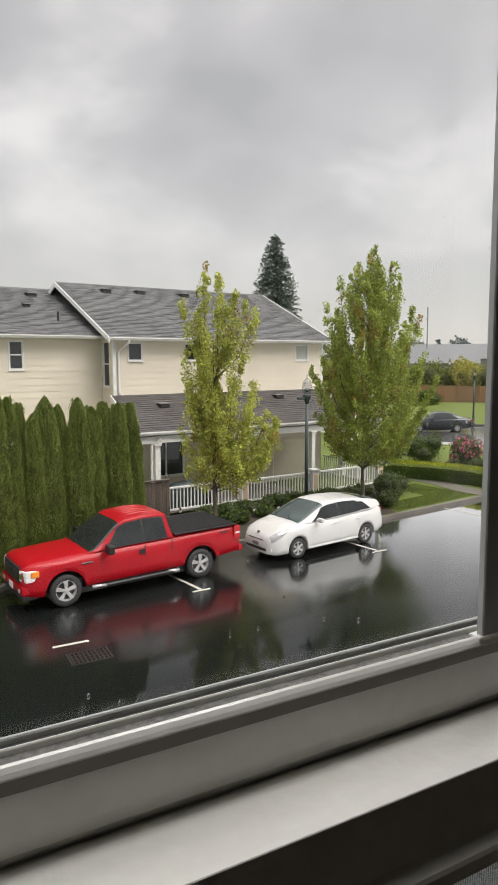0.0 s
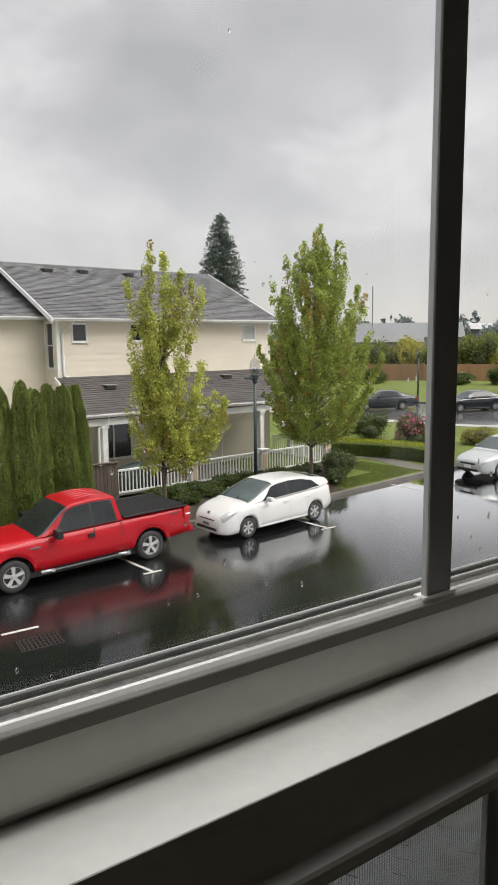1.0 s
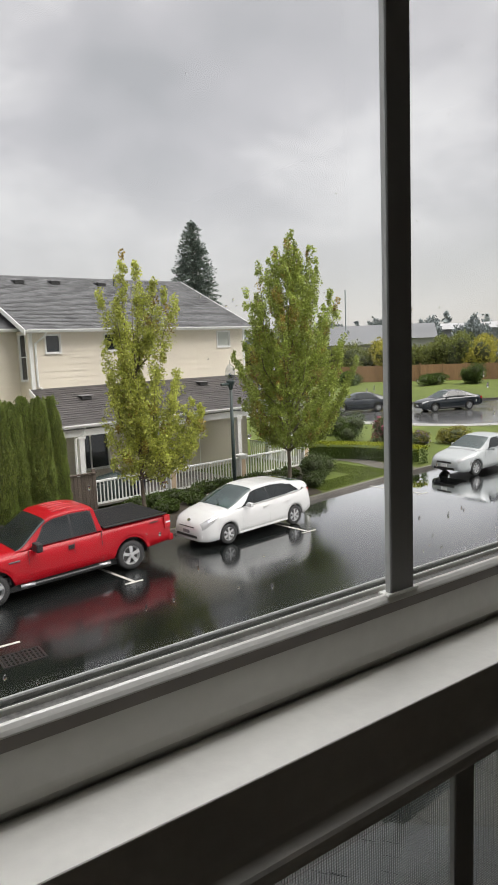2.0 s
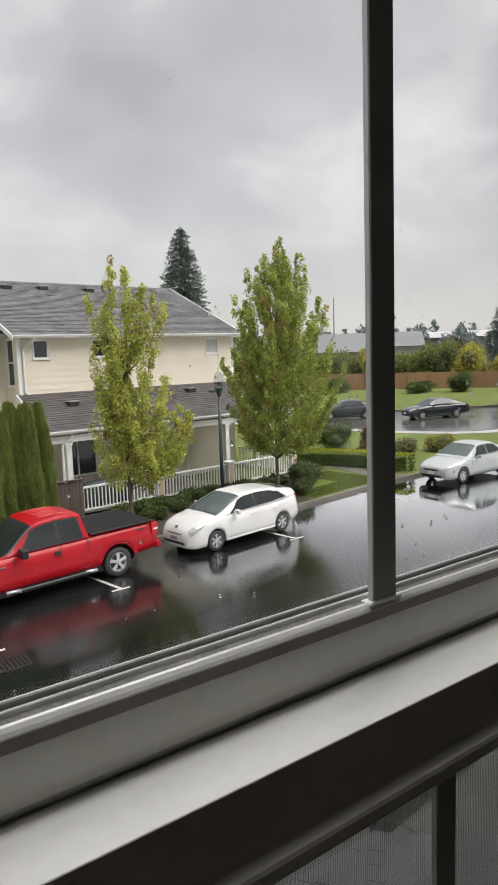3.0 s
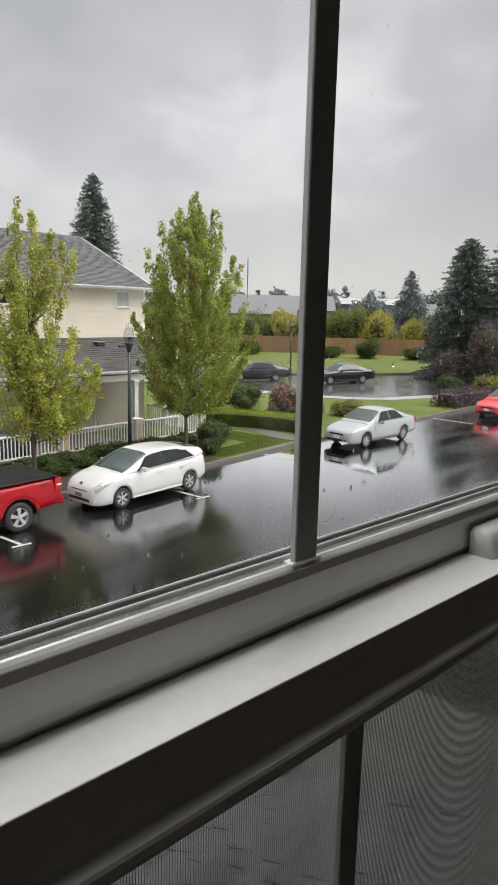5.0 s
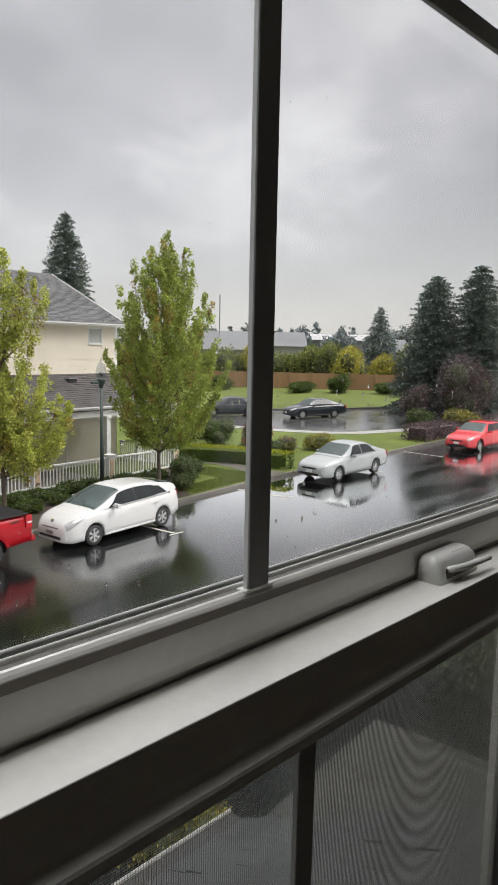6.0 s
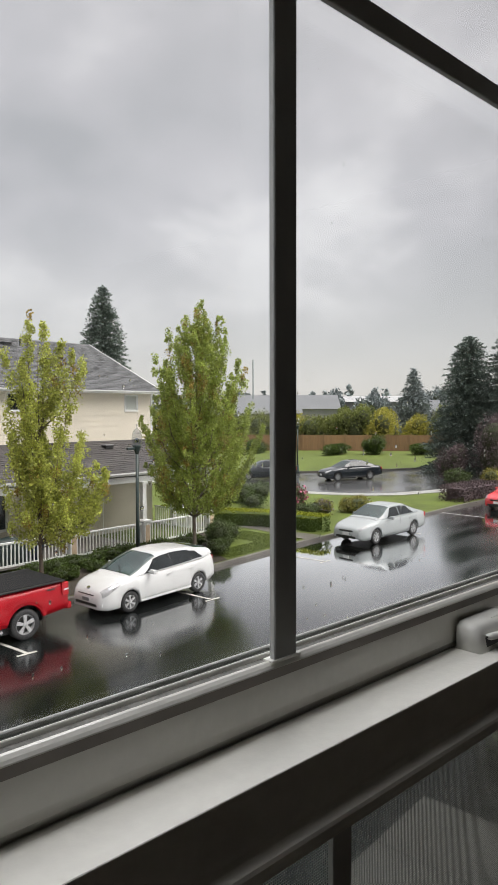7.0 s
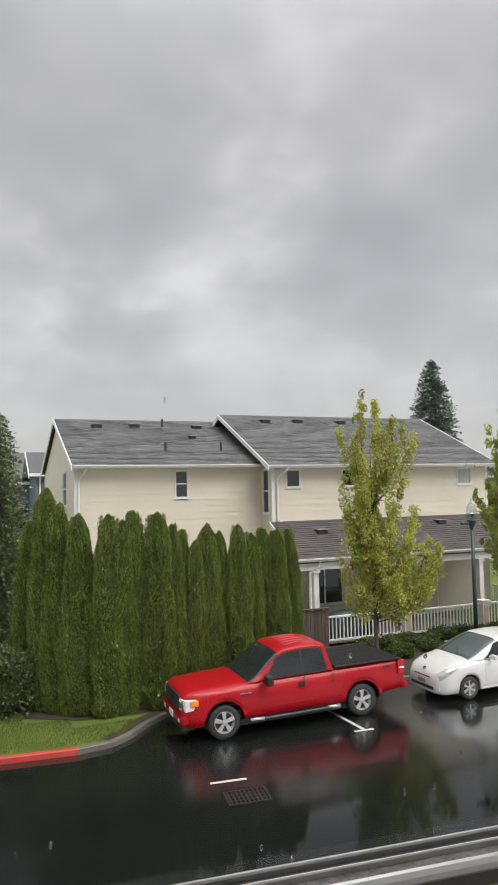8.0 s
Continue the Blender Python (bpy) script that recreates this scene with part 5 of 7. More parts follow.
                    nr = nr.normalized() if nr.length > 1e-9 else Vector((0, 0, 1))
                    if nr.y * side < 0 and abs(nr.y) > 0.05 or abs(nr.y) <= 0.05 and nr.z < 0:
                        nr = -nr
                    verts.append(p + nr * lift)
            faces = [(a * m + b_, a * m + b_ + 1, (a + 1) * m + b_ + 1, (a + 1) * m + b_) for a in range(n - 1) for b_ in range(m - 1)]
            raw(name, verts, faces, material, self.ob, label, smooth=True)

    def half(self, x):
        return float(np.interp(x, self.xs, self.hw))

    def topz(self, x):
        return float(np.interp(x, self.xs, self.zt))

    def side_box(self, name, x0, x1, z0, z1, material, depth=0.02, bevel=0.006, inset=0.0, label=""):
        for s_ in (-1, 1):
            y = self.half((x0 + x1) / 2) * 0.985 - inset
            part(name, box(x0, x1, min(s_ * y, s_ * (y + depth)), max(s_ * y, s_ * (y + depth)), z0, z1, bevel), material, self.ob, label)

    def mirror(self, x, z, material, size=(0.13, 0.22, 0.15)):
        for s_ in (-1, 1):
            y = self.half(x) * 0.97
            bm = box(x, x + size[0], min(s_ * (y + 0.04), s_ * (y + 0.04 + size[1])), max(s_ * (y + 0.04), s_ * (y + 0.04 + size[1])), z, z + size[2], 0.035)
            add_box(bm, x + 0.03, x + 0.09, min(s_ * (y - 0.06), s_ * (y + 0.06)), max(s_ * (y - 0.06), s_ * (y + 0.06)), z + 0.01, z + 0.06, 0.01)
            part("side_mirror", bm, material, self.ob, smooth=False)

    def wrap(self, name, x0, y0, y1, z0, z1, material, depth=0.03, bevel=0.01, label="", both=True, slant=0.0):
        """A block let into the front or tail, mirrored."""
        for s_ in ((1, -1) if both else (1,)):
            bm = box(x0, x0 + depth, min(y0 * s_, y1 * s_), max(y0 * s_, y1 * s_), z0, z1, bevel)
            for v in bm.verts:
                v.co.x += slant * (abs(v.co.y) - min(abs(y0), abs(y1)))
            part(name, bm, material, self.ob, label)


def car_pose(front_wheel, rear_wheel, front_overhang, half_track):
    """A car's place from where its two camera-side tyres stand."""
    f, r_ = Vector(front_wheel), Vector(rear_wheel)
    d = (r_ - f).normalized()
    n = Vector((-d.y, d.x))
    o = f - d * front_overhang + n * half_track
    zf, zr = gz(f.x), gz(r_.x)
    return Matrix.Translation((o.x, o.y, gz(o.x))) @ pose(0, 0, 0, 0, 0, math.degrees(math.atan2(d.y, d.x))) @ pose(0, 0, 0, 0, -math.degrees(math.atan2(zr - zf, (r_ - f).length)), 0)


# the pickup: extended cab, covered bed
truck = Car(car_pose((2.685, 18.425), (6.363, 18.33), 0.98, 0.90), "bright red extended-cab pickup truck with a black bed cover", "pickup truck", M_paint_red, M_car_glass,
            5.9, 2.0, (0.98, 4.66), 0.40, [(0, 0.42), (0.35, 0.36), (1.4, 0.42), (4.2, 0.44), (5.2, 0.50), (5.9, 0.56)],
            [(0, 1.04), (0.05, 1.12), (0.2, 1.185), (1.0, 1.225), (1.75, 1.245), (1.95, 1.26), (3.85, 1.28), (3.9, 1.30), (5.84, 1.31), (5.9, 1.26)],
            [(0, 0.84), (0.12, 0.92), (0.4, 0.97), (1.0, 1.0), (5.4, 1.0), (5.9, 0.965)],
            [(1.52, 1.20), (1.70, 1.27), (2.42, 1.80), (2.62, 1.885), (3.1, 1.925), (3.55, 1.91), (3.78, 1.86), (3.88, 1.30)],
            [(1.52, 1.19), (1.9, 1.22), (3.88, 1.25)], [(1.5, 0.76), (2.6, 0.77), (3.88, 0.76)], [(1.5, 0.86), (1.8, 0.93), (3.88, 0.945)], spokes=5, tw=0.27, arch=0.105, edge=0.02)
T = truck
T.patch("windshield", 1.62, 2.46, 1.05, 2, M_car_glass, both=False, n=10)
T.patch("window_seal", 1.93, 3.73, 0.015, 0.955, M_black, lean=0.46, lean1=-0.07, lift=0.004)
T.patch("side_window", 1.98, 3.03, 0.06, 0.93, M_car_glass, lean=0.44, lean1=0.0)
T.patch("rear_side_window", 3.09, 3.70, 0.06, 0.92, M_car_glass, lean=0.0, lean1=-0.07)
part("bed_cover", prism([(3.93, -0.86), (5.80, -0.86), (5.80, 0.86), (3.93, 0.86)], lambda x, y: 1.27, lambda x, y: 1.345 - 0.02 * y * y), M_vinyl, T.ob, "black vinyl bed cover")
for i in range(5):
    y = -0.44 + i * 0.22
    part("roof_rib", tube([(2.75, y, T.g(2.75, 2)[2] - 0.026), (2.9, y, T.g(2.9, 2)[2] - 0.002), (3.2, y, T.g(3.2, 2)[2] - 0.0), (3.55, y, T.g(3.55, 2)[2] - 0.024)], [0.022] * 4, 6), M_paint_red, T.ob)
part("grille", box(-0.035, 0.08, -0.62, 0.62, 0.70, 1.065, 0.03), M_black, T.ob, "black grille")
for i in range(3):
    part("grille_slat", box(-0.05, -0.03, -0.58, 0.58, 0.78 + i * 0.09, 0.80 + i * 0.09, 0.004), M_dark, T.ob)
part("badge", lathe([(0.001, -0.058), (0.075, -0.055), (0.075, -0.04), (0.001, -0.04)], 20, "y"), M_chrome, T.ob, "oval chrome badge").matrix_basis = Matrix.Translation((0, 0, 0.9)) @ pose(0, 0, 0, 0, 0, -90) @ Matrix.Diagonal((1.3, 1, 0.6, 1))
T.wrap("headlight", -0.034, 0.648, 0.935, 0.75, 1.022, M_lamp_clear, depth=0.26, bevel=0.03, slant=0.3, label="clear headlight")
T.wrap("headlight_bulb", -0.044, 0.70, 0.84, 0.83, 0.95, M_chrome, depth=0.02, bevel=0.009, slant=0.3, label="chrome reflector bowl")
T.wrap("indicator", 0.17, 0.90, 0.978, 0.86, 1.0, M_amber, depth=0.19, bevel=0.02, label="amber turn signal")
part("bumper", box(-0.055, 0.3, -0.90, 0.90, 0.44, 0.66, 0.05), M_paint_red, T.ob)
part("lower_valance", box(-0.03, 0.3, -0.86, 0.86, 0.30, 0.44, 0.03), M_black, T.ob)
T.wrap("fog_light", -0.06, 0.60, 0.74, 0.48, 0.58, M_lamp_clear, depth=0.03)
part("number_plate", box(-0.073, -0.053, -0.16, 0.16, 0.46, 0.61, 0.004), M_plate, T.ob)
part("rear_bumper", box(5.86, 6.02, -0.95, 0.95, 0.52, 0.70, 0.04), M_paint_red, T.ob)
T.wrap("tail_light", 5.72, 0.83, 1.0, 0.92, 1.26, M_tail, depth=0.19, bevel=0.015, label="red tail light")
T.wrap("reverse_light", 5.76, 0.82, 1.004, 1.055, 1.10, M_lamp_clear, depth=0.155, bevel=0.01)
T.side_box("door_handle", 2.90, 3.06, 0.985, 1.095, M_black, 0.035, 0.012)
T.side_box("door_gap", 3.06, 3.072, 0.5, 1.24, M_dark, 0.006, 0)
T.side_box("door_gap", 3.82, 3.835, 0.5, 1.27, M_dark, 0.006, 0)
T.side_box("door_gap", 1.88, 1.892, 0.5, 1.2, M_dark, 0.006, 0)
T.side_box("fender_badge", 1.38, 1.66, 0.985, 1.025, M_chrome, 0.02, 0.006)
T.side_box("wing_crease", 1.55, 4.1, 0.62, 0.635, M_paint_red, 0.02, 0.006)
M_step = mat("dull_chrome_tube", (0.55, 0.55, 0.56), rough=0.22, metal=0.7, vary=0.1)
for s_ in (-1, 1):
    part("running_board", tube([(1.62, s_ * 0.98, 0.40), (1.75, s_ * 1.04, 0.37), (3.85, s_ * 1.04, 0.37), (3.98, s_ * 0.98, 0.40)], [0.045] * 4, 10), M_black, T.ob, "black running board tube", True)
    for xa, xb in ((1.60, 1.95), (3.66, 3.98)):
        part("running_board_end", tube([(xa, s_ * 1.03, 0.385), (xb, s_ * 1.04, 0.375)], [0.05] * 2, 10), M_step, T.ob, "chrome running board end", True)
    part("bed_rail", box(3.92, 5.82, min(s_ * 0.87, s_ * 0.985), max(s_ * 0.87, s_ * 0.985), 1.29, 1.325, 0.01), M_black, T.ob)
    part("bed_badge", box(5.28, 5.52, min(s_ * 0.985, s_ * 0.992), max(s_ * 0.985, s_ * 0.992), 1.135, 1.17, 0.002), M_dark, T.ob)
def fender_flare(wx, s_, r0, r1, y, proud):
    """A swelling round a wheel opening that runs out into the body's side."""
    verts, faces = [], []
    steps, prof = 22, [(0.0, -0.05), (0.0, proud * 0.75), (0.14, proud), (0.45, proud * 0.82), (0.75, proud * 0.35), (1.0, -0.012)]
    for a_ in np.linspace(0.24, math.pi - 0.24, steps):
        for q, lift in prof:
            rr = r0 + (r1 - r0) * q
            verts.append((wx + rr * math.cos(a_), s_ * (y + lift), 0.40 + rr * math.sin(a_)))
    k = len(prof)
    for i in range(steps - 1):
        for c in range(k - 1):
            faces.append((i * k + c, i * k + c + 1, (i + 1) * k + c + 1, (i + 1) * k + c))
    return raw("fender_flare", verts, faces, M_paint_red, T.ob, smooth=True)


for wx in (0.98, 4.66):
    for s_ in (-1, 1):
        fender_flare(wx, s_, 0.495, 0.62, T.half(wx) * 0.985, 0.018)
        wh_ = lathe([(0.50, -0.12), (0.50, 0.16), (0.06, 0.16)], 22, "y", False)
        for v in wh_.verts:
            v.co.z = max(v.co.z, -0.02)
        part("wheel_house", wh_, M_black, T.ob).matrix_basis = Matrix.Translation((wx, s_ * 0.82, 0.42)) @ (pose(0, 0, 0, 0, 0, 180) if s_ > 0 else Matrix())
T.mirror(1.97, 1.17, M_black, (0.16, 0.30, 0.22))
part("antenna", tube([(1.75, 0.85, 1.2), (1.7, 0.86, 1.95)], [0.006, 0.003], 5), M_dark, T.ob)


M_plate_dark = mat("number_plate_grey", (0.16, 0.16, 0.165), rough=0.4, vary=0.1)


def hatchback(m):
    c = Car(m, "white hybrid hatchback car parked at the kerb", "car", M_paint_white, M_car_glass_light, 4.45, 1.73, (0.93, 3.63), 0.31,
            [(0, 0.24), (0.2, 0.2), (0.9, 0.24), (3.4, 0.24), (4.1, 0.30), (4.45, 0.38)],
            [(0, 0.56), (0.03, 0.67), (0.12, 0.775), (0.3, 0.87), (0.6, 0.965), (1.0, 1.03), (1.5, 1.035), (3.9, 1.09), (4.33, 1.12), (4.42, 1.06), (4.45, 0.8)],
            [(0, 0.60), (0.05, 0.74), (0.15, 0.86), (0.35, 0.945), (0.7, 0.985), (1.0, 1.0), (3.7, 1.0), (4.2, 0.94), (4.45, 0.82)],
            [(0.84, 0.98), (1.15, 1.12), (1.6, 1.31), (1.95, 1.44), (2.2, 1.49), (2.5, 1.505), (2.9, 1.495), (3.4, 1.455), (3.9, 1.385), (4.24, 1.315), (4.36, 1.255), (4.41, 1.12)],
            [(0.84, 0.94), (1.3, 0.985), (4.41, 1.08)], [(0.84, 0.72), (2.2, 0.70), (3.3, 0.70), (4.0, 0.68), (4.41, 0.60)], [(0.86, 0.80), (1.3, 0.93), (2.5, 0.965), (3.8, 0.94), (4.41, 0.76)], spokes=6, tw=0.19, arch=0.04)
    c.patch("windshield", 1.00, 2.02, 1.05, 2, M_car_glass_light, both=False)
    c.patch("side_window", 1.44, 2.53, 0.05, 0.92, M_car_glass, lean=0.50, lean1=0.0)
    c.patch("rear_side_window", 2.57, 3.38, 0.05, 0.95, M_car_glass, lean=0.0, lean1=-0.06)
    c.patch("tail_side_window", 3.36, 3.90, 0.10, 0.84, M_car_glass, lean=-0.04, lean1=-0.36)
    c.patch("rear_window", 3.62, 4.18, 1.30, 2, M_car_glass_light, both=False)
    c.patch("pillar_trim", 2.50, 2.60, 0.05, 0.93, M_black, lift=0.0055)
    c.patch("pillar_trim", 3.31, 3.40, 0.07, 0.90, M_black, lean=-0.05, lift=0.0055)
    c.skin("headlight", 0.09, 0.72, 2.3, 4.7, M_lamp_soft, taper=0.7, label="clear swept-back headlight")
    c.skin("headlight_bulb", 0.26, 0.46, 2.9, 3.9, M_chrome, lift=0.014, taper=0.4)
    part("lower_grille", box(-0.008, 0.2, -0.50, 0.50, 0.30, 0.395, 0.03), M_black, c.ob)
    part("upper_grille", box(-0.004, 0.2, -0.36, 0.36, 0.60, 0.625, 0.01), M_black, c.ob)
    part("number_plate", box(-0.014, 0.0, -0.15, 0.15, 0.425, 0.525, 0.004), M_plate_dark, c.ob)
    part("badge", lathe([(0.001, -0.012), (0.05, -0.01), (0.05, 0.01), (0.001, 0.01)], 16, "y"), M_chrome, c.ob).matrix_basis = Matrix.Translation((0.11, 0, 0.775)) @ pose(0, 0, 0, 0, 0, -90) @ pose(0, 0, 0, -45, 0, 0) @ Matrix.Diagonal((1.3, 1, 1, 1))
    c.wrap("fog_light", 0.06, 0.56, 0.66, 0.32, 0.40, M_lamp_clear, depth=0.05)
    c.wrap("tail_light", 4.32, 0.52, 0.70, 0.78, 1.04, M_tail, depth=0.09, label="red and clear tail light")
    part("rear_plate", box(4.44, 4.47, -0.15, 0.15, 0.62, 0.76, 0.004), M_plate, c.ob)
    for x in (2.02, 2.93):
        c.side_box("door_handle", x + 0.26, x + 0.46, 0.84, 0.875, M_paint_white, 0.03, 0.01)
    for x in (1.46, 2.545, 3.32):
        c.skin("door_gap", x, x + 0.005, 4.3, 8.4 if x < 3 else 6.5, M_dark, lift=0.002, n=2)
    c.side_box("sill_trim", 1.3, 3.28, 0.245, 0.30, M_paint_white, 0.02, 0.01)
    c.mirror(1.60, 0.99, M_paint_white, (0.12, 0.2, 0.13))
    for s_ in (0.25, -0.35):
        part("wiper", tube([(0.98, s_, 1.065), (1.25, s_ + 0.42, 1.185)], [0.008, 0.006], 5), M_black, c.ob)
    return c


hatchback(car_pose((9.5, 18.0), (12.2, 18.0), 0.93, 0.815))


def sedan(m, label, paint, glass, light_front=True, roof=None, spokes=7):
    roof = roof or [(1.1, 0.98), (1.35, 1.08), (2.0, 1.40), (2.3, 1.455), (2.8, 1.46), (3.15, 1.42), (3.95, 1.13), (4.1, 1.03)]
    c = Car(m, label, "car", paint, glass, 4.65, 1.75, (0.95, 3.60), 0.31,
            [(0, 0.32), (0.2, 0.22), (0.9, 0.24), (3.6, 0.24), (4.3, 0.28), (4.65, 0.36)],
            [(0, 0.62), (0.04, 0.71), (0.2, 0.79), (0.6, 0.89), (1.2, 0.98), (1.5, 1.0), (3.9, 1.03), (4.5, 1.0), (4.62, 0.93), (4.65, 0.7)],
            [(0, 0.70), (0.1, 0.82), (0.35, 0.94), (0.9, 1.0), (3.8, 1.0), (4.4, 0.94), (4.65, 0.84)], roof,
            [(1.1, 0.93), (1.6, 0.96), (4.1, 1.0)], [(1.15, 0.70), (2.2, 0.68), (3.2, 0.68), (4.1, 0.68)], [(1.15, 0.82), (1.6, 0.93), (3.6, 0.94), (4.1, 0.86)], spokes=spokes, tw=0.19, arch=0.045)
    c.patch("windshield", 1.26, 2.04, 1.12, 2, glass, both=False)
    c.patch("rear_window", 3.22, 3.95, 1.14, 2, glass, both=False)
    c.patch("side_window", 1.68, 2.58, 0.06, 0.93, M_car_glass, lean=0.44, lean1=0.0)
    c.patch("rear_side_window", 2.62, 3.64, 0.06, 0.93, M_car_glass, lean=0.0, lean1=-0.44)
    c.skin("headlight", 0.06, 0.48, 2.4, 4.3, M_lamp_soft, taper=0.5, label="clear headlight")
    c.wrap("tail_light", 4.52, 0.45, 0.76, 0.72, 0.90, M_tail, depth=0.12, bevel=0.02, label="red tail light")
    part("grille", box(-0.015, 0.2, -0.36, 0.36, 0.56, 0.63, 0.015), M_black, c.ob)
    part("lower_grille", box(-0.02, 0.2, -0.5, 0.5, 0.30, 0.40, 0.015), M_black, c.ob)
    part("number_plate", box(-0.03, 0.0, -0.15, 0.15, 0.42, 0.54, 0.004), M_plate, c.ob)
    part("rear_plate", box(4.645, 4.67, -0.15, 0.15, 0.6, 0.72, 0.004), M_plate, c.ob)
    for x in (2.32, 3.25):
        c.side_box("door_handle", x, x + 0.18, 0.80, 0.835, paint, 0.03, 0.01)
    for x in (1.5, 2.6, 3.5):
        c.side_box("door_gap", x, x + 0.008, 0.34, 0.9, M_dark, 0.005, 0)
    c.mirror(1.78, 0.92, paint, (0.12, 0.19, 0.13))
    return c


sedan(car_pose((21.75, 17.32), (24.40, 17.05), 0.95, 0.825), "silver four-door sedan parked on wet asphalt", M_paint_silver, M_car_glass_light)
sedan(car_pose((39.1, 30.9), (41.45, 29.6), 0.95, 0.825), "dark green-black sedan parked along the far lane kerb", M_paint_black, M_car_glass_light)
sedan(car_pose((35.9, 36.75), (37.85, 34.98), 0.95, 0.825), "black sedan parked along the far lane kerb", M_paint_black, M_car_glass_light)
sedan(car_pose((33.2, 15.62), (35.85, 15.25), 0.95, 0.825), "bright red compact sedan parked by the dark hedge", M_paint_coral, M_car_glass_light,
      roof=[(1.0, 0.94), (1.25, 1.02), (1.95, 1.38), (2.3, 1.45), (2.9, 1.45), (3.3, 1.40), (4.0, 1.14), (4.2, 1.0)])


# ---- planting ----
def leaf_mesh(name, centres, sizes, ups, material, parent=None, label="", seed=0, aspect=0.62, spread=0.9, fold=0.18):
    """Many single leaves: folded diamonds round given centres, along given directions with scatter."""
    rs = np.random.RandomState(seed)
    n = len(centres)
    c = np.asarray(centres, float)
    s = np.asarray(sizes, float).reshape(-1, 1)
    d = np.asarray(ups, float) + rs.normal(0, spread, (n, 3))
    d /= np.linalg.norm(d, axis=1, keepdims=True) + 1e-9
    a = np.cross(d, rs.normal(0, 1, (n, 3)))
    a /= np.linalg.norm(a, axis=1, keepdims=True) + 1e-9
    nr = np.cross(d, a)
    base, tip = c - d * s * 0.5, c + d * s * 0.5
    left = c + a * s * aspect * 0.5 + nr * s * fold
    right = c - a * s * aspect * 0.5 + nr * s * fold
    verts = np.stack([base, right, tip, left], 1).reshape(-1, 3)
    me = bpy.data.meshes.new(name)
    me.vertices.add(4 * n)
    me.vertices.foreach_set("co", verts.astype(np.float32).ravel())
    me.loops.add(4 * n)
    me.loops.foreach_set("vertex_index", np.arange(4 * n, dtype=np.int32))
    me.polygons.add(n)
    me.polygons.foreach_set("loop_start", np.arange(0, 4 * n, 4, dtype=np.int32))
    me.polygons.foreach_set("loop_total", np.full(n, 4, dtype=np.int32))
    me.update(calc_edges=True)
    return link(name, me, material, parent, label)


def merge_tubes(list_of):
    bm = bmesh.new()
    for pts, rad, sides in list_of:
        t = tube(pts, rad, sides)
        me = bpy.data.meshes.new("tmp")
        t.to_mesh(me); t.free(); bm.from_mesh(me); bpy.data.meshes.remove(me)
    return bm


def maple(x, y, label, trunk_h, limbs, seed, warm=0.0, leaf=0.086, clump=0.20, per=34, lean=0.0, leaves=None):
    """A young columnar maple. limbs: rows of foot height, end dx, dy, z, and fullness."""
    rng = random.Random(seed)
    tree = thing("maple_tree", Matrix.Translation((x, y, kerb_z(x))), label, "tree", group="young maples")
    top = max(l[3] for l in limbs)
    part("trunk", tube([(0, 0, -0.1), (0.02, 0, trunk_h * 0.5), (0.0, 0.02, trunk_h), (lean * 0.4, 0, trunk_h + (top - trunk_h) * 0.45), (lean, 0, top * 0.9)], [0.085, 0.07, 0.055, 0.024, 0.006], 10), M_bark, tree, smooth=True)
    bars, cs, ss, us, warm_cs, warm_ss, warm_us = [], [], [], [], [], [], []
    for z0, dx, dy, z1, full in limbs:
        sx = lean * max(0, (z0 - trunk_h)) / (top - trunk_h)
        p0, p3 = Vector((sx, 0, z0)), Vector((dx, dy, z1))
        mid = p0.lerp(p3, 0.5) + Vector((dx * 0.16, dy * 0.16, -0.12 * (z1 - z0)))
        pts = [p0, p0.lerp(mid, 0.55), mid, mid.lerp(p3, 0.55), p3]
        ln = (p3 - p0).length
        r0 = 0.008 + 0.007 * ln
        bars.append((pts, [r0, r0 * 0.8, r0 * 0.55, r0 * 0.35, 0.004], 5))
        n = max(3, int(ln / 0.135 * full))
        for i in range(n):
            hot = rng.random() < warm
            t = 0.26 + 0.76 * (i + rng.random()) / n
            q = p0.lerp(mid, min(t * 2, 1)) if t < 0.5 else mid.lerp(p3, min((t - 0.5) * 2, 1.05))
            r = clump * (0.75 + 0.55 * math.sin(math.pi * min(t, 1))) * rng.uniform(0.7, 1.25)
            q = q + Vector((rng.gauss(0, 0.09), rng.gauss(0, 0.09), rng.gauss(0, 0.06)))
            for _ in range(int(per * rng.uniform(0.7, 1.2))):
                v = Vector((rng.gauss(0, 1), rng.gauss(0, 1), rng.gauss(0, 1.15)))
                v = v.normalized() * r * rng.random() ** 0.45
                v.z *= 1.45
                (warm_cs if hot else cs).append(q + v)
                (warm_ss if hot else ss).append(leaf * rng.uniform(0.6, 1.25))
                (warm_us if hot else us).append((v.x * 1.5 / r, v.y * 1.5 / r, -0.25 + v.z / r))
    part("branches", merge_tubes(bars), M_bark, tree, smooth=True)
    leaf_mesh("crown", cs, ss, us, leaves or M_maple, tree, "yellow-green maple leaves", seed, aspect=0.85)
    if warm_cs:
        leaf_mesh("bronze_leaves", warm_cs, warm_ss, warm_us, M_maple_warm, tree, "bronze tinted young leaves", seed + 1, aspect=0.85)
    return tree


rng = random.Random(4)
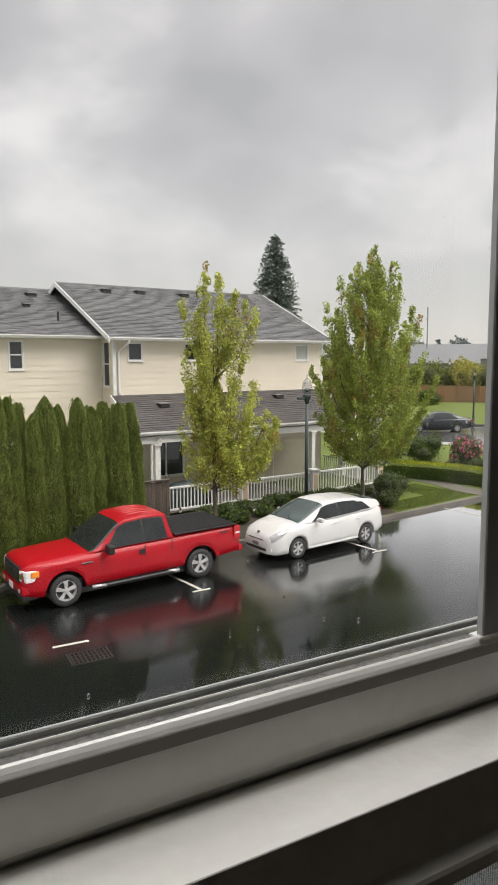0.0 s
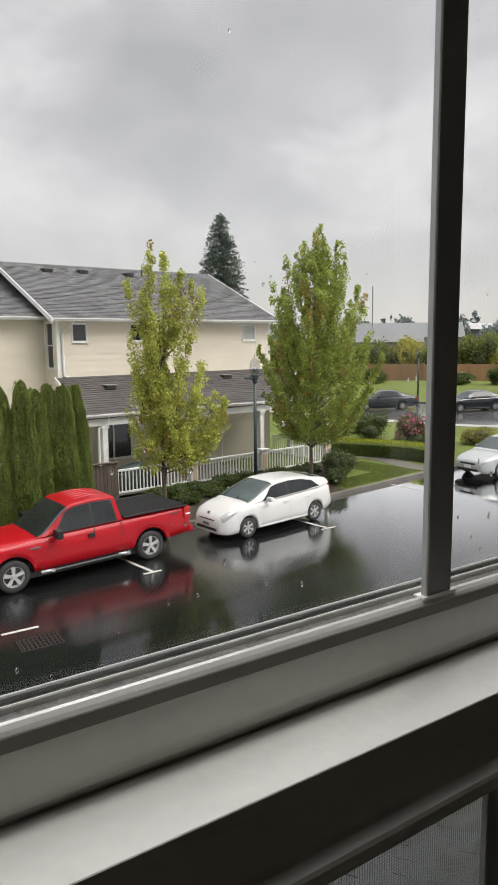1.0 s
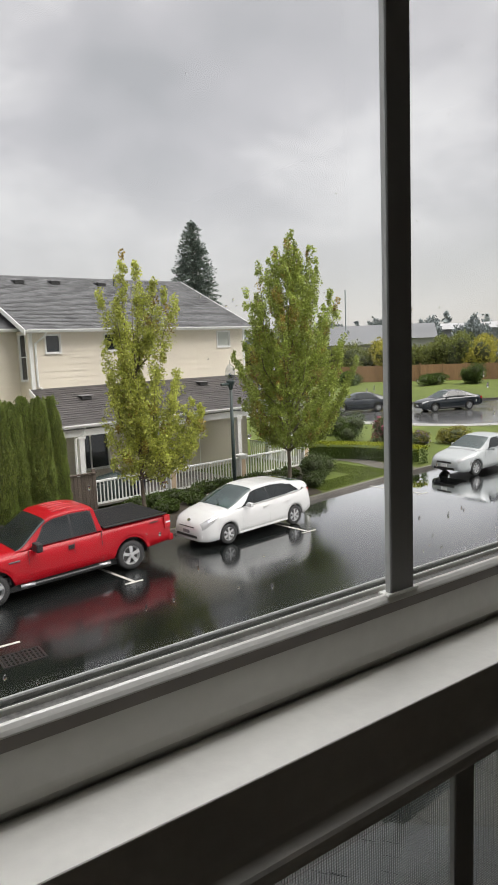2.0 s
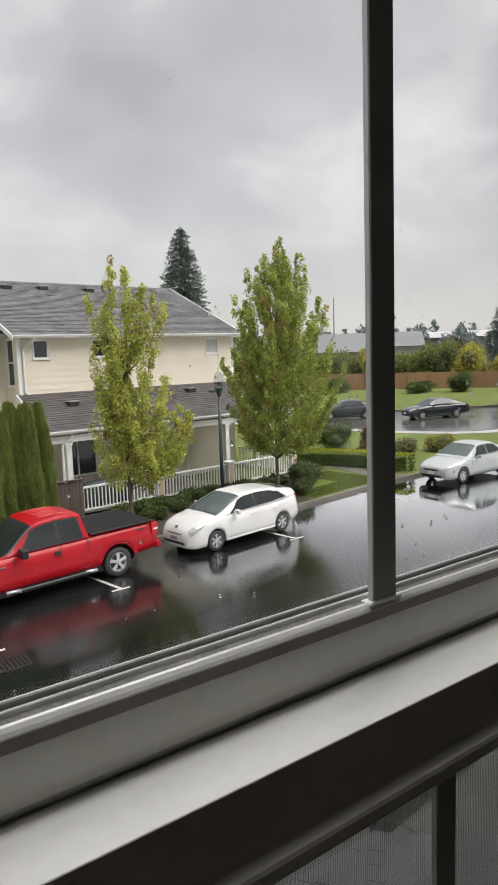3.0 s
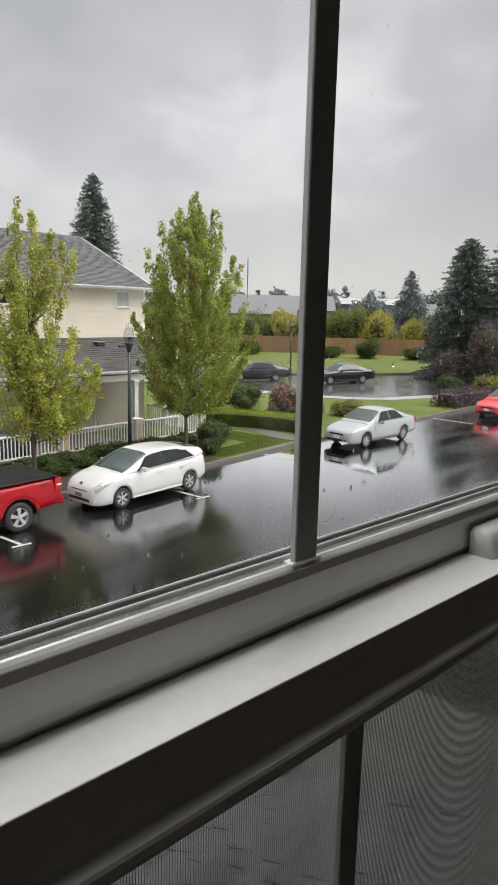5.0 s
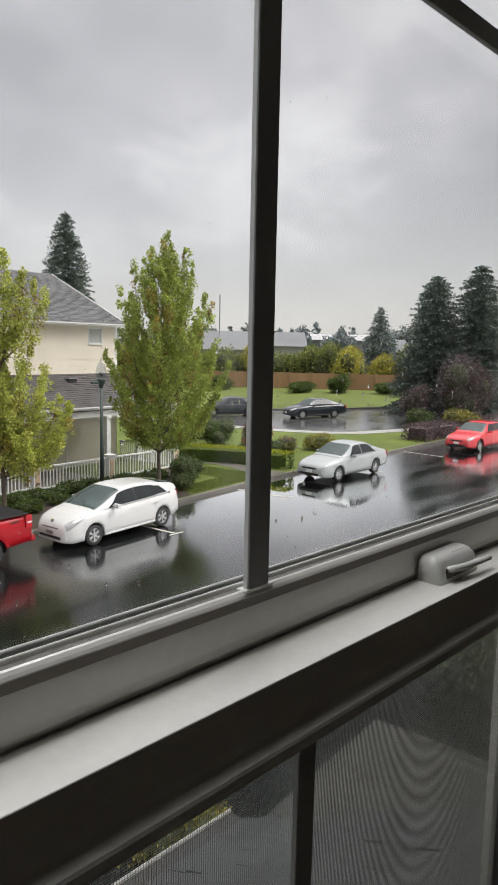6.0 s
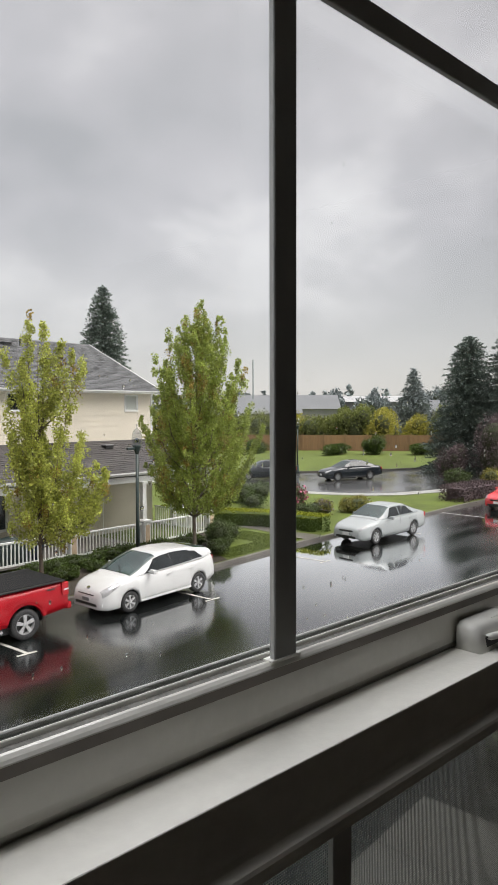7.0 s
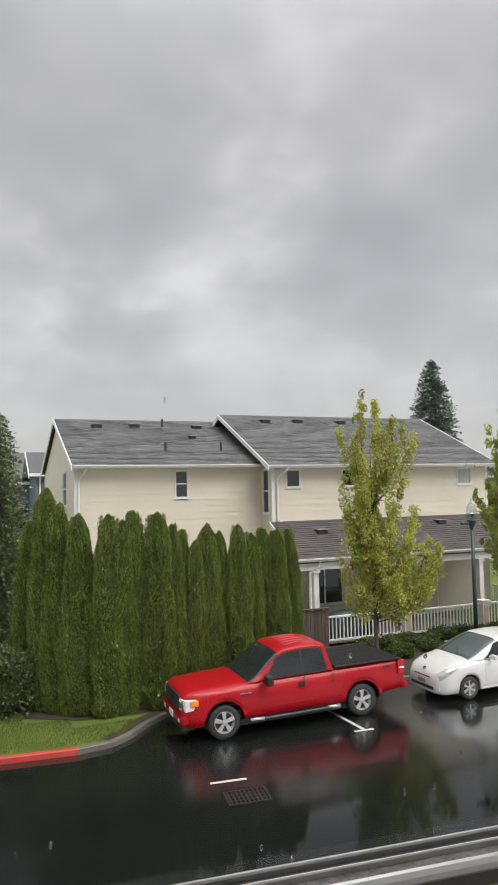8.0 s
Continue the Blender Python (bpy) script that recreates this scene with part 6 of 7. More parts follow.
# limbs of the slim tree: foot height, reach along the kerb's view, tip height, fullness, reach in depth
SLIM = [(2.2, -0.3, 7.85, 1, 0), (2.6, 0.15, 7.6, 1, 0.2), (5.0, 0.75, 7.2, 1, 0.1), (5.0, 1.25, 6.65, 1, -0.2), (5.2, 1.0, 6.95, 0.8, 0.2), (5.5, -0.95, 7.05, 0.7, 0), (4.6, -0.5, 6.6, 1, -0.2), (4.8, 0.4, 6.9, 1, 0),
        (3.0, -0.9, 5.5, 0.9, 0.1), (2.6, -0.8, 4.7, 0.9, -0.3), (2.3, -0.75, 4.1, 0.8, 0.3), (1.9, -0.95, 3.2, 0.9, -0.1), (1.6, -1.05, 2.25, 0.5, 0), (2.8, -0.5, 5.9, 1, 0.2), (2.2, -0.25, 5.1, 1, 0.35), (2.2, -0.2, 5.4, 1, -0.35), (2.0, 0.1, 4.5, 1, 0.4), (2.0, 0.1, 4.3, 1, -0.4),
        (1.9, 0.8, 5.2, 1, 0.1), (1.9, 0.65, 4.8, 1, -0.3), (1.8, 1.3, 4.5, 1, 0.2), (1.8, 1.15, 4.2, 1, -0.3), (1.7, 2.05, 3.6, 1, 0), (1.7, 1.7, 3.7, 1, 0.4), (1.65, 1.95, 3.1, 1, -0.3), (1.6, 1.8, 2.65, 0.9, 0.3), (1.5, 1.3, 2.0, 0.7, 0),
        (1.6, 0.9, 2.9, 1, 0.6), (1.6, 0.8, 2.8, 1, -0.6), (1.7, 0.4, 3.5, 1, 0.6), (1.7, 0.4, 3.4, 1, -0.6), (1.5, -0.4, 2.6, 0.8, 0.5), (1.5, -0.4, 2.5, 0.8, -0.5)]
limbs1 = [(z0, 0.79 * r + 0.61 * d, -0.61 * r + 0.79 * d, z1 * 1.055 + 0.05, full) for z0, r, z1, full, d in SLIM]
maple(8.52, 21.0, "slim young maple with yellow-green leaves before the porch", 1.5, limbs1, 3, warm=0.03, per=66, clump=0.165, leaf=0.074)
limbs2 = []
for i in range(64):
    a = i * 2.39996
    t = (i + 0.5) / 64
    z1 = 2.4 + 6.8 * t ** 0.85
    rmax = np.interp(z1, [2.2, 3.0, 4.0, 5.2, 6.4, 7.4, 8.4, 9.4], [1.3, 2.2, 2.6, 2.45, 2.1, 1.6, 0.95, 0.15])
    r = rmax * rng.uniform(0.62, 1.05)
    limbs2.append((max(1.55, z1 - 0.9 - r * 0.95), r * math.cos(a) * (1.12 if math.cos(a) > 0 else 0.86) + 0.15, r * math.sin(a) * 0.9, z1, 1.0))
limbs2 += [(3.4, 0.5, 0.0, 9.4, 1.0), (3.2, -1.15, 0.1, 8.2, 0.9), (3.0, -1.7, 0.0, 7.3, 0.9), (3.0, 1.85, 0.1, 8.5, 0.9), (2.8, 2.5, 0.0, 7.4, 0.9), (3.6, 1.1, -0.2, 8.9, 0.9), (1.5, 3.0, 0.2, 4.6, 0.9)]
maple(14.95, 21.0, "full young maple with green and bronze leaves beside the path", 1.6, limbs2, 8, warm=0.08, per=56, lean=0.3, clump=0.16, leaf=0.074, leaves=M_maple_green)


def ball_leaves(rng, n, rx, ry, rz, base=0.0, flat=0.5, lumps=7):
    """Leaf centres and directions over a lumpy mound."""
    cs, us = [], []
    ls = [(rng.uniform(-0.6, 0.6) * rx, rng.uniform(-0.6, 0.6) * ry, rng.uniform(0.35, 0.8) * rz, rng.uniform(0.35, 0.6)) for _ in range(lumps)] + [(0, 0, 0.45 * rz, 0.75)]
    for _ in range(n):
        lx, ly, lz, lr = rng.choice(ls)
        v = Vector((rng.gauss(0, 1), rng.gauss(0, 1), rng.gauss(0, 1))).normalized()
        k = rng.uniform(0.62, 1.08)
        p = Vector((lx + v.x * rx * lr * k, ly + v.y * ry * lr * k, max(lz + v.z * rz * lr * 0.85 * k, 0.02)))
        cs.append(p + Vector((0, 0, base)))
        us.append(v + Vector((0, 0, 0.3)))
    return cs, us, ls


def shrub(x, y, rx, ry, h, material, label, name="shrub", category="shrub", seed=1, n=1400, leaf=0.09, group="", flowers=None, z=None, fl=260):
    rng = random.Random(seed)
    ob = thing(name, Matrix.Translation((x, y, kerb_z(x) if z is None else z)), label, category, group)
    h *= 0.8
    cs, us, ls = ball_leaves(rng, int(n * 1.9), rx, ry, h)
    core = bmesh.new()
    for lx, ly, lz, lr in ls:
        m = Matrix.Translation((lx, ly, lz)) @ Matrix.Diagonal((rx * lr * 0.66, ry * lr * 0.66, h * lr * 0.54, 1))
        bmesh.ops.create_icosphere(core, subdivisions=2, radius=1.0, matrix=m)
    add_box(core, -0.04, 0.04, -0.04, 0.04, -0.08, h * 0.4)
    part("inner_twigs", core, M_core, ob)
    leaf_mesh("leaves", cs, [leaf * rng.uniform(0.7, 1.3) for _ in cs], us, material, ob, seed=seed, spread=0.6)
    if flowers:
        pick = [i for i in range(len(cs)) if cs[i].z > h * 0.35]
        rng.shuffle(pick)
        pick = pick[:fl]
        leaf_mesh("blossoms", [cs[i] + us[i].normalized() * leaf * 0.3 for i in pick], [leaf * 1.25] * len(pick), [us[i] for i in pick], flowers, ob, seed=seed + 5, aspect=1.0)
    return ob


# solid cores of shrubs and thujas: inner shade is put into this dark colour
M_core = mat("foliage_core_shade", (0.028, 0.036, 0.012), rough=0.9, vary=0.3, scale=6, bump=0.8, bump_scale=20)


# thuja columns
def thuja(seed, h=5.0, r=0.46, n=40000):
    rng = random.Random(seed)
    ob = thing("thuja", Matrix.Translation((0, 0, -50)), "tall clipped-looking green thuja column in a row", "tree", group="thuja row")
    bumps = [(rng.uniform(0, 6.28), rng.uniform(0.2, h * 0.96), rng.uniform(0.03, 0.12), rng.uniform(0.14, 0.45)) for _ in range(60)]

    def radius(z, a):
        t = z / h
        base = r * min(1.0, 0.9 + 0.6 * t) * (1 - 0.60 * max(0, (t - 0.45) / 0.55) ** 1.3) * max(0.0, 1 - max(0, (t - 0.90) / 0.10) ** 1.8) ** 0.75
        for ba, bz, bh, bw in bumps:
            da = math.atan2(math.sin(a - ba), math.cos(a - ba))
            base += bh * math.exp(-((z - bz) / bw) ** 2 - (da / 0.36) ** 2) * (1 - t * 0.6)
        return max(base, 0.02)

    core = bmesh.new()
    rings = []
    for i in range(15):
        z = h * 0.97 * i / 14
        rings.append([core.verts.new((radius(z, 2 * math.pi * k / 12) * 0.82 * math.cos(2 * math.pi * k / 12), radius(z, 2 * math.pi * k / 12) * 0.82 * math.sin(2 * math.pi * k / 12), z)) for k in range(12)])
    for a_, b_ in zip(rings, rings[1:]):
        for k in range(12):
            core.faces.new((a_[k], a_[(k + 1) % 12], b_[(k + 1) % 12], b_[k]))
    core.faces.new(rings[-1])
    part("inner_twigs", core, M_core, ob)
    cs, us, ss = [], [], []
    while len(cs) < n:
        z = h * rng.random() ** 1.05
        a = rng.uniform(0, 2 * math.pi)
        if rng.random() > 0.25 + radius(z, a) / (r * 1.1):
            continue
        rr = radius(z, a) * rng.uniform(0.84, 1.12) + 0.022 * math.sin(9 * a + 2.1 * z)
        cs.append((rr * math.cos(a), rr * math.sin(a), z + 0.04))
        us.append((0.75 * math.cos(a), 0.75 * math.sin(a), 1.2))
        ss.append(rng.uniform(0.036, 0.08))
    # ragged leaders at the top and loose tufts on the sides
    for k in range(26):
        a = rng.uniform(0, 2 * math.pi)
        zt = h * (rng.uniform(0.86, 0.985) if k < 9 else rng.uniform(0.25, 0.88))
        rr = radius(min(zt, h * 0.9), a) * (rng.uniform(0.35, 0.9) if k < 9 else 0.98)
        tall = rng.uniform(0.22, 0.42)
        for _ in range(130):
            q = rng.random()
            fat = 0.075 * (1 - q) + 0.012
            cs.append((rr * math.cos(a) + rng.gauss(0, fat), rr * math.sin(a) + rng.gauss(0, fat), zt - 0.12 + q * tall))
            us.append((0.3 * math.cos(a), 0.3 * math.sin(a), 1.4))
            ss.append(rng.uniform(0.035, 0.075))
    leaf_mesh("sprays", cs, ss, us, M_arbor, ob, seed=seed, aspect=0.5, spread=0.42)
    return ob


protos = [thuja(31), thuja(32, r=0.42), thuja(33, r=0.5)]
ROW = [(-1.31, 23.4, 4.9, 0.85), (-0.93, 22.8, 5.82, 1.0), (-0.64, 22.2, 5.38, 0.85), (-0.18, 21.6, 5.11, 0.95), (0.52, 21.35, 5.09, 0.95), (0.91, 21.3, 4.93, 0.75),
       (1.23, 21.3, 5.16, 0.8), (1.84, 21.3, 5.11, 0.95), (2.3, 21.35, 4.76, 0.7), (2.62, 21.4, 4.59, 0.7), (2.94, 21.4, 4.3, 0.7), (3.35, 21.4, 4.72, 0.78),
       (3.75, 21.4, 4.51, 0.7), (4.22, 21.4, 4.69, 0.8), (4.67, 21.4, 4.42, 0.75), (5.07, 21.4, 4.54, 0.75), (5.43, 21.4, 4.52, 0.75), (5.98, 21.7, 4.47, 0.72)]
for i, (x, y, top, wide) in enumerate(ROW):
    zb = kerb_z(x) - 0.02
    m = Matrix.Translation((x, y + (0.16, -0.12, 0.05)[i % 3], zb)) @ pose(0, 0, 0, 0, 0, i * 77) @ Matrix.Diagonal((wide * 0.98, wide * 1.04, (top - zb) / 5.0, 1))
    if i < 3:
        protos[i].matrix_basis = m
    else:
        copy_thing(protos[i % 3], m).matrix_basis = m


def conifer(x, y, h, r, z, seed, label, material=None, whorls=30, droop=0.35, per=16, leaf=0.5, base_t=0.05, group="", taper=0.6):
    """A conifer of drooping boughs in whorls."""
    rng = random.Random(seed)
    ob = thing("conifer", Matrix.Translation((x, y, z)), label, "tree", group)
    part("trunk", tube([(0, 0, -0.3), (0, 0, h * 0.5), (0, 0, h)], [h * 0.018, h * 0.011, 0.02], 8), M_bark, ob)
    cs, us, ss = [], [], []
    for w in range(whorls):
        t = base_t + (1 - base_t) * (w + rng.random() * 0.5) / whorls
        R = r * (1 - t) ** taper * rng.uniform(0.82, 1.1) + 0.12
        for b_ in range(max(6, int(per * (1 - t * 0.6)))):
            a = rng.uniform(0, 6.283)
            L = R * rng.uniform(0.7, 1.12)
            steps = max(3, int(L / (leaf * 0.42)))
            for s_ in range(steps):
                q = (s_ + rng.random()) / steps
                rad = L * q
                cs.append((rad * math.cos(a) + rng.gauss(0, leaf * 0.18), rad * math.sin(a) + rng.gauss(0, leaf * 0.18), h * t - droop * rad * (0.4 + q * 0.6) + rng.gauss(0, leaf * 0.15)))
                us.append((math.cos(a), math.sin(a), 0.35))
                ss.append(leaf * rng.uniform(0.6, 1.2))
    leaf_mesh("boughs", cs, ss, us, material or M_conifer, ob, seed=seed, aspect=0.38, spread=0.45)
    return ob


# mid and far needles have the haze of distance put into paler bases
M_conifer_mid = leaf_mat("haze_paled_needles", (0.115, 0.15, 0.125), island=0.3, through_light=0.05)
M_spruce = leaf_mat("spruce_needles", (0.16, 0.19, 0.095), island=0.35, through_light=0.08)
M_conifer_far = leaf_mat("misty_conifer_needles", (0.115, 0.145, 0.122), island=0.3, through_light=0.05)
conifer(39.8, 59.4, 17.6, 4.1, 0.6, 41, "tall dark green conifer behind the house", M_conifer_far, whorls=70, per=50, leaf=0.36, taper=0.55, droop=0.2)
conifer(49.4, 25.6, 10.6, 3.5, 0.9, 42, "dark conifer at the edge of the far lawn", M_conifer_mid, taper=0.48, whorls=60, per=60, leaf=0.26, droop=0.15, base_t=0.02, group="dark conifers")
conifer(50.6, 22.6, 11.4, 3.5, 0.9, 43, "dark conifer at the edge of the far lawn", M_conifer_mid, taper=0.48, whorls=60, per=60, leaf=0.26, droop=0.15, base_t=0.02, group="dark conifers")
conifer(52.5, 19.0, 11.0, 3.5, 0.9, 44, "dark conifer at the edge of the far lawn", M_conifer_mid, taper=0.48, whorls=60, per=60, leaf=0.26, droop=0.15, base_t=0.02, group="dark conifers")
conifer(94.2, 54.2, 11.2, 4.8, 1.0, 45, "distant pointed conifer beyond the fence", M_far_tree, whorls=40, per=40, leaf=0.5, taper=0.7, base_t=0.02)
conifer(-1.85, 30.0, 8.9, 1.9, -0.1, 46, "blue-green spruce at the corner of the lawn", M_spruce, whorls=50, per=52, leaf=0.17, base_t=0.04)
shrub(-1.95, 22.9 - 0.6, 0.85, 0.7, 1.9, M_shrub, "broad-leaved evergreen shrub beside the thuja row", seed=51, n=4200, leaf=0.10)

shrub(8.7, 6.3, 1.7, 1.5, 2.0, M_shrub, "dark broad-leaved shrub beside the concrete apron", seed=52, n=3600, leaf=0.10, z=gz(9.3))
shrub(2.3, 7.9, 0.8, 0.5, 0.6, M_yellow, "low yellow-green shrub below the porch gutter", seed=53, n=900, leaf=0.06, z=gz(2.3))

# the bed below the railing and the grass corner
for i, (x, y, rx, h) in enumerate([(9.6, 23.3, 0.7, 0.75), (10.6, 23.4, 0.8, 0.7), (11.7, 23.3, 0.8, 0.65), (12.9, 23.3, 0.8, 0.7), (14.0, 23.2, 0.75, 0.7), (15.2, 23.0, 0.8, 0.7), (16.4, 22.7, 0.7, 0.75), (8.9, 22.6, 0.6, 0.7), (10.2, 22.3, 0.6, 0.6), (11.6, 22.4, 0.6, 0.55), (13.4, 22.2, 0.6, 0.5)]):
    shrub(x, y, rx, 0.55, h * 0.78, M_hedge, "low dark evergreen shrub in the railing bed", seed=60 + i, n=700, leaf=0.08, group="railing bed shrubs")
for i, (x, y, rx, h) in enumerate([(16.9, 21.5, 0.8, 1.15), (17.7, 22.2, 0.8, 1.0), (16.2, 20.9, 0.6, 0.7), (18.5, 22.9, 0.6, 0.85)]):
    shrub(x, y, rx, rx * 0.9, h, M_shrub, "feathery grey-green shrub at the path corner", seed=80 + i, n=1300, leaf=0.07, group="path corner shrubs")
maple(19.9, 27.6, "small dark-leaved tree behind the porch railing", 1.0, [(0.9, 0.7 * math.cos(i * 2.4) * (0.5 + i % 3 * 0.35), 0.7 * math.sin(i * 2.4) * (0.5 + i % 3 * 0.35), 1.6 + 0.14 * i, 1.0) for i in range(14)], 12, per=26)


def clipped_hedge(line, w, h, material, top_material, label, seed, n=2600, leaf=0.06):
    rng = random.Random(seed)
    ob = thing("hedge", Matrix(), label, "hedge")
    ln = [0.0]
    for p, q in zip(line, line[1:]):
        ln.append(ln[-1] + math.hypot(q[0] - p[0], q[1] - p[1]))
    inner = [tuple(Vector(line[0]).lerp(Vector(line[1]), 0.25)), *line[1:-1], tuple(Vector(line[-1]).lerp(Vector(line[-2]), 0.25))]
    core = ribbon("inner_twigs", inner, -w * 0.36, w * 0.36, 0.1, 0.13 + h * 0.8, material, ob)
    sets = {material: ([], [], []), top_material: ([], [], [])}
    for _ in range(n):
        d = rng.uniform(0, ln[-1])
        i = max(k for k in range(len(ln) - 1) if ln[k] <= d)
        t = (d - ln[i]) / (ln[i + 1] - ln[i])
        p, q = Vector(line[i]), Vector(line[i + 1])
        c, e_ = p.lerp(q, t), (q - p).normalized()
        nx, ny = -e_.y, e_.x
        zz = kerb_z(c.x)
        if rng.random() < 0.06:
            k = rng.choice((0, -1))
            c = Vector(line[k])
            zz = kerb_z(c.x)
            o, z_, up = rng.uniform(-w / 2, w / 2), zz + h * rng.random(), (e_.x * (1 if k else -1), e_.y * (1 if k else -1), 0.3)
            s_ = sets[material]
        elif rng.random() < 0.42:
            o, z_, up = rng.uniform(-w / 2, w / 2), zz + h + rng.gauss(0, 0.02), (0, 0, 1)
            s_ = sets[top_material]
        else:
            sd = rng.choice((-1, 1))
            z_ = zz + h * rng.random()
            o, up = sd * w / 2 * rng.uniform(0.92, 1.05), (sd * nx, sd * ny, 0.3)
            s_ = sets[material if z_ < zz + h * 0.75 else top_material]
        s_[0].append((c.x + nx * o, c.y + ny * o, z_)); s_[1].append(leaf * rng.uniform(0.7, 1.4)); s_[2].append(up)
    for k, (m_, v) in enumerate(sets.items()):
        leaf_mesh("leaves" if k == 0 else "young_shoots", v[0], v[1], v[2], m_, ob, seed=seed + k, spread=0.5)
    return ob


clipped_hedge([(20.6, 26.0), (21.1, 24.7), (21.75, 23.3), (22.1, 21.7), (22.15, 20.1)], 0.75, 0.72, M_hedge, M_hedge_lime, "clipped box hedge with lime green tops along the path", 91, n=6500, leaf=0.075)
clipped_hedge([(33.6, 19.6), (35.2, 19.5), (37.0, 19.1), (40, 18.2), (44, 17.4)], 1.5, 0.85, M_purple, M_purple, "low dark plum hedge at the end of the grass island", 92, n=4500, leaf=0.12)
shrub(25.6, 27.2, 1.15, 1.0, 1.45, M_hedge, "round green shrub behind the path hedge", seed=101, n=1800, leaf=0.09)
shrub(25.4, 24.3, 1.0, 0.9, 1.75, M_shrub, "flowering rhododendron with pink blossoms", seed=102, n=1500, leaf=0.11, flowers=M_pink, fl=420)
shrub(24.3, 22.7, 0.75, 0.7, 0.95, M_shrub, "grey-green round shrub behind the hedge", seed=103, n=1000, leaf=0.07)
shrub(25.9, 22.8, 0.8, 0.7, 0.9, M_yellow, "mixed perennial clump with violet flowers", seed=104, n=1000, leaf=0.08, flowers=M_violet, fl=160)
shrub(27.6, 22.2, 1.2, 0.8, 0.8, M_yellow, "olive perennial clump on the grass island", seed=105, n=1200, leaf=0.08)
shrub(24.0, 24.2, 0.3, 0.3, 0.8, M_shrub, "small rose bush with red flowers", seed=106, n=260, leaf=0.06, flowers=M_tail, fl=60)
shrub(26.6, 29.6, 1.3, 1.1, 1.6, M_shrub, "dark shrub beside the house end", seed=107, n=1500, leaf=0.1)
shrub(23.5, 27.9, 0.9, 0.9, 1.5, M_shrub, "dark shrub beside the house end", seed=108, n=1200, leaf=0.1)
shrub(38.6, 18.6, 1.6, 1.1, 1.7, M_yellow, "pale variegated shrub by the dark hedge", seed=109, n=1400, leaf=0.13)
shrub(44.0, 21.2, 2.6, 2.2, 4.6, M_purple, "dark plum-leaved small tree by the lane", name="plum_tree", category="tree", seed=110, n=5200, leaf=0.16)
shrub(41.8, 23.6, 1.4, 1.3, 2.9, M_purple, "dark plum-leaved shrub by the lane", seed=111, n=2400, leaf=0.15)
shrub(40.6, 22.6, 1.3, 0.9, 1.2, M_shrub, "olive shrub at the lane edge", seed=112, n=1000, leaf=0.13)

# far lawn edge: cedar fence, bushes before and behind it
FX0, FY0, FX1, FY1 = 76.0, 25.5, 48.0, 74.0
fd = Vector((FX1 - FX0, FY1 - FY0))
flen = fd.length
fence = thing("cedar_fence", Matrix.Translation((FX0, FY0, 1.15)) @ pose(0, 0, 0, 0, 0, math.degrees(math.atan2(fd.y, fd.x))), "long orange-brown cedar board fence beyond the lawn", "fence")
nseg = 23
pm, bmh = None, None
for i in range(nseg):
    x0 = i * flen / nseg
    if pm is None:
        pm = part("fence_post", box(-0.07, 0.07, -0.07, 0.07, -0.3, 1.95, 0.01), M_cedar, fence).data
        bmh = part("fence_panel", box(0.08, flen / nseg - 0.08, -0.03, 0.03, -0.05, 1.8, 0.006), M_cedar, fence).data
    else:
        for nm, me in (("fence_post", pm), ("fence_panel", bmh)):
            ob = new(nm, me)
            ob.parent = fence
            ob.location = (x0, 0, 0)
part("fence_rail", box(0, flen, -0.06, -0.03, 1.5, 1.6), M_cedar, fence)
for i, (x, y, rx, h) in enumerate([(60.6, 40.7, 1.6, 2.2), (58.2, 44.0, 2.2, 1.3), (62.9, 36.4, 2.2, 1.4), (65.6, 33.0, 2.0, 1.6), (55.0, 52.6, 2.0, 1.8), (52.5, 57.5, 2.4, 1.5)]):
    shrub(x, y, rx, 1.3, h, M_hedge, "rounded green bush before the cedar fence", seed=120 + i, n=1800, leaf=0.16, group="fence bushes", z=gz(x) + 0.1)
rng = random.Random(9)
for i in range(15):
    t = (i + 0.3) / 15
    x, y = FX0 + fd.x * t + 4.5, FY0 + fd.y * t + 2.5
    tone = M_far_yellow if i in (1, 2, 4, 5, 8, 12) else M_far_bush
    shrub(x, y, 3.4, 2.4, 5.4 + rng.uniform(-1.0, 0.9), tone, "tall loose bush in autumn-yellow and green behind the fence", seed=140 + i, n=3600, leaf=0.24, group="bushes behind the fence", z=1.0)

# ---- distance ----
far = random.Random(77)
cs, us, ss = [], [], []
for i in range(150):
    a = radians(-20 + 150 * i / 150)
    D = far.uniform(230, 320)
    cx, cy, h, r = -3 + D * math.cos(a), 3 + D * math.sin(a), far.uniform(7, 15), far.uniform(3, 8)
    for _ in range(60):
        t = far.random()
        q = far.uniform(0, 6.28)
        rr = r * (1 - t ** 1.5) * far.uniform(0.6, 1.0)
        cs.append((cx + rr * math.cos(q), cy + rr * math.sin(q), 0.5 + h * t)); us.append((math.cos(q), math.sin(q), 0.6)); ss.append(far.uniform(1.5, 3.2))
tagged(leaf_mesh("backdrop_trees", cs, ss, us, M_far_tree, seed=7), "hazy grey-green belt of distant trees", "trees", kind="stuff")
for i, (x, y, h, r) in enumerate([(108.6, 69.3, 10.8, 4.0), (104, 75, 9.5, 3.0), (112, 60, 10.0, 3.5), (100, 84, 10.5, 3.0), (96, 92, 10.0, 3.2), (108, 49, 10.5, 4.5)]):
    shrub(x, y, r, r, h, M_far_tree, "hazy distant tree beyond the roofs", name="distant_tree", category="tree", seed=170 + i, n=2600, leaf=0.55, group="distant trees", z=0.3)


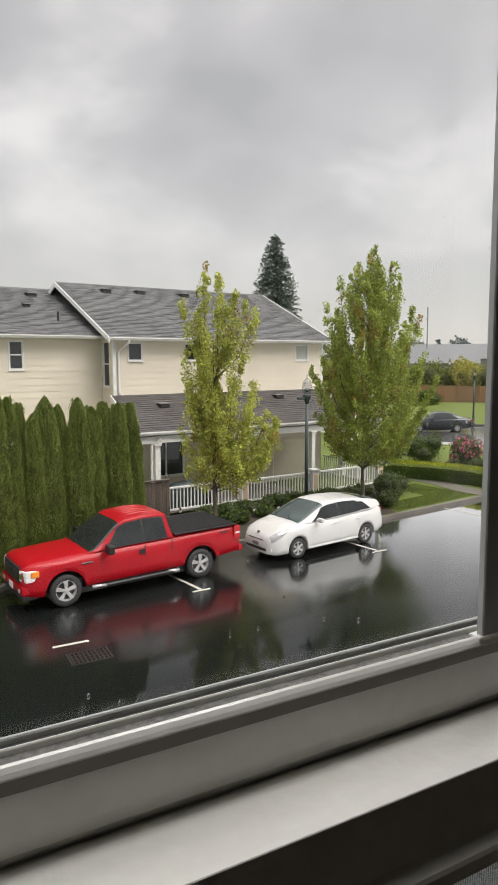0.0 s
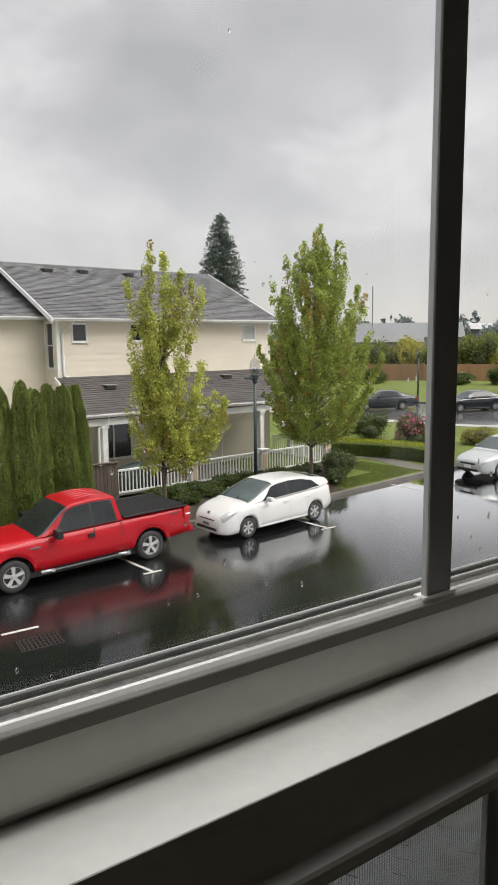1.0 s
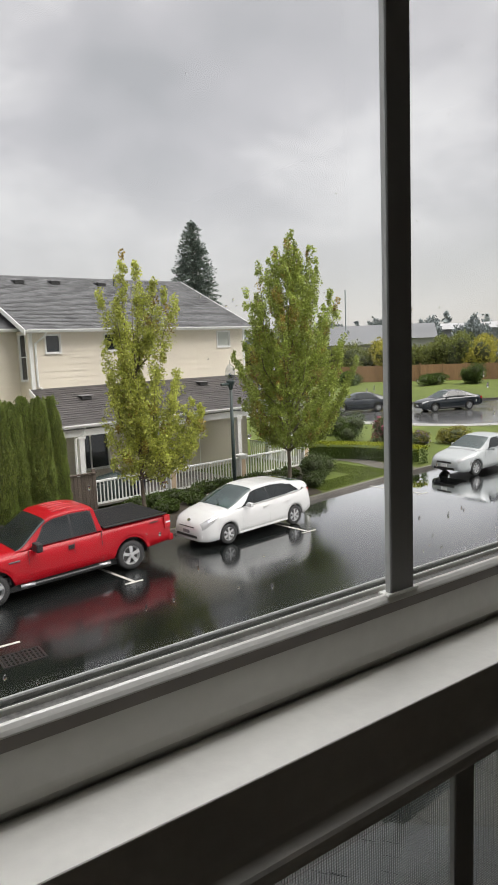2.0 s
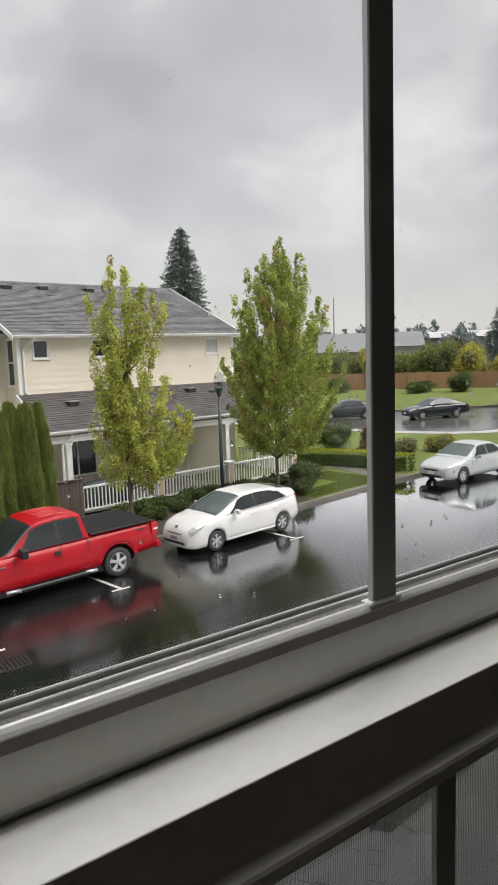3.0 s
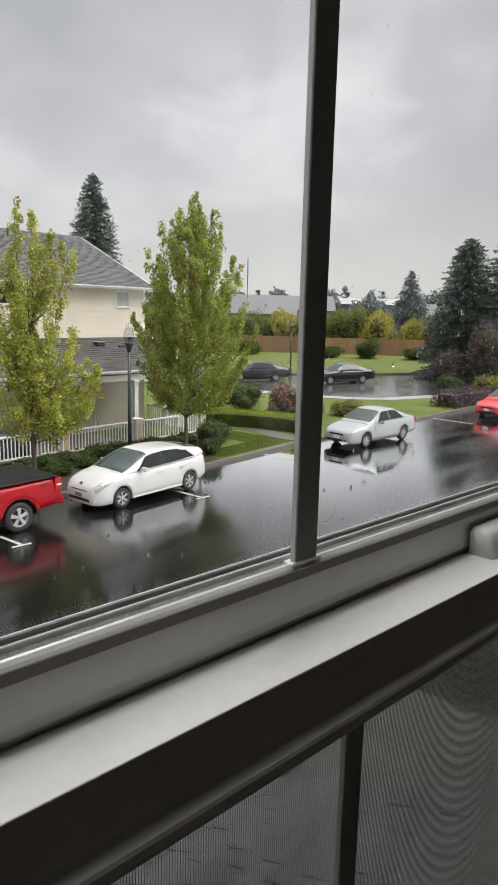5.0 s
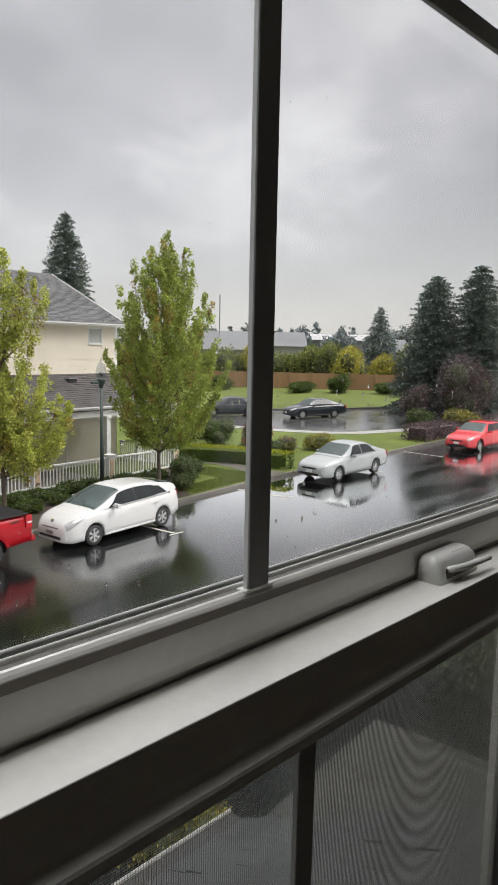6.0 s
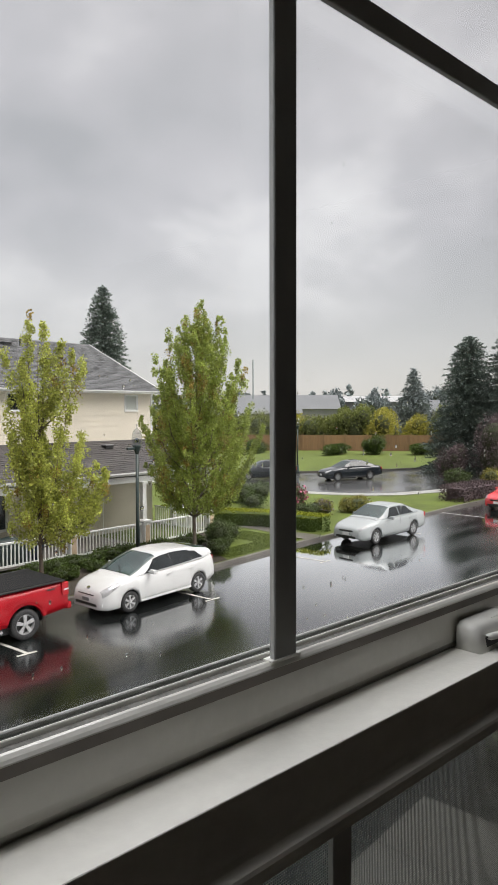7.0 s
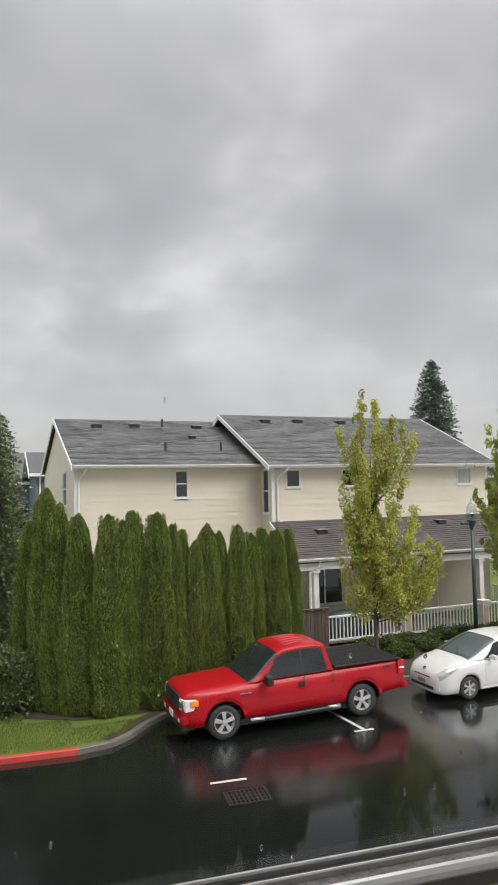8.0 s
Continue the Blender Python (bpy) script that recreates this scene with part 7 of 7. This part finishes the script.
def far_house(x, y, w, d, h, rise, turn, label, wall=None, roof=None, z=0.8):
    ob = thing("distant_house", Matrix.Translation((x, y, z)) @ pose(0, 0, 0, 0, 0, turn), label, "building", group="distant roofs")
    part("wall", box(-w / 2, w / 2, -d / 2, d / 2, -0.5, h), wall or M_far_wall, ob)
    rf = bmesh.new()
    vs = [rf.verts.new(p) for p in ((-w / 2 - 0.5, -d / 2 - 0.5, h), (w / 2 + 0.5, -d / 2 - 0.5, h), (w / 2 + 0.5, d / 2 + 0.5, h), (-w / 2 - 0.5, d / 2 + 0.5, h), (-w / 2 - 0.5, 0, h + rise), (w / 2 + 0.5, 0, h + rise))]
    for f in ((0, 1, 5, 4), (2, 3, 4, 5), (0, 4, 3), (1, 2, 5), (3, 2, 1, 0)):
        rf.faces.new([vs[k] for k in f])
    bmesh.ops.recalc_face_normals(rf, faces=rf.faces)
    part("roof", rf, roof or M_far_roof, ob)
    for k in range(3):
        px = -w / 2 + w * (k + 0.5) / 3
        part("window", box(px - 0.6, px + 0.6, -d / 2 - 0.04, -d / 2 + 0.02, h * 0.45, h * 0.75), M_house_glass, ob)
    return ob


far_house(69.5, 63.5, 9, 7, 4.6, 1.9, -48, "distant grey bungalow with a shallow roof")
far_house(83.5, 70.5, 15, 9, 5.2, 2.2, -50, "distant grey-roofed house beyond the bushes")
far_house(114.5, 79.5, 34, 14, 6.6, 1.2, -57, "long pale commercial building in the distance", roof=M_far_wall)
far_house(104.0, 48.0, 14, 9, 4.6, 2.0, -65, "distant grey-roofed house beyond the conifers")
M_blue = mat("blue_grey_siding", (0.17, 0.20, 0.25), rough=0.6, vary=0.08, scale=2, fine=0.05)
M_white_trim_far = mat("white_gutter_paint", (0.72, 0.73, 0.73), rough=0.45, vary=0.05, scale=3)
for x, y, w, d, h, rise in ((6.1, 57.5, 9.0, 6.0, 6.8, 1.85), (-1.5, 64.5, 8.0, 8.0, 6.3, 2.7)):
    nb = far_house(x, y, w, d, h, rise, 0, "blue-grey neighbour house with white gutters and downspout", wall=M_blue, roof=M_shingle, z=0.2)
    e, r_ = d / 2 + 0.5, w / 2 + 0.5
    part("gutter", box(-r_, r_, -e - 0.14, -e - 0.004, h - 0.06, h + 0.16), M_white_trim_far, nb, "white gutter")
    part("downspout", tube([(-w / 2 + 0.25, -e - 0.05, h - 0.05), (-w / 2 + 0.25, -d / 2 - 0.09, h - 0.5), (-w / 2 + 0.25, -d / 2 - 0.09, -0.2)], [0.07, 0.07, 0.07], 6), M_white_trim_far, nb, "white downspout")
    for side in (-1, 1):
        rk = bmesh.new()
        lo, hi = (-r_ - 0.006, side * e, h), (-r_ - 0.006, 0, h + rise)
        ring = [rk.verts.new((lo[0] - dx, yy, zz)) for dx in (0.0, 0.06) for yy, zz in ((lo[1], lo[2] - 0.22), (hi[1], hi[2] - 0.22), (hi[1], hi[2] + 0.03), (lo[1], lo[2] + 0.03))]
        for f in ((0, 1, 2, 3), (7, 6, 5, 4), (0, 4, 5, 1), (1, 5, 6, 2), (2, 6, 7, 3), (3, 7, 4, 0)):
            rk.faces.new([ring[k] for k in f])
        bmesh.ops.recalc_face_normals(rk, faces=rk.faces)
        part("rake_board", rk, M_white_trim_far, nb, "white rake board")

pole = thing("utility_pole", Matrix.Translation((72.4, 67.9, 0.8)), "distant thin wooden utility pole", "pole")
# shares the far trees' pale tone, which has the haze in its colour
part("mast", tube([(0, 0, -0.3), (0, 0, 12.2)], [0.12, 0.08], 8), M_far_tree, pole)


# ---- street lamps ----
def street_lamp(x, y, h=4.25, label="dark green lamp post with an acorn glass globe"):
    ob = thing("street_lamp", Matrix.Translation((x, y, kerb_z(x) - 0.02)), label, "street lamp", group="street lamps")
    part("base", lathe([(0.17, -0.05), (0.17, 0.12), (0.12, 0.2), (0.1, 0.55), (0.075, 0.62)], 14), M_pole, ob, smooth=True)
    part("pole", tube([(0, 0, 0.5), (0, 0, h)], [0.07, 0.052], 12), M_pole, ob, smooth=True)
    part("capital", lathe([(0.055, h - 0.1), (0.09, h + 0.02), (0.14, h + 0.14), (0.16, h + 0.2), (0.13, h + 0.22)], 14), M_pole, ob, smooth=True)
    part("globe", lathe([(0.12, h + 0.2), (0.165, h + 0.3), (0.18, h + 0.42), (0.17, h + 0.55), (0.15, h + 0.6)], 18), M_globe, ob, "clear ribbed acorn globe", smooth=True)
    part("globe_cap", lathe([(0.15, h + 0.6), (0.135, h + 0.66), (0.07, h + 0.74), (0.02, h + 0.78), (0.018, h + 0.9), (0.005, h + 0.93)], 16), M_globe, ob, smooth=True)
    part("inner_reflector", lathe([(0.06, h + 0.3), (0.08, h + 0.4), (0.02, h + 0.46)], 12), M_chrome, ob)
    part("side_arm", box(-0.42, -0.1, -0.05, 0.05, h + 0.06, h + 0.14, 0.02), M_pole, ob, "short dark side fitting")
    return ob


street_lamp(12.27, 21.0, 4.2)
street_lamp(41.5, 36.4, 3.6, "dark lamp post with a white globe by the lane")

# pot plant leaves and meter box
rng = random.Random(14)
cs, us, _ = ball_leaves(rng, 260, 0.4, 0.4, 0.5, base=0.6)
leaf_mesh("plant", cs, [0.12] * len(cs), us, M_yellow, POT, "green and yellow leaves", 15)
rng = random.Random(18)
cs, us, ss = [], [], []
for _ in range(34000):
    x, y = rng.uniform(-6, 1.6), rng.uniform(19.3, 22.4)
    if y < np.interp(x, [p[0] for p in FRONT_KERB], [p[1] for p in FRONT_KERB]) + 0.18 or (x > -0.5 and y > 20.5) or (x > -1.6 and y > 21.4):
        continue
    cs.append((x, y, kerb_z(x) + 0.03)); us.append((rng.gauss(0, 0.2), rng.gauss(0, 0.2), 1)); ss.append(rng.uniform(0.03, 0.065))
for _ in range(30000):
    x, y = rng.uniform(15.8, 20.2), rng.uniform(19.95, 23.2)
    if y > 21.2 and x < 18.6:
        continue
    cs.append((x, y, kerb_z(x) + 0.03)); us.append((rng.gauss(0, 0.2), rng.gauss(0, 0.2), 1)); ss.append(rng.uniform(0.03, 0.065))
M_blade = leaf_mat("grass_blade", (0.105, 0.138, 0.024), island=0.4)
tagged(leaf_mesh("grass", cs, ss, us, M_blade, seed=5, aspect=0.2, spread=0.25), "short wet grass blades on the lawn", "grass", kind="stuff")
